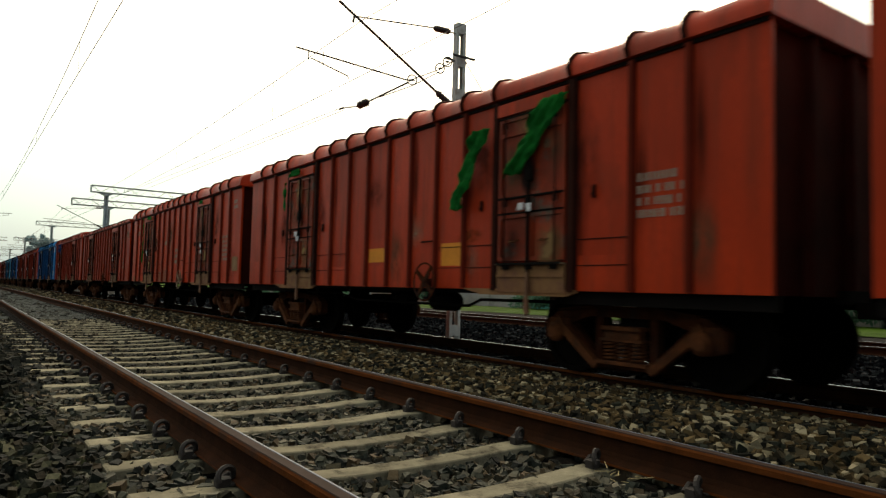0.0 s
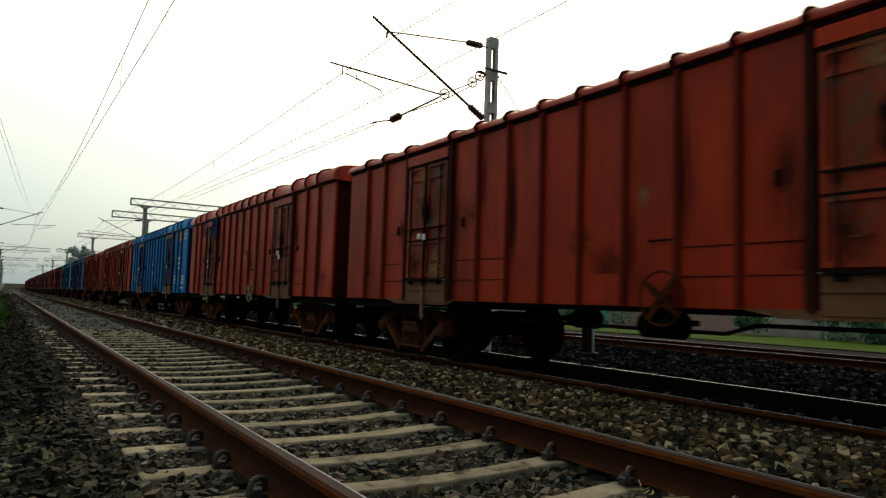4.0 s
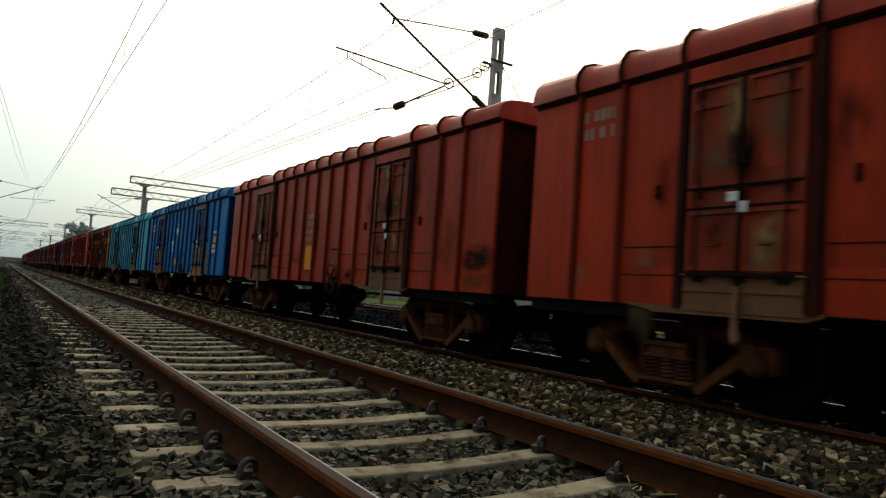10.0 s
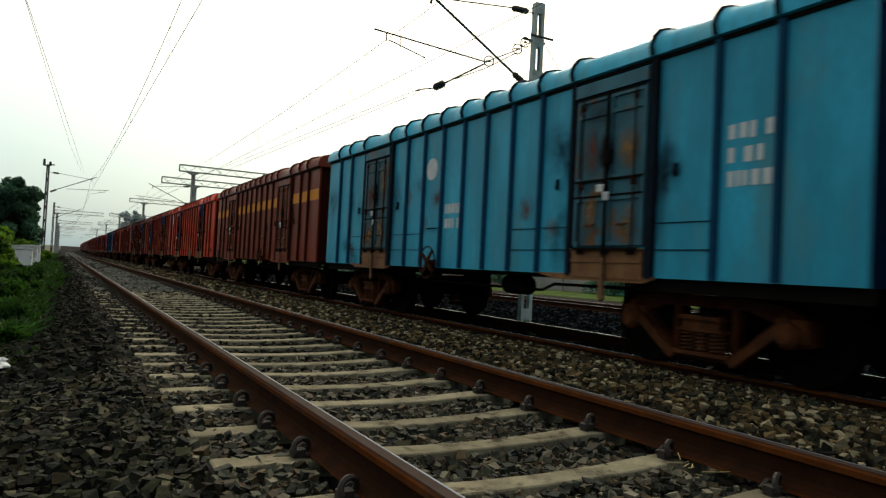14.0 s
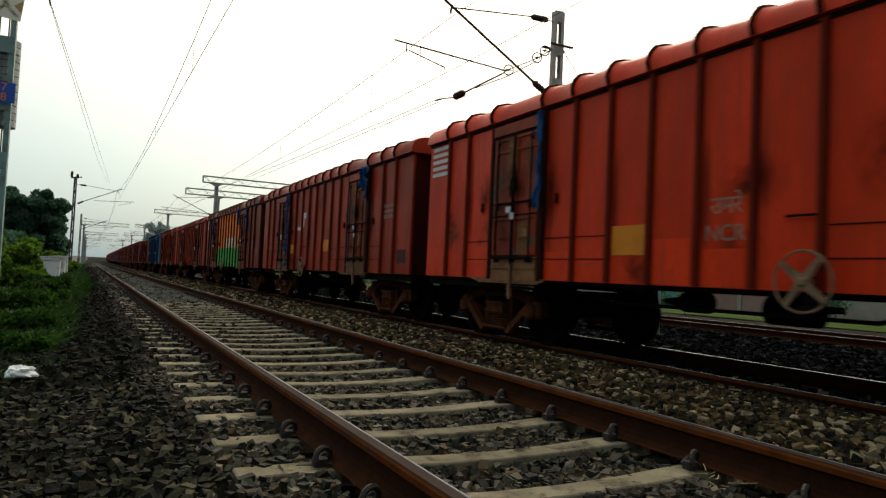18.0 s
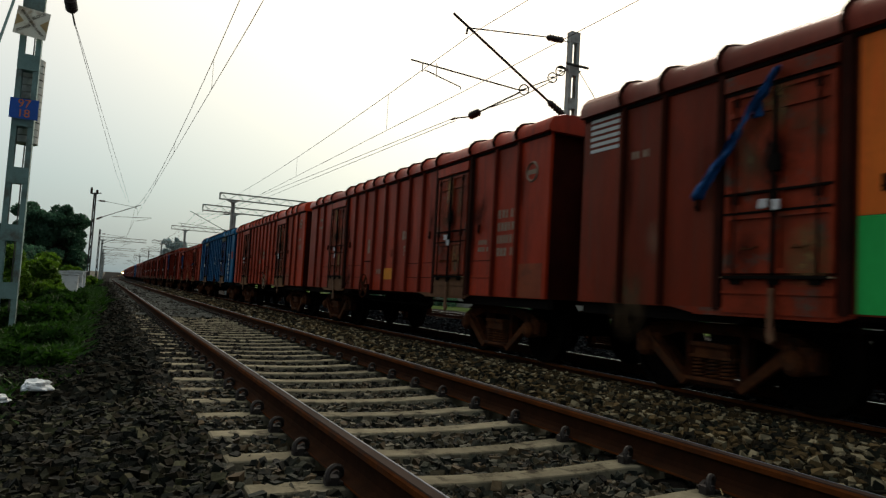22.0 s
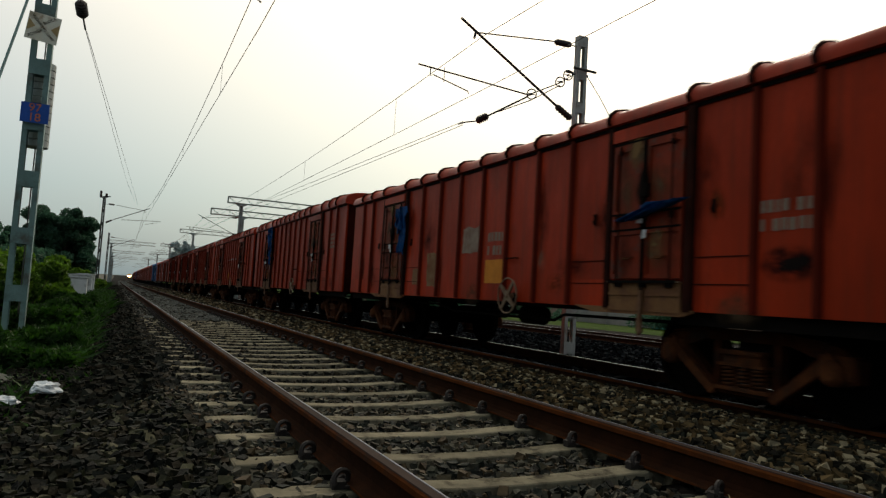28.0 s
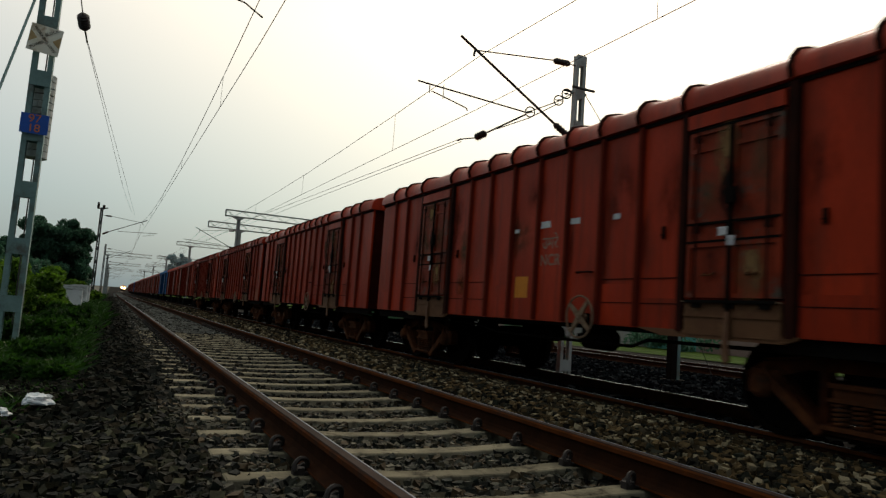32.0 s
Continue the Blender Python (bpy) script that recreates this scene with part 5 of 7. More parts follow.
def tarp(n, kind, a, z, w, h):
    """Hanging scraps of sheeting: a tapering main strip with narrow tongues beside it."""
    length = LENGTH + LONGER.get(n, 0.0)
    a += LONGER.get(n, 0.0)
    green = kind == "tarpg"
    mat = M["tarp_green" if green or kind == "tarps" else "tarp_blue"]
    at = (-SIDE - 0.085, -length / 2 + a, z)
    label = "torn scrap of tarpaulin"
    if kind == "tarpx":
        return place("tarpaulin", crumple("tarpaulin", w * 0.55, h * 0.42, mat, a + n, 0.16, -0.9 * w, -0.5), FLEET[n], at, label)
    if green or kind == "tarpd":
        me = crumple("tarpaulin", w * (0.26 if green else 0.13), h, mat, a + n, 0.14 if green else 0.09, -0.72 * w, -0.5 if green else 0.5)
        return place("tarpaulin", me, FLEET[n], at, label)
    if w < 0.16 or h < 0.3:
        return place("tarpaulin", crumple("tarpaulin", w, h, mat, a + n, 0.07, 0.0, 0.3), FLEET[n], at, label)
    main = place("tarpaulin", crumple("tarpaulin", w * 0.62, h, mat, a + n, min(0.16, 0.25 * w), -0.1 * w, -0.35), FLEET[n], (at[0], at[1] - 0.14 * w, z), label)
    rng = random.Random(int(a * 10) + n)
    for k in range(3):
        hh = h * rng.uniform(0.3, 0.7)
        place("tongue", crumple("tongue", w * rng.uniform(0.2, 0.36), hh, mat, a + k * 3.1, min(0.14, 0.25 * w), w * rng.uniform(-0.2, 0.3), -0.5), main,
              (-0.02 - 0.02 * k, w * (0.16 + 0.16 * k), h * 0.5 - hh / 2 - 0.04 * k), "loose torn tongue")


def sheet(n, a0, a1, z0, z1, mat, name):
    length = LENGTH + LONGER.get(n, 0.0)
    place(name, Shape().box(-0.003, 0, -length / 2 + a0, -length / 2 + a1, z0, z1).mesh(name, M[mat]), FLEET[n], (-SIDE - 0.001, 0, 0))


mark(0, "yellow", 6.72, 1.50, 0.51, 0.23)
mark(0, "yellow", 4.57, 1.46, 0.47, 0.32)
mark(0, "bars4", 1.06, 1.95, 0.59, 0.50)
mark(1, "bars6", 1.06, 1.89, 0.50, 0.70)
mark(1, "bars2", 0.39, 2.97, 0.31, 0.27)
mark(1, "tan", 0.33, 1.48, 0.43, 0.36)
mark(1, "white", 7.48, 2.29, 0.24, 0.13)
mark(1, "streak", 6.73, 2.3, 0.05, 1.3)
mark(1, "bars3", 6.02, 1.79, 0.39, 0.53)
mark(2, "bars3", 0.92, 1.70, 0.41, 0.52)
mark(2, "ring", 0.35, 2.91, 0.25, 0.23)
mark(1, "bars1", 11.70, 3.09, 0.32, 0.12)
mark(1, "bars2", 11.71, 2.82, 0.34, 0.17)
mark(1, "tan", 12.23, 1.09, 0.40, 0.17)
mark(3, "bars1", 5.96, 1.98, 0.44, 0.21)
mark(4, "bars1", 0.85, 2.29, 0.59, 0.14)
mark(4, "bars1", 0.84, 2.09, 0.54, 0.18)
mark(4, "bars1", 0.85, 1.90, 0.47, 0.15)
mark(4, "bars3", 0.78, 1.46, 0.48, 0.35)
mark(4, "bars1", 0.78, 1.15, 0.53, 0.10)
mark(4, "bars3", 1.50, 1.47, 0.44, 0.35)
mark(4, "yellow", 0.86, 3.15, 0.50, 0.35)
mark(4, "ring", 0.19, 3.18, 0.40, 0.44)
mark(4, "yellow", 11.37, 1.62, 0.50, 0.40)
mark(4, "NCR", 6.44, 1.81, 0.59, 0.25)
mark(4, "उमरे", 6.47, 2.19, 0.50, 0.22)
mark(5, "yellow", 1.02, 2.07, 0.42, 0.25)
mark(5, "bars2", 1.03, 1.78, 0.44, 0.34)
mark(5, "bars2", 1.77, 1.90, 0.58, 0.25)
mark(5, "bars2", 1.80, 1.61, 0.51, 0.20)
mark(5, "bars1", 1.70, 1.11, 0.44, 0.10)
mark(5, "E", 5.35, 2.22, 0.19, 0.26)
mark(5, "bars1", 5.34, 1.93, 0.12, 0.13)
mark(5, "S", 7.55, 2.22, 0.17, 0.21)
mark(5, "bars1", 7.50, 1.86, 0.17, 0.23)
mark(5, "yellow", 6.70, 1.49, 0.48, 0.31)
mark(5, "bars2", 11.69, 2.98, 0.46, 0.41)
mark(6, "fade", 1.02, 1.61, 0.53, 0.86)
mark(6, "black", 0.31, 1.47, 0.56, 0.29)
mark(6, "fade", 0.27, 1.16, 0.66, 0.27)
mark(6, "yellow", 6.60, 1.50, 0.41, 0.52)
mark(6, "bars4", 6.69, 2.14, 0.42, 0.67)
mark(6, "black", 4.43, 1.15, 0.25, 0.16)
mark(7, "blot", 6.66, 2.64, 0.47, 0.41)
mark(7, "white", 7.48, 2.11, 0.20, 0.20)
mark(7, "white", 7.48, 1.86, 0.15, 0.20)
mark(7, "yellow", 6.67, 1.40, 0.57, 0.22)
mark(7, "bars2", 11.69, 2.85, 0.36, 0.41)
mark(7, "yellow", 1.15, 2.11, 0.37, 0.18)
mark(7, "bars2", 1.18, 1.80, 0.52, 0.32)
mark(7, "bars1", 1.17, 2.33, 0.37, 0.09)
mark(8, "bars3", 0.93, 2.17, 0.48, 0.69)
mark(8, "disc", 7.56, 2.71, 0.39, 0.43)
mark(8, "bars2", 6.70, 1.82, 0.47, 0.49)
mark(9, "bars3", 11.68, 3.07, 0.31, 0.41)
mark(10, "bars3", 1.17, 2.39, 0.53, 0.56)
mark(10, "black", 0.41, 1.30, 0.30, 0.18)
mark(10, "yellow", 7.50, 1.52, 0.57, 0.31)
mark(10, "vent5", 12.35, 3.04, 0.62, 0.59)
mark(10, "yellow", 7.37, 1.48, 0.60, 0.31)
mark(10, "उमरे", 5.90, 1.81, 0.50, 0.20)
mark(10, "NCR", 5.87, 1.53, 0.53, 0.20)
mark(11, "bars3", 1.16, 2.30, 0.58, 0.34)
mark(11, "yellow", 5.43, 1.66, 0.63, 0.31)
mark(11, "black", 0.40, 1.34, 0.45, 0.28)
mark(11, "white", 7.60, 2.59, 0.27, 0.16)
mark(11, "white", 7.69, 2.39, 0.09, 0.29)
mark(11, "white", 8.07, 2.22, 0.37, 0.10)
mark(11, "yellow", 8.70, 1.62, 0.46, 0.27)
mark(11, "bars1", 11.69, 1.67, 0.55, 0.17)
mark(12, "bars2", 1.08, 1.84, 0.50, 0.42)
mark(12, "ring", 0.38, 1.60, 0.41, 0.22)
mark(12, "vent6", 12.33, 3.13, 0.61, 0.48)
mark(12, "bars1", 11.66, 2.75, 0.29, 0.14)
mark(13, "ring", 0.45, 2.88, 0.30, 0.28)
mark(13, "bars4", 1.11, 1.97, 0.51, 0.81)
mark(13, "bars2", 1.82, 1.80, 0.34, 0.24)
mark(13, "F", 5.07, 1.83, 0.22, 0.22)
mark(13, "bars1", 5.10, 2.13, 0.26, 0.28)
mark(13, "yellow", 5.88, 1.36, 0.54, 0.25)
mark(13, "bars1", 6.61, 1.39, 0.34, 0.17)
mark(13, "bars1", 7.37, 1.94, 0.16, 0.50)
mark(13, "bars1", 11.58, 2.94, 0.26, 0.11)
mark(13, "bars1", 11.60, 2.72, 0.36, 0.10)
mark(14, "ring", 0.46, 3.01, 0.26, 0.31)
mark(14, "bars1", 0.50, 2.21, 0.39, 0.23)
mark(14, "bars1", 0.49, 2.47, 0.34, 0.14)
mark(14, "bars2", 5.84, 2.10, 0.49, 0.34)
mark(14, "black", 5.84, 1.42, 0.42, 0.10)
mark(14, "black", 6.62, 1.42, 0.14, 0.09)
mark(14, "black", 7.36, 1.46, 0.13, 0.22)
mark(14, "bars1", 6.59, 1.85, 0.41, 0.21)
mark(15, "redm", 0.31, 2.35, 0.47, 0.35)
mark(15, "bars6", 0.95, 1.77, 0.54, 1.38)
mark(15, "bars2", 5.91, 2.13, 0.52, 0.55)
mark(16, "bars2", -0.48, 1.92, 0.54, 0.36)
mark(16, "bars2", 1.15, 1.62, 0.38, 0.18)
mark(16, "bars1", 1.15, 1.20, 0.45, 0.10)
mark(16, "black", -0.40, 1.48, 0.42, 0.26)
mark(16, "white", 5.99, 2.02, 0.63, 0.45)
mark(16, "tan", 7.60, 1.56, 0.45, 0.58)
mark(16, "yellow", 5.12, 1.46, 0.60, 0.39)
mark(16, "bars2", 5.10, 1.89, 0.55, 0.45)
mark(16, "tan", 8.50, 1.38, 0.26, 0.33)
mark(16, "tan", 7.71, 1.50, 0.37, 0.61)
mark(17, "bars4", 0.68, 2.43, 0.58, 0.47)
mark(18, "white", 6.06, 2.38, 0.23, 0.10)
mark(18, "white", 5.44, 2.37, 0.20, 0.08)
mark(18, "white", 4.48, 2.35, 0.12, 0.07)
mark(18, "white", 6.85, 2.34, 0.12, 0.06)
mark(18, "yellow", 6.60, 1.47, 0.35, 0.32)
mark(18, "उमरे", 5.99, 2.10, 0.50, 0.23)
mark(18, "NCR", 5.96, 1.85, 0.53, 0.21)
tarp(0, "tarpg", 4.12, 2.56, 0.84, 1.00)
tarp(0, "tarpg", 2.86, 2.81, 1.05, 0.83)
tarp(3, "tarpb", 10.46, 3.15, 0.14, 0.53)
tarp(3, "tarpb", 9.10, 3.03, 0.25, 0.68)
tarp(5, "tarpb", 2.41, 3.33, 0.25, 0.23)
tarp(10, "tarpb", 9.11, 2.67, 0.15, 1.38)
tarp(10, "tarpb", 2.47, 3.03, 0.20, 0.67)
tarp(11, "tarpb", 2.40, 3.02, 0.32, 0.74)
tarp(11, "tarpb", 9.13, 2.20, 0.155, 2.30)
tarp(11, "tarpd", 9.42, 3.12, 0.50, 0.34)
tarp(12, "tarpd", 10.20, 2.70, 1.35, 1.15)
tarp(12, "tarpb", 9.95, 2.92, 0.14, 0.16)
tarp(12, "tarpb", 3.50, 3.08, 0.23, 0.68)
tarp(12, "tarpb", 2.01, 2.94, 0.14, 0.85)
tarp(16, "tarpx", 1.55, 2.12, 0.75, 0.45)
tarp(16, "tarpb", 9.15, 2.40, 0.42, 0.98)
tarp(17, "tarpb", 9.10, 2.67, 0.40, 1.43)

tarp(0, "tarps", 9.95, 3.27, 0.55, 0.12)
tarp(0, "tarps", 10.46, 2.85, 0.10, 0.55)
tarp(1, "tarps", 3.15, 3.27, 0.45, 0.08)
tarp(1, "tarps", 10.46, 2.45, 0.08, 1.75)
tarp(1, "tarps", 9.6, 3.27, 0.5, 0.10)

# yellow stripe of wagon 9, bay by bay; banner of wagon 12
for a0, a1 in ((0.03, 0.72), (0.88, 1.40), (1.56, 2.22), (10.52, 11.18), (11.34, 11.86), (12.02, 12.71)):
    sheet(9, a0, a1, 2.58, 2.86, "yellow", "yellow_stripe")
for k in range(8):
    a0 = 3.64 + 0.6825 * k + 0.085
    a1 = 3.64 + 0.6825 * (k + 1) - 0.085
    sheet(9, a0, a1, 2.58, 2.86, "yellow", "yellow_stripe")
    sheet(12, a0, a1, 2.285 if 0 < k < 5 else 1.825, 3.375, "orange", "orange_panel")
    sheet(12, a0, a1, 1.0, 1.82, "green", "green_panel")
    if 0 < k < 5:
        sheet(12, a0, a1, 1.825, 2.28, "cream", "cream_panel")

# ---- masts and overhead line ----
def mast(x, y, top, foot=-0.6, w0=0.44, w1=0.34, label="grey steel mast of two channels joined by batten plates", pitch=1.18, deep=0.15, mat="mast_grey", inner=0.085):
    """Two channels held apart by batten plates."""
    w = thing("catenary_mast", label, "mast", "catenary masts", at=(x, y, 0))
    for s in (-1, 1):
        sh = Shape()
        v = []
        for z, wd in ((foot, w0), (top, w1)):
            o, i = s * wd / 2, s * (wd / 2 - inner)
            v += [(o, -deep, z), (i, -deep, z), (i, 0.015 - deep, z), (s * (wd / 2 - 0.012), 0.015 - deep, z), (s * (wd / 2 - 0.012), deep - 0.015, z), (i, deep - 0.015, z), (i, deep, z), (o, deep, z)]
        f = [tuple(range(8)), tuple(range(15, 7, -1))] + [(i, 8 + i, 8 + (i + 1) % 8, (i + 1) % 8) for i in range(8)]
        place("channel", sh.add(v, f).mesh("channel", M[mat]), w)
    z = top - 0.12
    while z > foot + 0.3:
        k = w0 + (w1 - w0) * (z - foot) / (top - foot)
        for yy in (-deep - 0.008, deep):
            place("batten_plate", Shape().box(-k / 2, k / 2, yy, yy + 0.008, z - 0.14, z + 0.14).mesh("batten_plate", M[mat]), w)
        z -= pitch
    place("footing", Shape().box(-0.45, 0.45, -0.45, 0.45, foot - 0.3, foot + 0.12, 0.05).mesh("footing", M["concrete_dark" if mat == "galv" else "concrete"]), w, label="concrete footing block")
    return w


def insulator(parent, p, q, r=0.075, name="insulator"):
    """A ribbed porcelain insulator between two points."""
    p, q = Vector(p), Vector(q)
    n = (q - p).length
    prof = [(0, 0.02), (0.02, r * 0.7)]
    k = 5
    for i in range(k):
        a = 0.04 + (n - 0.08) * i / k
        b = (n - 0.08) / k
        prof += [(a, r * 0.72), (a + b * 0.35, r), (a + b * 0.6, r), (a + b * 0.9, r * 0.72)]
    prof += [(n - 0.02, r * 0.7), (n, 0.02)]
    return place(name, Shape().lathe(p, q - p, prof, 14).mesh(name, M["insulator"]), parent)


def rod(parent, name, points, r, mat="dark_steel"):
    return place(name, Shape().path([Vector(p) for p in points], r, 8).mesh(name, M[mat]), parent)


def cantilever(x, y, side, reach, contact, wire_z, label="hinged bracket arm with insulators holding the overhead wire"):
    """Bracket arm from a mast at x reaching to one side."""
    c = thing("cantilever", label, "bracket arm", "bracket arms of the overhead line", at=(x, y, 0))
    d = side
    root = d * 0.22
    rod(c, "bracket_tube", [(root + d * 0.45, 0, contact - 0.03), (d * (reach + 0.45), 0, wire_z + 0.28)], 0.032)
    insulator(c, (root, 0, contact - 0.28), (root + d * 0.47, 0, contact - 0.02), 0.09)
    rod(c, "stay_tube", [(root + d * 0.55, 0, wire_z + 0.30), (d * (reach + 0.05), 0, wire_z + 0.02)], 0.018)
    insulator(c, (root + d * 0.10, 0, wire_z + 0.31), (root + d * 0.60, 0, wire_z + 0.29), 0.085)
    rod(c, "stay_link", [(0, 0, wire_z + 0.30), (root + d * 0.10, 0, wire_z + 0.31)], 0.015)
    tube_x = root + d * 1.25
    rod(c, "register_arm", [(tube_x, 0, contact + 0.10), (d * (reach + 1.45), 0, contact + 0.27)], 0.020)
    rod(c, "steady_arm", [(d * (reach + 1.15), 0, contact + 0.25), (d * (reach + 1.15), 0, contact + 0.05), (d * (reach + 1.08), 0, contact + 0.10), (d * (reach + 0.17), 0, contact - 0.12),
                          (d * (reach + 0.15), 0, contact - 0.18)], 0.014)
    rod(c, "register_hanger", [(d * (reach + 0.80), 0, contact + 0.32), (d * (reach + 0.80), 0, contact - 0.02)], 0.009)
    rod(c, "messenger_clamp", [(d * (reach + 0.05), 0, wire_z + 0.05), (d * (reach + 0.08), 0, wire_z - 0.13)], 0.03)
    return c


def wire(name, label, points, r=0.011, droppers=()):
    w = tagged(place(name, Shape().path([Vector(p) for p in points], r * 1.08, 5).mesh(name, M["wire"])), label, "overhead wire", "overhead wires")
    for a, b in droppers:
        place("dropper", Shape().tube(a, b, 0.006, sides=4).mesh("dropper", M["wire"]), w)
    return w


SPAN = [-45, 13.9, 68, 122, 176, 232, 290, 350]


def overhead(x, contact, top, label, sag):
    """Contact wire and the sagging messenger above it, with droppers."""
    wire("contact_wire", label + " contact wire over the rails", [(x + (0.15 if i % 2 else -0.15), y, contact) for i, y in enumerate(SPAN)], 0.008)
    pts, drops = [], []
    for i, (a, b) in enumerate(zip(SPAN[:-1], SPAN[1:])):
        for k in range(10):
            t = k / 10
            z = top - sag * 4 * t * (1 - t)
            p = (x + (0.15 if i % 2 else -0.15) * (1 - 2 * t), a + (b - a) * t, z)
            pts.append(p)
            if k % 2 and i < 5:
                drops.append((p, (p[0], p[1], contact)))
    wire("messenger_wire", label + " messenger wire with droppers", pts, 0.009, drops)


# mast beyond the train, with its bracket over the train's track
mast(8.2, 13.9, 7.55, foot=-0.8, w0=0.34, w1=0.30, pitch=0.86, deep=0.07, mat="galv")
cantilever(8.2, 13.9, -1, 3.0, 5.68, 6.98)
clampA = thing("mast_clamp", "bolted steel clamp band round the mast", "clamp", at=(8.2, 13.9, 0))
rod(clampA, "band", [(-0.32, -0.17, 6.66), (0.36, -0.17, 6.66)], 0.035)
rod(clampA, "band", [(-0.32, 0.17, 6.66), (0.36, 0.17, 6.66)], 0.035)
rod(clampA, "mast_stay", [(0.22, 0, 6.58), (0.66, 0, 6.1), (2.6, 0, 3.6), (5.2, 0, -0.7)], 0.010)
# termination of the side wires: pulleys, insulator, links
tension = thing("tensioning_gear", "pulleys, links and insulator anchoring the side wires", "tensioning gear", at=(8.2, 13.9, 0))
for px, pz in ((-0.37, 6.50), (-0.60, 6.28), (-1.42, 5.82)):
    place("pulley", Shape().torus((px, 0, pz), (0.25, 1, 0.2), 0.12, 0.016, 20, 6).tube((px, -0.03, pz), (px, 0.03, pz), 0.03).tube((px - 0.1, 0, pz), (px + 0.1, 0, pz), 0.012)
          .mesh("pulley", M["dark_steel"]), tension)
rod(tension, "link", [(-0.1, 0, 6.62), (-0.6, 0, 6.26), (-1.42, 0.2, 5.84)], 0.014)
rod(tension, "link", [(-0.6, 0, 6.20), (-1.3, 0.2, 5.74), (-2.1, 0.4, 5.35)], 0.012)
rod(tension, "chain", [(-1.42, 0.2, 5.80), (-2.35, 0.45, 5.22)], 0.022)
insulator(tension, (-2.35, 0.45, 5.22), (-2.62, 0.55, 5.06), 0.10)
rod(tension, "fork", [(-2.62, 0.55, 5.06), (-2.85, 0.65, 5.02), (-3.0, 0.75, 4.96)], 0.016)
wire("side_wire", "thin anchored side wire of the overhead line", [(5.3, 14.6, 4.95), (5.6, 40, 5.55), (5.4, 68, 6.0), (5.2, 176, 6.0)], 0.008)
wire("side_wire", "thin anchored side wire of the overhead line", [(5.3, 14.6, 5.03), (5.7, 40, 5.85), (5.5, 68, 6.5), (5.2, 176, 6.5)], 0.008)
overhead(5.2, 5.62, 6.95, "train-track", 0.55)
overhead(0.05, 5.95, 7.15, "near-track", 0.95)

# mast on the near side, with its plates and counterweights
near_mast = mast(-3.515, 13.9, 7.49, foot=-0.42, w0=0.34, w1=0.33, pitch=1.0, inner=0.085, deep=0.10)
M["enamel_blue"] = material("enamel_blue", (0.012, 0.10, 0.48), (0.010, 0.08, 0.38), scale=5, rough=0.35, bump=0.05)
M["enamel_white"] = material("enamel_white", (0.92, 0.90, 0.78), (0.82, 0.78, 0.62), scale=4, rough=0.4, bump=0.05, stain=(0.30, 0.17, 0.06), stain_scale=3.5, stain_at=(0.52, 0.7))
M["enamel_ochre"] = material("enamel_ochre", (0.55, 0.40, 0.19), (0.45, 0.30, 0.13), scale=6, rough=0.5)
M["orange_text"] = material("orange_numerals", (0.75, 0.22, 0.08), rough=0.6, bump=0.0)
M["ink"] = material("black_letters", (0.13, 0.10, 0.065), rough=0.6, bump=0.0)
UP = Matrix(((1, 0, 0), (0, 0, -1), (0, 1, 0))).to_4x4()      # letters that face back along the track


def letters(parent, text, size, mat, at, turn=0.0, name="lettering"):
    ob = place(name, lettering(text, size, M[mat]), parent)
    ob.matrix_local = Matrix.Translation(at) @ UP @ Matrix.Rotation(radians(turn), 4, "Z")
    return ob


plate = tagged(place("number_plate", Shape().box(-0.215, 0.215, -0.004, 0.004, -0.175, 0.175, 0.0).mesh("number_plate", M["enamel_blue"]), None, (-3.505, 13.71, 3.52)),
               "blue enamel plate with orange numerals on the mast", "sign")
letters(plate, "97", 0.20, "orange_text", (0, -0.008, 0.085))
letters(plate, "18", 0.20, "orange_text", (0, -0.008, -0.085))
board = tagged(place("warning_board", Shape().box(-0.25, 0.25, -0.004, 0.004, -0.245, 0.245).mesh("warning_board", M["enamel_white"]), None, (-3.51, 13.70, 5.04)),
               "weathered white warning board with crossed lettering", "sign")
board.rotation_euler[1] = radians(6)
for s in (-1, 1):
    place("ochre_corner", Shape().prism([(s * 0.24, -0.10), (s * 0.24, 0.12), (s * 0.12, 0.0)][::s], "y", -0.008, -0.004).mesh("ochre_corner", M["enamel_ochre"]), board)
letters(board, "WORKING LIMIT", 0.072, "ink", (0, -0.010, 0), -45)
letters(board, "BLOCK", 0.072, "ink", (0.08, -0.010, 0.15), 40)
letters(board, "POWER", 0.072, "ink", (-0.10, -0.010, -0.12), 40)
weights = thing("counterweight_stack", "tall stack of round grey tension weights behind the mast", "tension weights", at=(-3.50, 14.27, 0))
for k in range(12):
    place("weight", cached("cw", lambda: Shape().lathe((0, 0, 0), (0, 0, 1), [(0, 0.19), (0.008, 0.205), (0.117, 0.205), (0.125, 0.19)], 20).mesh("weight", M["galv"])), weights, (0, 0, 3.0 + k * 0.13))
rod(weights, "hanger_rod", [(0, 0, -0.3), (0, 0, 6.2)], 0.012)
guy = thing("guy_rod", "green-grey guy rod bracing the mast", "guy rod", at=(0, 0, 0))
rod(guy, "rod", [(-3.62, 13.8, 6.4), (-4.38, 10.6, -0.5)], 0.022, "mast_grey")
anchor = thing("anchor_insulator", "dark insulator in the anchored wires over the verge", "insulator")
insulator(anchor, (-2.93, 13.0, 5.40), (-2.89, 13.3, 5.25), 0.10)
rod(anchor, "link", [(-3.05, 10.6, 5.95), (-2.93, 13.0, 5.40)], 0.010)
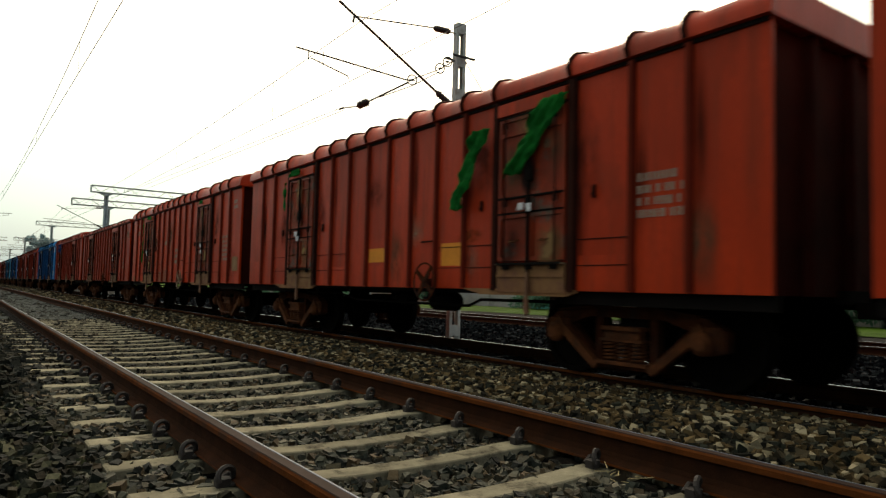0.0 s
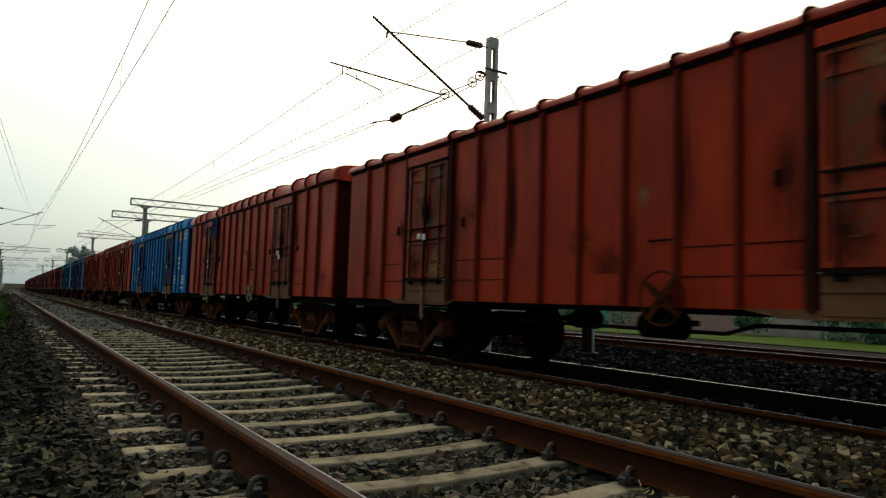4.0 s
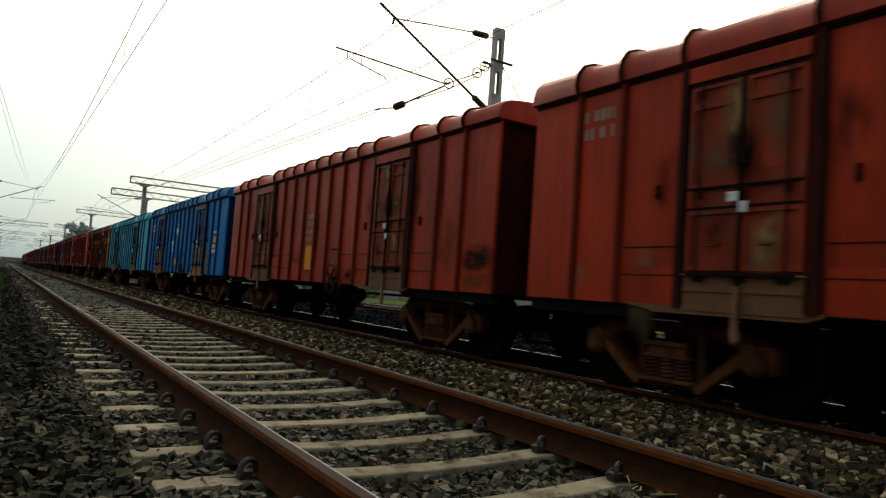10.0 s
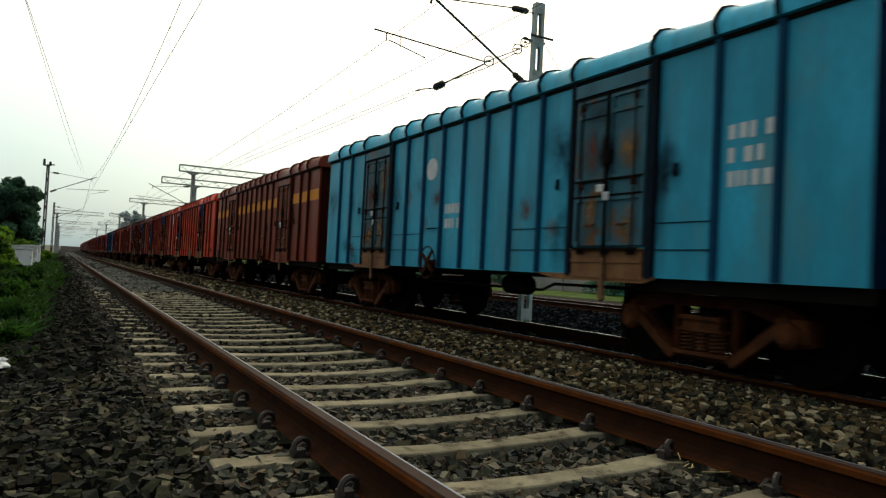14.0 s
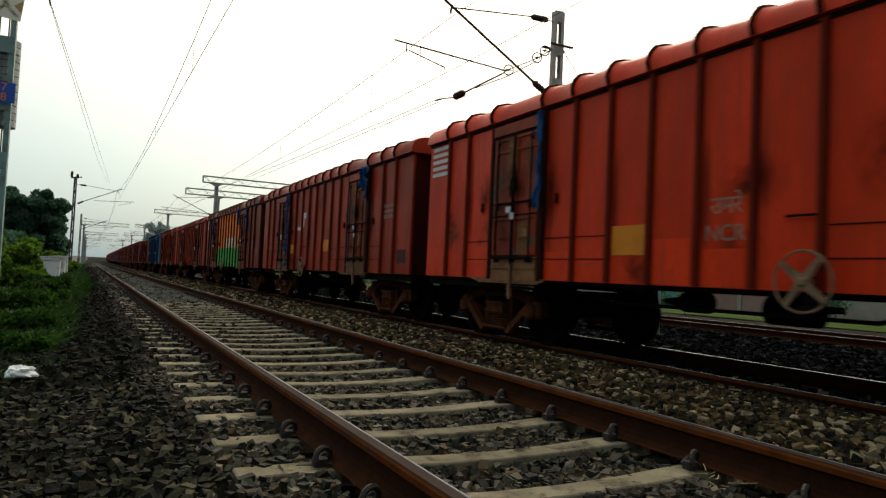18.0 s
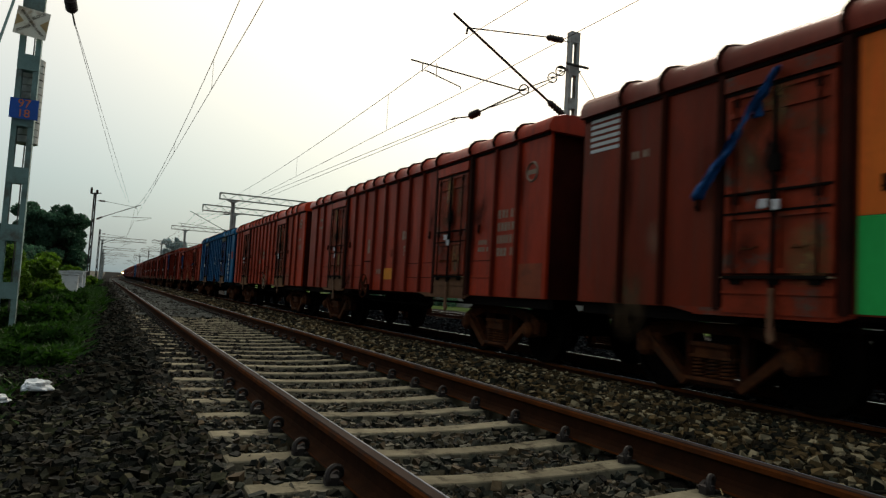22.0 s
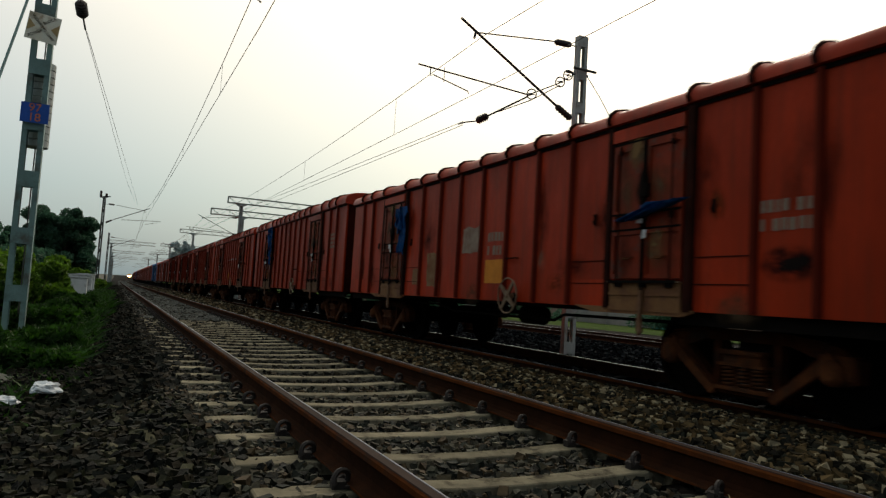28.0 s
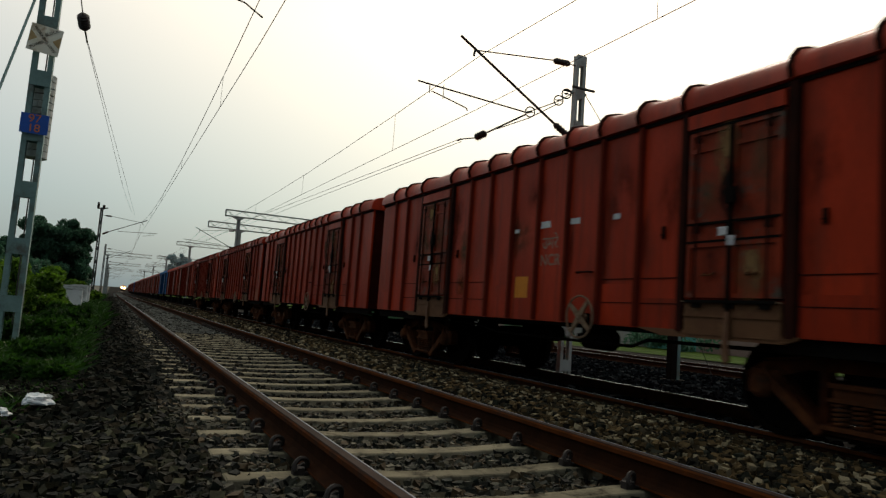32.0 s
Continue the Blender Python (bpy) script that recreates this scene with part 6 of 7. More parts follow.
rod(anchor, "link", [(-2.89, 13.3, 5.25), (-2.85, 13.6, 5.12)], 0.016)
wire("anchored_wire", "pair of thin anchored wires", [(-2.85, 13.6, 5.12), (-1.92, 40, 6.07), (-0.99, 66, 7.6)], 0.005)
wire("anchored_wire", "pair of thin anchored wires", [(-2.83, 13.6, 5.10), (-1.70, 40, 6.09), (-0.7, 66, 7.3)], 0.005)
wire("anchored_wire", "thin anchored wire running up past the verge", [(-3.05, 10.6, 5.95), (-3.9, 0.5, 8.2)], 0.010)

steady = thing("steady_arm", "dark steady arm pulling the near contact wire aside", "steady arm")
rod(steady, "arm", [(-3.42, 13.9, 6.9), (-1.5, 12.95, 6.5), (-0.35, 12.6, 6.16), (0.0, 12.6, 5.96)], 0.016)
# masts down the line on the near side, each with its bracket arm
for i, y in enumerate((68, 122, 176, 232, 290, 350)):
    m = mast(-3.45, y, 8.0, foot=-0.5, w0=0.30, w1=0.26, label="dark steel catenary mast down the line", mat="dark_steel", inner=0.12)
    if i == 0:
        rod(m, "crosshead", [(-0.35, 0, 7.9), (0.5, 0, 8.05)], 0.05)
        insulator(m, (-0.3, 0, 7.9), (-0.3, 0, 8.5), 0.12)
        insulator(m, (0.15, 0, 7.9), (0.15, 0, 8.3), 0.12)
    cantilever(-3.4, y, 1, 3.3, 5.95, 7.05)


def gantry(x, y, top, reach, arm):
    """A mast with a lattice boom reaching out over the far tracks."""
    g = thing("portal_mast", "steel mast carrying a long lattice boom over the tracks", "portal mast", "portal masts", at=(x, y, 0))
    place("column", Shape().box(-0.17, -0.07, -0.17, 0.17, -0.6, top).box(0.07, 0.17, -0.17, 0.17, -0.6, top).box(-0.07, 0.07, -0.02, 0.02, -0.6, top).mesh("column", M["galv"]), g)
    place("saddle", Shape().prism([(-0.75, top + 0.12), (0.75, top + 0.12), (0.2, top - 0.15), (-0.2, top - 0.15)][::-1], "y", -0.25, 0.25).mesh("saddle", M["galv"]), g)
    z0, z1 = top + 0.12, top + 0.72
    for yy in (-0.25, 0.25):
        for z in (z0, z1):
            rod(g, "boom_chord", [(-arm, yy, z), (reach, yy, z)], 0.045, "galv")
        n = int((reach + arm) / 0.8)
        zig = [(-arm + (reach + arm) * k / n, yy, z0 if k % 2 else z1) for k in range(n + 1)]
        rod(g, "boom_lacing", zig, 0.022, "galv")
    rod(g, "boom_end", [(-arm, -0.25, z0), (-arm, -0.25, z1), (-arm, 0.25, z1), (-arm, 0.25, z0), (-arm, -0.25, z0)], 0.04, "galv")
    return g


gantry(8.7, 69.5, 8.75, 16, 1.3)
gantry(9.6, 74, 7.9, 16, 3.2)
cantilever(8.7, 69.5, -1, 3.5, 5.85, 7.1)
for y in (125, 180, 236, 300):
    gantry(9.6, y, 9.2, 14, 2.2)
    cantilever(9.6, y, -1, 4.4, 5.7, 7.0)
# portals far down the near side
for y in (150, 205, 262):
    gantry(-3.2, y, 7.6, 8.0, 0.4)

# ---- verge, plants, cabinets ----
M["leaf_dark"] = material("leaf_dark", (0.055, 0.15, 0.085), (0.035, 0.10, 0.062), scale=1.5, rough=0.6, bump=0.0, random_value=0.45, per_island=True, leafy=0.45)
M["leaf_bright"] = material("leaf_bright", (0.11, 0.23, 0.016), (0.045, 0.115, 0.011), scale=1.5, rough=0.6, bump=0.0, random_value=0.4, per_island=True, leafy=0.45)
M["leaf_mid"] = material("leaf_mid_green", (0.028, 0.090, 0.008), (0.012, 0.044, 0.006), scale=1.5, rough=0.6, bump=0.0, random_value=0.45, per_island=True, leafy=0.45)
# pale and bluish: the haze of distance is put into the leaf colour
M["leaf_far"] = material("leaf_hazed", (0.30, 0.43, 0.45), (0.25, 0.36, 0.38), scale=1.5, rough=0.7, bump=0.0, random_value=0.3, per_island=True, leafy=0.45)
M["blade"] = material("grass_blades", (0.024, 0.082, 0.006), (0.009, 0.036, 0.004), scale=1.3, rough=0.6, bump=0.0, random_value=0.45, per_island=True, leafy=0.25)
M["bark"] = material("bark", (0.06, 0.045, 0.03), (0.04, 0.03, 0.02), scale=8, rough=0.9, bump=0.8)
M["cabinet"] = material("white_cabinet_paint", (0.78, 0.80, 0.79), (0.62, 0.66, 0.64), scale=2, rough=0.6, stain=(0.20, 0.19, 0.15), stain_scale=1.5)
M["plastic"] = material("white_plastic", (0.88, 0.90, 0.90), (0.66, 0.74, 0.78), scale=9, rough=0.35, bump=0.1)
M["slab"] = material("slab_concrete", (0.10, 0.105, 0.085), (0.06, 0.066, 0.052), scale=3, rough=0.95, bump=0.5)


def leaf_cloud(name, centres, per, size, mat, seed, flat=0.8):
    """Small folded leaves strewn through clumps. centres: (x, y, z, radius)."""
    rng = np.random.default_rng(seed)
    c = np.repeat(np.array(centres, float), per, axis=0)
    n = len(c)
    d = rng.normal(0, 1, (n, 3))
    d /= np.linalg.norm(d, axis=1)[:, None]
    r = c[:, 3] * rng.uniform(0.35, 1.05, n) ** 0.6
    p = c[:, :3] + d * r[:, None] * np.array([1, 1, flat])
    a = rng.normal(0, 1, (n, 3)) + d * 0.6
    a /= np.linalg.norm(a, axis=1)[:, None]
    b = np.cross(a, rng.normal(0, 1, (n, 3)))
    b /= np.linalg.norm(b, axis=1)[:, None]
    k = (size * rng.uniform(0.6, 1.4, n))[:, None]
    lift = np.cross(a, b) * k * 0.22
    v = np.stack([p - a * k, p + b * k * 0.45 + lift, p + a * k, p - b * k * 0.45 + lift], 1)
    f = np.arange(n * 4).reshape(n, 4)
    tri = np.stack([f[:, [0, 1, 2]], f[:, [0, 2, 3]]], 1).reshape(-1)
    me = bpy.data.meshes.new(name)
    me.vertices.add(n * 4)
    me.vertices.foreach_set("co", v.reshape(-1))
    me.loops.add(n * 6)
    me.loops.foreach_set("vertex_index", tri.astype(np.int32))
    me.polygons.add(n * 2)
    me.polygons.foreach_set("loop_start", np.arange(0, n * 6, 3, dtype=np.int32))
    me.materials.append(mat)
    me.update(calc_edges=True)
    return me


def tree(x, y, height, spread, seed, mat, label, per=260, size=0.26, trunk=0.22, lean=0.0, sparse=1.0, foot=-0.55, low=0.05):
    rng = random.Random(seed)
    t = thing("tree", label, "tree", at=(x, y, foot))
    s = Shape()
    fork = height * 0.32
    s.tube((0, 0, -0.2), (lean * 0.3, 0, fork), trunk, trunk * 0.7, 10)
    tips = []
    for k in range(int(90 * sparse) + 3):
        a, e = rng.uniform(0, 2 * math.pi), rng.uniform(low, 1.0)
        up = fork + (height - fork) * e * 0.86
        out = spread * 0.5 * rng.uniform(0.35, 0.95) * math.sqrt(max(0.1, 1 - (e - 0.35) ** 2))
        mid = Vector((lean * 0.3 + math.cos(a) * out * 0.45, math.sin(a) * out * 0.45, fork + (up - fork) * 0.55))
        end = Vector((lean + math.cos(a) * out, math.sin(a) * out, up))
        s.tube((lean * 0.3, 0, fork * rng.uniform(0.8, 1.0)), mid, trunk * 0.45, trunk * 0.28, 7)
        s.tube(mid, end, trunk * 0.28, trunk * 0.08, 6)
        tips.append((*end, spread * rng.uniform(0.05, 0.12)))
        tips.append((*(mid.lerp(end, 0.6) + Vector((rng.uniform(-0.4, 0.4), rng.uniform(-0.4, 0.4), 0.3))), spread * rng.uniform(0.05, 0.11)))
    place("trunk", s.mesh("trunk", M["bark"]), t)
    place("crown", leaf_cloud("crown", tips, per, size, mat, seed), t)
    return t


def bush(x, y, z, w, h, seed, mat, label, per=500, size=0.075):
    rng = random.Random(seed)
    cs = [(rng.uniform(-w / 2, w / 2), rng.uniform(-w / 2, w / 2), h * rng.uniform(0.25, 0.85), w * rng.uniform(0.16, 0.3)) for _ in range(9)]
    b = thing("bush", label, "bush", at=(x, y, z))
    s = Shape()
    for c in cs[:6]:
        s.tube((c[0] * 0.2, c[1] * 0.2, -0.1), c[:3], 0.022, 0.008, 5)
    place("stems", s.mesh("stems", M["bark"]), b)
    place("foliage", leaf_cloud("foliage", cs, per, size, mat, seed), b)
    return b


def grass_tufts(name, label, areas, seed, mat):
    rng = np.random.default_rng(seed)
    out = []
    for x0, x1, y0, y1, n, lo, hi in areas:
        cx, cy = rng.uniform(x0, x1, n // 12), rng.uniform(y0, y1, n // 12)
        bare = np.array([noise.noise((a * 0.9, b * 0.55, 3.0)) for a, b in zip(cx, cy)]) < (-0.12 if hi > 0.2 else -0.9)
        cx, cy = cx[~bare], cy[~bare]
        tall = np.array([1.0 + 0.8 * noise.noise((a * 1.3, b * 0.8, 7.0)) for a, b in zip(cx, cy)])
        px = np.repeat(cx, 12) + rng.normal(0, 0.09, len(cx) * 12)
        py = np.repeat(cy, 12) + rng.normal(0, 0.09, len(cx) * 12)
        out.append(np.stack([px, py, np.array([ground_z(a) for a in px]) - 0.05, rng.uniform(lo, hi, len(px)) * np.repeat(tall, 12)], 1))
    c = np.concatenate(out)
    n = len(c)
    a = rng.uniform(0, 2 * np.pi, n)
    side = np.stack([np.cos(a), np.sin(a), np.zeros(n)], 1)
    lean = np.stack([rng.normal(0, 0.45, n), rng.normal(0, 0.45, n), np.ones(n)], 1)
    h = c[:, 3:4]
    p = c[:, :3]
    wd = 0.012 + 0.02 * h
    v = np.stack([p - side * wd, p + side * wd, p + lean * h * 0.6 + side * wd * 0.7, p + lean * h * np.array([1.5, 1.5, 1.0])], 1)
    f = np.arange(n * 4).reshape(n, 4)
    tri = np.stack([f[:, [0, 1, 2]], f[:, [0, 2, 3]]], 1).reshape(-1)
    me = bpy.data.meshes.new(name)
    me.vertices.add(n * 4)
    me.vertices.foreach_set("co", v.reshape(-1))
    me.loops.add(n * 6)
    me.loops.foreach_set("vertex_index", tri.astype(np.int32))
    me.polygons.add(n * 2)
    me.polygons.foreach_set("loop_start", np.arange(0, n * 6, 3, dtype=np.int32))
    me.materials.append(mat)
    me.update(calc_edges=True)
    return tagged(new(name, me), label, "grass", kind="stuff")


grass_tufts("verge_grass", "dark green grass and weeds on the verge", [
    (-5.5, -2.35, 9.5, 22.0, 64000, 0.08, 0.26), (-5.5, -2.15, 22.0, 60.0, 60000, 0.10, 0.30), (-3.4, -2.15, 7.5, 14.0, 5000, 0.04, 0.14), (-9, -2.8, 60, 130, 16000, 0.25, 0.6),
    (-3.3, -2.45, 5.0, 14.0, 1600, 0.04, 0.13), (-7.0, -3.15, 3.0, 10.0, 12000, 0.06, 0.20), (-3.5, -2.75, 2.5, 9.5, 5000, 0.03, 0.11), (-8.0, -3.3, -12.0, 4.0, 22000, 0.06, 0.22)], 5, M["blade"])
# bright weeds round the mast, thinning towards the cabinets
for i, (x, y, w, h, mat, label) in enumerate((
        (-4.5, 23.5, 1.6, 2.0, "leaf_bright", "bright green leafy bush beside the mast"),
        (-5.4, 26.0, 2.2, 2.3, "leaf_bright", "tall bright green bush on the verge"),
        (-4.35, 30.5, 1.3, 1.25, "leaf_bright", "bright green bush in front of the cabinets"),
        (-5.3, 33.0, 2.2, 1.9, "leaf_bright", "bright green bush beside the cabinets"),
        (-5.9, 19.5, 2.4, 1.6, "leaf_bright", "bright green leafy bush on the verge"),
        (-4.5, 18.0, 1.4, 0.9, "leaf_mid", "low dark weeds on the verge"),
        (-3.9, 26.0, 1.1, 0.75, "leaf_bright", "low bright weeds on the verge"),
        (-6.6, 40.0, 3.2, 2.4, "leaf_dark", "dark green thicket by the cabinets"),
        (-6.6, 50.0, 3.2, 2.6, "leaf_dark", "dark green thicket behind the cabinets"),
        (-3.6, 62.0, 1.4, 1.0, "leaf_bright", "pale green weeds beyond the cabinets"),
        (-4.3, 66.0, 2.2, 1.6, "leaf_bright", "pale green bush beyond the cabinets"),
        (-3.2, 14.8, 1.0, 0.45, "leaf_mid", "low leafy weeds at the ballast edge"),
        (-3.0, 11.2, 0.9, 0.36, "leaf_mid", "low dark weeds at the ballast edge"),
        (-2.9, 19.0, 1.0, 0.5, "leaf_mid", "leafy weeds at the ballast edge"),
        (-3.0, 24.0, 1.1, 0.6, "leaf_mid", "dark leafy weeds at the ballast edge"),
        (-2.75, 9.2, 0.6, 0.22, "leaf_mid", "small dark weeds on the ballast edge"),
        (-7.5, 16.5, 2.4, 1.6, "leaf_dark", "dark bush at the edge of the verge"))):
    bush(x, y, -0.45, w, h, 11 + i, M[mat], label, 800, 0.075 + 0.0012 * y)
tree(-7.3, 80, 8.7, 7.4, 21, M["leaf_dark"], "broad dark green tree on the verge", 520, 0.17, 0.25, low=-0.25)
tree(-7.4, 92, 5.0, 6.0, 27, M["leaf_dark"], "low dark green tree behind the broad one", 380, 0.20, 0.2, low=-0.3)
tree(-10.8, 84, 6.3, 6.0, 22, M["leaf_dark"], "dark green tree behind the cabinets", 300, 0.22, 0.2, low=-0.2)
tree(-13.0, 66, 5.5, 6.0, 23, M["leaf_dark"], "dark spreading tree beyond the verge", 260, 0.24, 0.2)
tree(-8.5, 104, 6.5, 6.0, 24, M["leaf_dark"], "dark tree far along the verge", 220, 0.28, 0.2)
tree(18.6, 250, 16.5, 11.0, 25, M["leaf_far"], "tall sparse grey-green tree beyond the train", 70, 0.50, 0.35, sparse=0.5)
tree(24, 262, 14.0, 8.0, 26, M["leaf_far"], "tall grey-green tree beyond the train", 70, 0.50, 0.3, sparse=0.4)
far = []
rngw = random.Random(8)
for k in range(70):
    far.append((rngw.uniform(-160, -9), rngw.uniform(150, 420), rngw.uniform(0.5, 5.0), rngw.uniform(2.0, 4.5)))
for k in range(60):
    far.append((rngw.uniform(60, 260), rngw.uniform(60, 420), rngw.uniform(0.2, 4.5), rngw.uniform(2.0, 4.5)))
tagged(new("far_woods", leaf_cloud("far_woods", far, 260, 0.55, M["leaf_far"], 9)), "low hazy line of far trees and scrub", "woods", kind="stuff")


def cabinet(x, y, w, d, h):
    c = thing("equipment_cabinet", "white trackside equipment cabinet among the bushes", "cabinet", "trackside cabinets", at=(x, y, -0.5))
    place("plinth", Shape().box(-w / 2 - 0.04, w / 2 + 0.04, -d / 2 - 0.04, d / 2 + 0.04, -0.1, 0.14).mesh("plinth", M["slab"]), c)
    place("body", Shape().box(-w / 2, w / 2, -d / 2, d / 2, 0.14, h, 0.02).mesh("body", M["cabinet"]), c)
    place("lid", Shape().prism([(-w / 2 - 0.06, h), (w / 2 + 0.06, h), (w / 2 + 0.06, h + 0.04), (0, h + 0.09), (-w / 2 - 0.06, h + 0.04)], "y", -d / 2 - 0.06, d / 2 + 0.06).mesh("lid", M["cabinet"]), c)
    for s in (-1, 1):
        door = place("door", Shape().box(-w / 4 + 0.01, w / 4 - 0.01, -0.015, 0, 0.2, h - 0.06).mesh("door", M["cabinet"]), c, (s * w / 4, -d / 2, 0))
        place("handle", Shape().box(-0.01, 0.01, -0.04, -0.015, h * 0.5, h * 0.5 + 0.12).mesh("handle", M["dark_steel"]), door, (-s * w / 8, 0, 0))


cabinet(-4.14, 40.5, 1.70, 0.8, 1.16)
cabinet(-4.02, 50.5, 1.35, 0.8, 1.32)
cabinet(-3.95, 57.5, 1.2, 0.8, 1.40)
tagged(place("concrete_slab", Shape().prism([(-4.3, 7.4), (-2.95, 7.5), (-2.85, 8.3), (-3.2, 8.9), (-4.3, 9.0)], "z", -0.44, -0.345).mesh("concrete_slab", M["slab"])),
       "broken weathered concrete slab lying on the verge", "slab")
def lumpy_bag(seed, r):
    """A scrunched plastic bag: a creased, flattened bundle with a loose tail."""
    v, f = [], []
    n, m = 26, 15
    for j in range(m + 1):
        t = math.pi * j / m
        for i in range(n):
            a = 2 * math.pi * i / n
            d = Vector((math.sin(t) * math.cos(a), math.sin(t) * math.sin(a), math.cos(t)))
            k = r * (1.0 + 0.55 * noise.noise(d * 2.1 + Vector((seed, 0, 0))) + 0.28 * abs(noise.noise(d * 6.0 + Vector((0, seed, 0)))))
            v.append((d.x * k * 1.45, d.y * k, max(-0.35 * r, d.z * k * 0.72)))
    for j in range(m):
        f += [(j * n + i, (j + 1) * n + i, (j + 1) * n + (i + 1) % n, j * n + (i + 1) % n) for i in range(n)]
    return mesh_of("plastic_bag", v, f, M["plastic"])


tagged(place("plastic_bag", lumpy_bag(2.0, 0.075), None, (-2.46, 6.85, -0.27)), "crumpled white plastic bag on the ballast", "litter")
tagged(place("plastic_bag", lumpy_bag(5.0, 0.055), None, (-2.70, 6.45, -0.31)), "small torn white plastic bag", "litter")
# dry straw by the near rail
straw = Shape()
rngs = random.Random(4)
for k in range(11):
    a, b = rngs.uniform(0, 6.3), rngs.uniform(0.03, 0.08)
    p = Vector((0.66 + rngs.gauss(0, 0.05), 2.22 + rngs.gauss(0, 0.05), -0.17 + rngs.uniform(-0.02, 0.03)))
    straw.tube(p, p + Vector((math.cos(a) * b, math.sin(a) * b, rngs.uniform(-0.01, 0.03))), 0.0025, sides=4)
M["straw"] = material("dry_straw", (0.42, 0.32, 0.15), rough=0.8, bump=0.0)
tagged(place("dry_straw", straw.mesh("dry_straw", M["straw"])), "wisp of dry straw beside the rail", "straw", kind="stuff")

# ---- beyond the train ----
M["wall_pink"] = material("wall_pinkish", (0.30, 0.205, 0.175), (0.24, 0.16, 0.135), scale=0.8, rough=0.9)
M["wall_white"] = material("wall_whitewash", (0.32, 0.31, 0.29), (0.23, 0.22, 0.205), scale=0.8, rough=0.9, stain=(0.3, 0.28, 0.24))
M["roof_teal"] = material("roof_teal", (0.06, 0.34, 0.30), (0.05, 0.26, 0.24), scale=1, rough=0.5)
M["roof_red"] = material("roof_tiles", (0.22, 0.08, 0.05), (0.16, 0.06, 0.04), scale=1, rough=0.8)
M["pane"] = material("dark_window", (0.02, 0.03, 0.035), rough=0.15, bump=0.0)


def house(x, y, w, d, h, wall, roof, label):
    b = thing("house", label, "house", "houses beyond the field", at=(x, y, -0.62))
    place("wall", Shape().box(-w / 2, w / 2, -d / 2, d / 2, 0, h).mesh("wall", M[wall]), b)
    place("roof", Shape().prism([(-w / 2 - 0.3, h), (w / 2 + 0.3, h), (w / 2 + 0.3, h + 0.12), (0, h + 0.9), (-w / 2 - 0.3, h + 0.12)], "y", -d / 2 - 0.3, d / 2 + 0.3).mesh("roof", M[roof]), b)
    for k in range(3):
        yy = -d / 2 + d * (k + 0.5) / 3
        win = place("window", Shape().box(-0.05, 0.02, -0.55, 0.55, 0.9, 1.9).mesh("window_frame", M["wall_white"]), b, (-w / 2, yy, 0))
        place("pane", Shape().box(-0.065, -0.05, -0.45, 0.45, 1.0, 1.8).mesh("pane", M["pane"]), win)


house(62, 52, 9, 14, 3.2, "wall_pink", "roof_teal", "low pinkish house with a teal roof")
house(70, 30, 8, 12, 3.0, "wall_white", "roof_red", "low whitewashed house beyond the field")
house(58, 78, 8, 16, 3.2, "wall_white", "roof_teal", "whitewashed house with a teal roof")
house(64, 12, 8, 11, 3.0, "wall_pink", "roof_red", "low pinkish house beyond the field")
house(60, 110, 9, 18, 3.4, "wall_white", "roof_red", "long whitewashed house far beyond the field")
boundary = thing("boundary_wall", "low pinkish and whitewashed boundary wall along the field", "wall", at=(34, 0, -0.65))
for k in range(22):
    tone = "roof_teal" if k == 6 else ("wall_pink", "wall_white", "wall_pink", "wall_pink", "wall_white")[k * 7 % 5]
    place("wall_panel", cached(("bw_panel", tone), lambda: Shape().box(-0.08, 0.08, 0.06, 4.94, 0, 1.15).box(-0.11, 0.11, 0.06, 4.94, 1.15, 1.22).mesh("wall_panel", M[tone])), boundary, (0, 4 + k * 5, 0))
    place("pier", cached("bw_pier", lambda: Shape().box(-0.14, 0.14, -0.14, 0.14, 0, 1.3).mesh("pier", M["wall_white"])), boundary, (0, 4 + k * 5, 0))
hedge = []
for k in range(130):
    y = rngw.uniform(2, 110)
    if not (24 < y < 30.5 or 40 < y < 47 or 60 < y < 66 or 11 < y < 13):
        hedge.append((rngw.uniform(31.5, 33.2), y, rngw.uniform(-0.5, 0.7), rngw.uniform(0.4, 0.9)))
tagged(new("hedge", leaf_cloud("hedge", hedge, 220, 0.13, M["leaf_dark"], 19)), "dark green hedge along the boundary wall", "hedge", kind="stuff")
post = thing("trackside_post", "stout green-grey steel post beside the far track", "post", at=(11.3, 13.4, ground_z(11.3)))
place("shaft", Shape().box(-0.16, 0.03, -0.10, 0.10, -0.1, 2.3, 0.01).mesh("shaft", M["iron"]), post, label="dark shaft")
place("channel", Shape().box(0.034, 0.14, -0.10, 0.10, -0.1, 2.3, 0.01).mesh("channel", M["mast_grey"]), post, label="green-grey painted channel")
place("footing", Shape().box(-0.24, 0.24, -0.24, 0.24, -0.3, 0.05, 0.03).mesh("footing", M["concrete_dark"]), post, label="dark concrete footing")

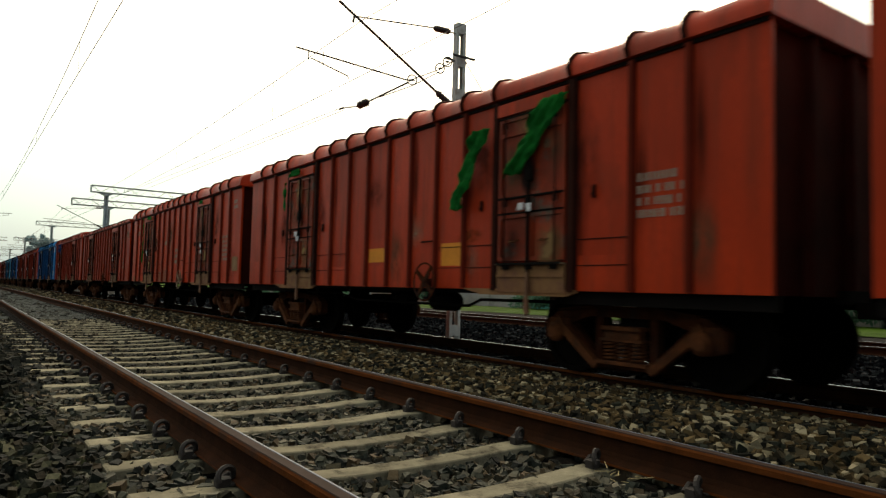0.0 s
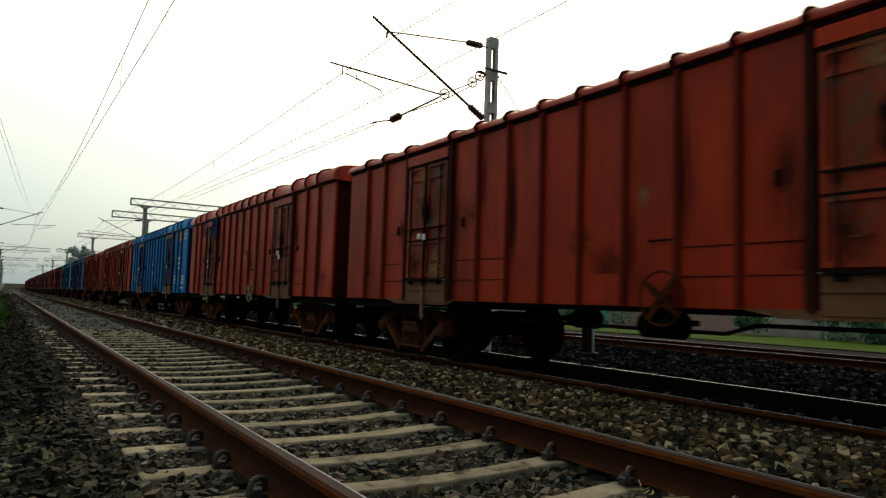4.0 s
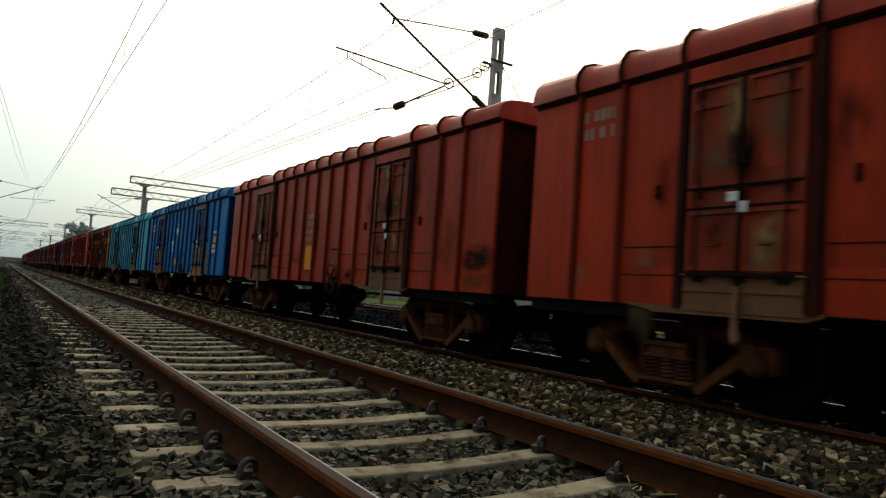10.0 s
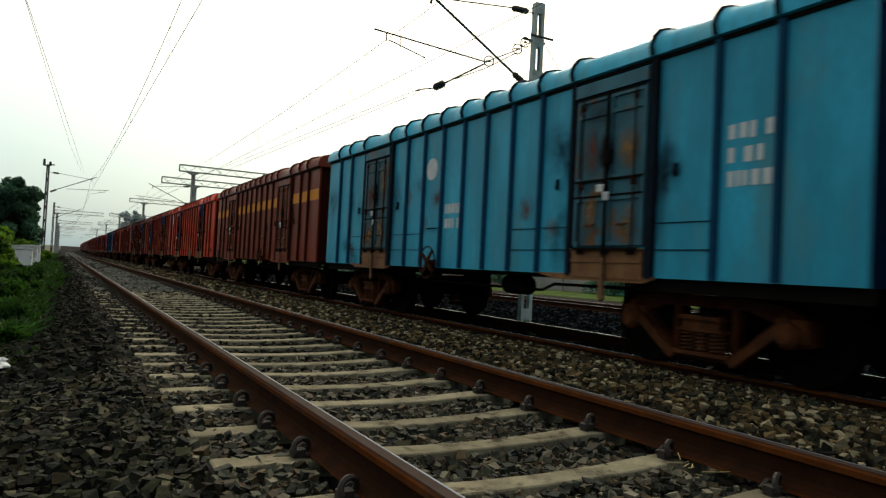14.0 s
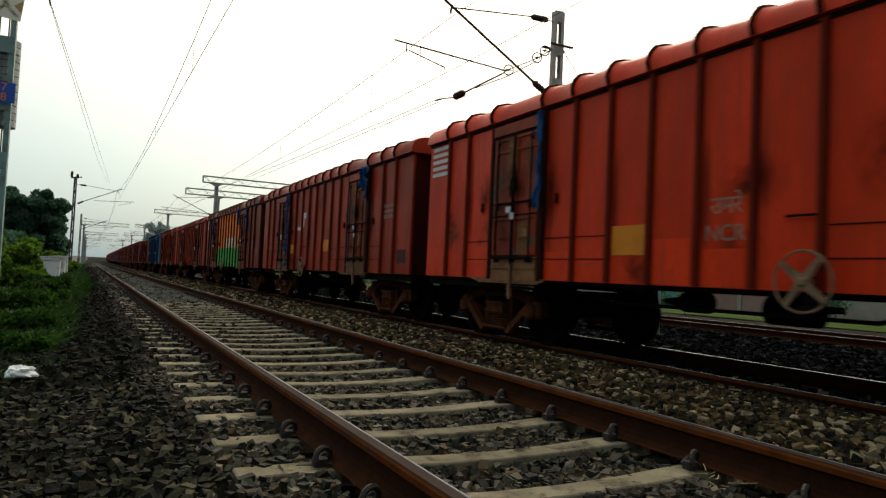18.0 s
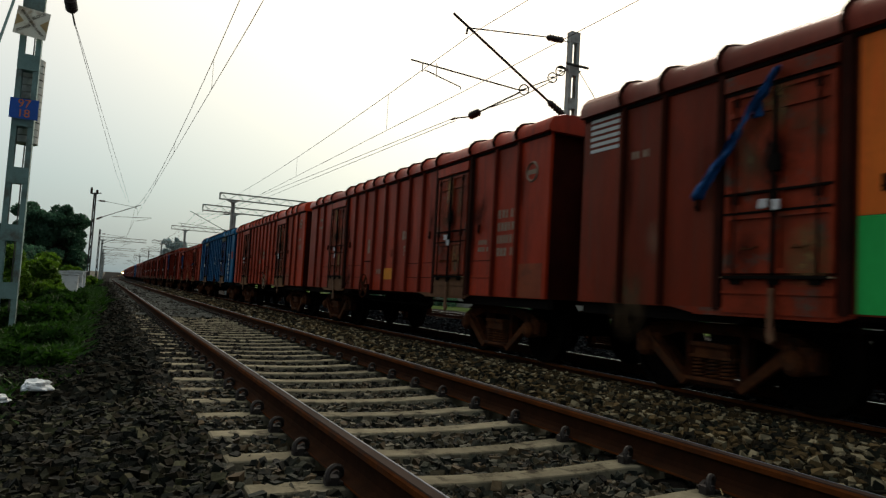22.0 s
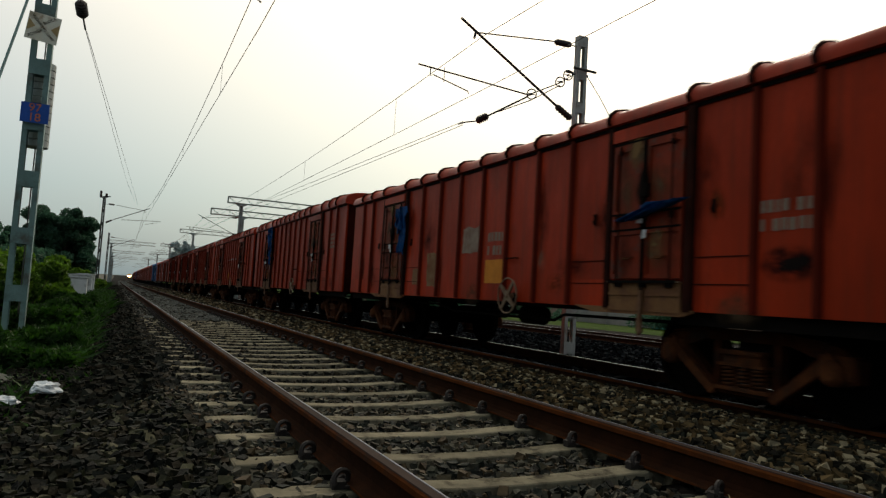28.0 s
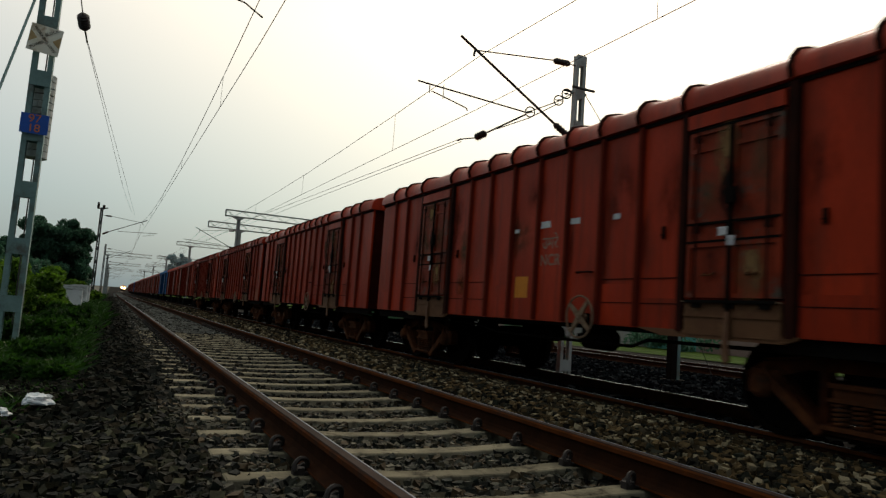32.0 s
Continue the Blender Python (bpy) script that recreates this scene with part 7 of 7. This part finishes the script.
# ---- train coming up far down the near track ----
M["loco"] = material("loco_paint", (0.30, 0.26, 0.24), (0.24, 0.20, 0.18), scale=1, rough=0.5)
M["headlight"] = material("headlight", (1.0, 0.8, 0.5), rough=0.3, bump=0.0, emit=(1.0, 0.50, 0.14, 70.0))
locomotive = thing("locomotive", "locomotive with bright headlights coming up far away", "locomotive")
place("body", Shape().prism([(-1.5, 1.0), (1.5, 1.0), (1.5, 3.2), (1.1, 3.9), (-1.1, 3.9), (-1.5, 3.2)], "y", 0.6, 19).mesh("body", M["loco"]), locomotive)
place("nose", Shape().prism([(-1.45, 1.0), (1.45, 1.0), (1.4, 2.4), (-1.4, 2.4)], "y", 0.0, 0.6).mesh("nose", M["loco"]), locomotive)
place("windscreen", Shape().box(-1.2, 1.2, 0.55, 0.59, 2.5, 3.2).mesh("windscreen", M["pane"]), locomotive)
for x in (-0.72, 0.72):
    place("headlight", Shape().lathe((x, -0.02, 2.1), (0, 1, 0), [(-0.05, 0.6), (0, 0.7), (0.05, 0.7)], 14).mesh("headlight", M["headlight"]), locomotive)
place("underframe", Shape().box(-1.3, 1.3, 0.3, 19, 0.0, 1.0).mesh("underframe", M["iron"]), locomotive)


def motions():
    for n, w, length in WAGONS:
        extra = sum(v for k, v in LONGER.items() if k < n)
        rows = []
        for t, s in RUN:
            y = LEAD + n * PITCH + extra + length / 2 - s
            rows.append((t, pose(TRACK2 + bend(y), y, RAIL2 + rise(y), 0, 0, bend_yaw(y))))
        walk(w, rows)
    # the train that comes up on the near track
    rows = []
    for k in range(33):
        y = 1190 - 20 * k
        rows.append((float(k), pose(bend(y), y, rise(y), 0, 0, bend_yaw(y))))
    walk(locomotive, rows)
    # wheels turn while their wagon is near
    for n, ws, s in SPINNERS:
        near = [k for k in range(0, 961, 2) if -14 < LEAD + n * PITCH + 6.4 - run_at(k / 30) < 34]
        if not near:
            continue
        turn = lambda k: pose(0, s, 0.5, math.degrees(run_at(k / 30) / 0.5))
        rows = [(k / 30, turn(k)) for k in near]
        if near[0] > 0:
            rows.insert(0, (0.0, turn(near[0])))
        if near[-1] < 960:
            rows.append((32.0, turn(near[-1])))
        walk(ws, rows)


motions()
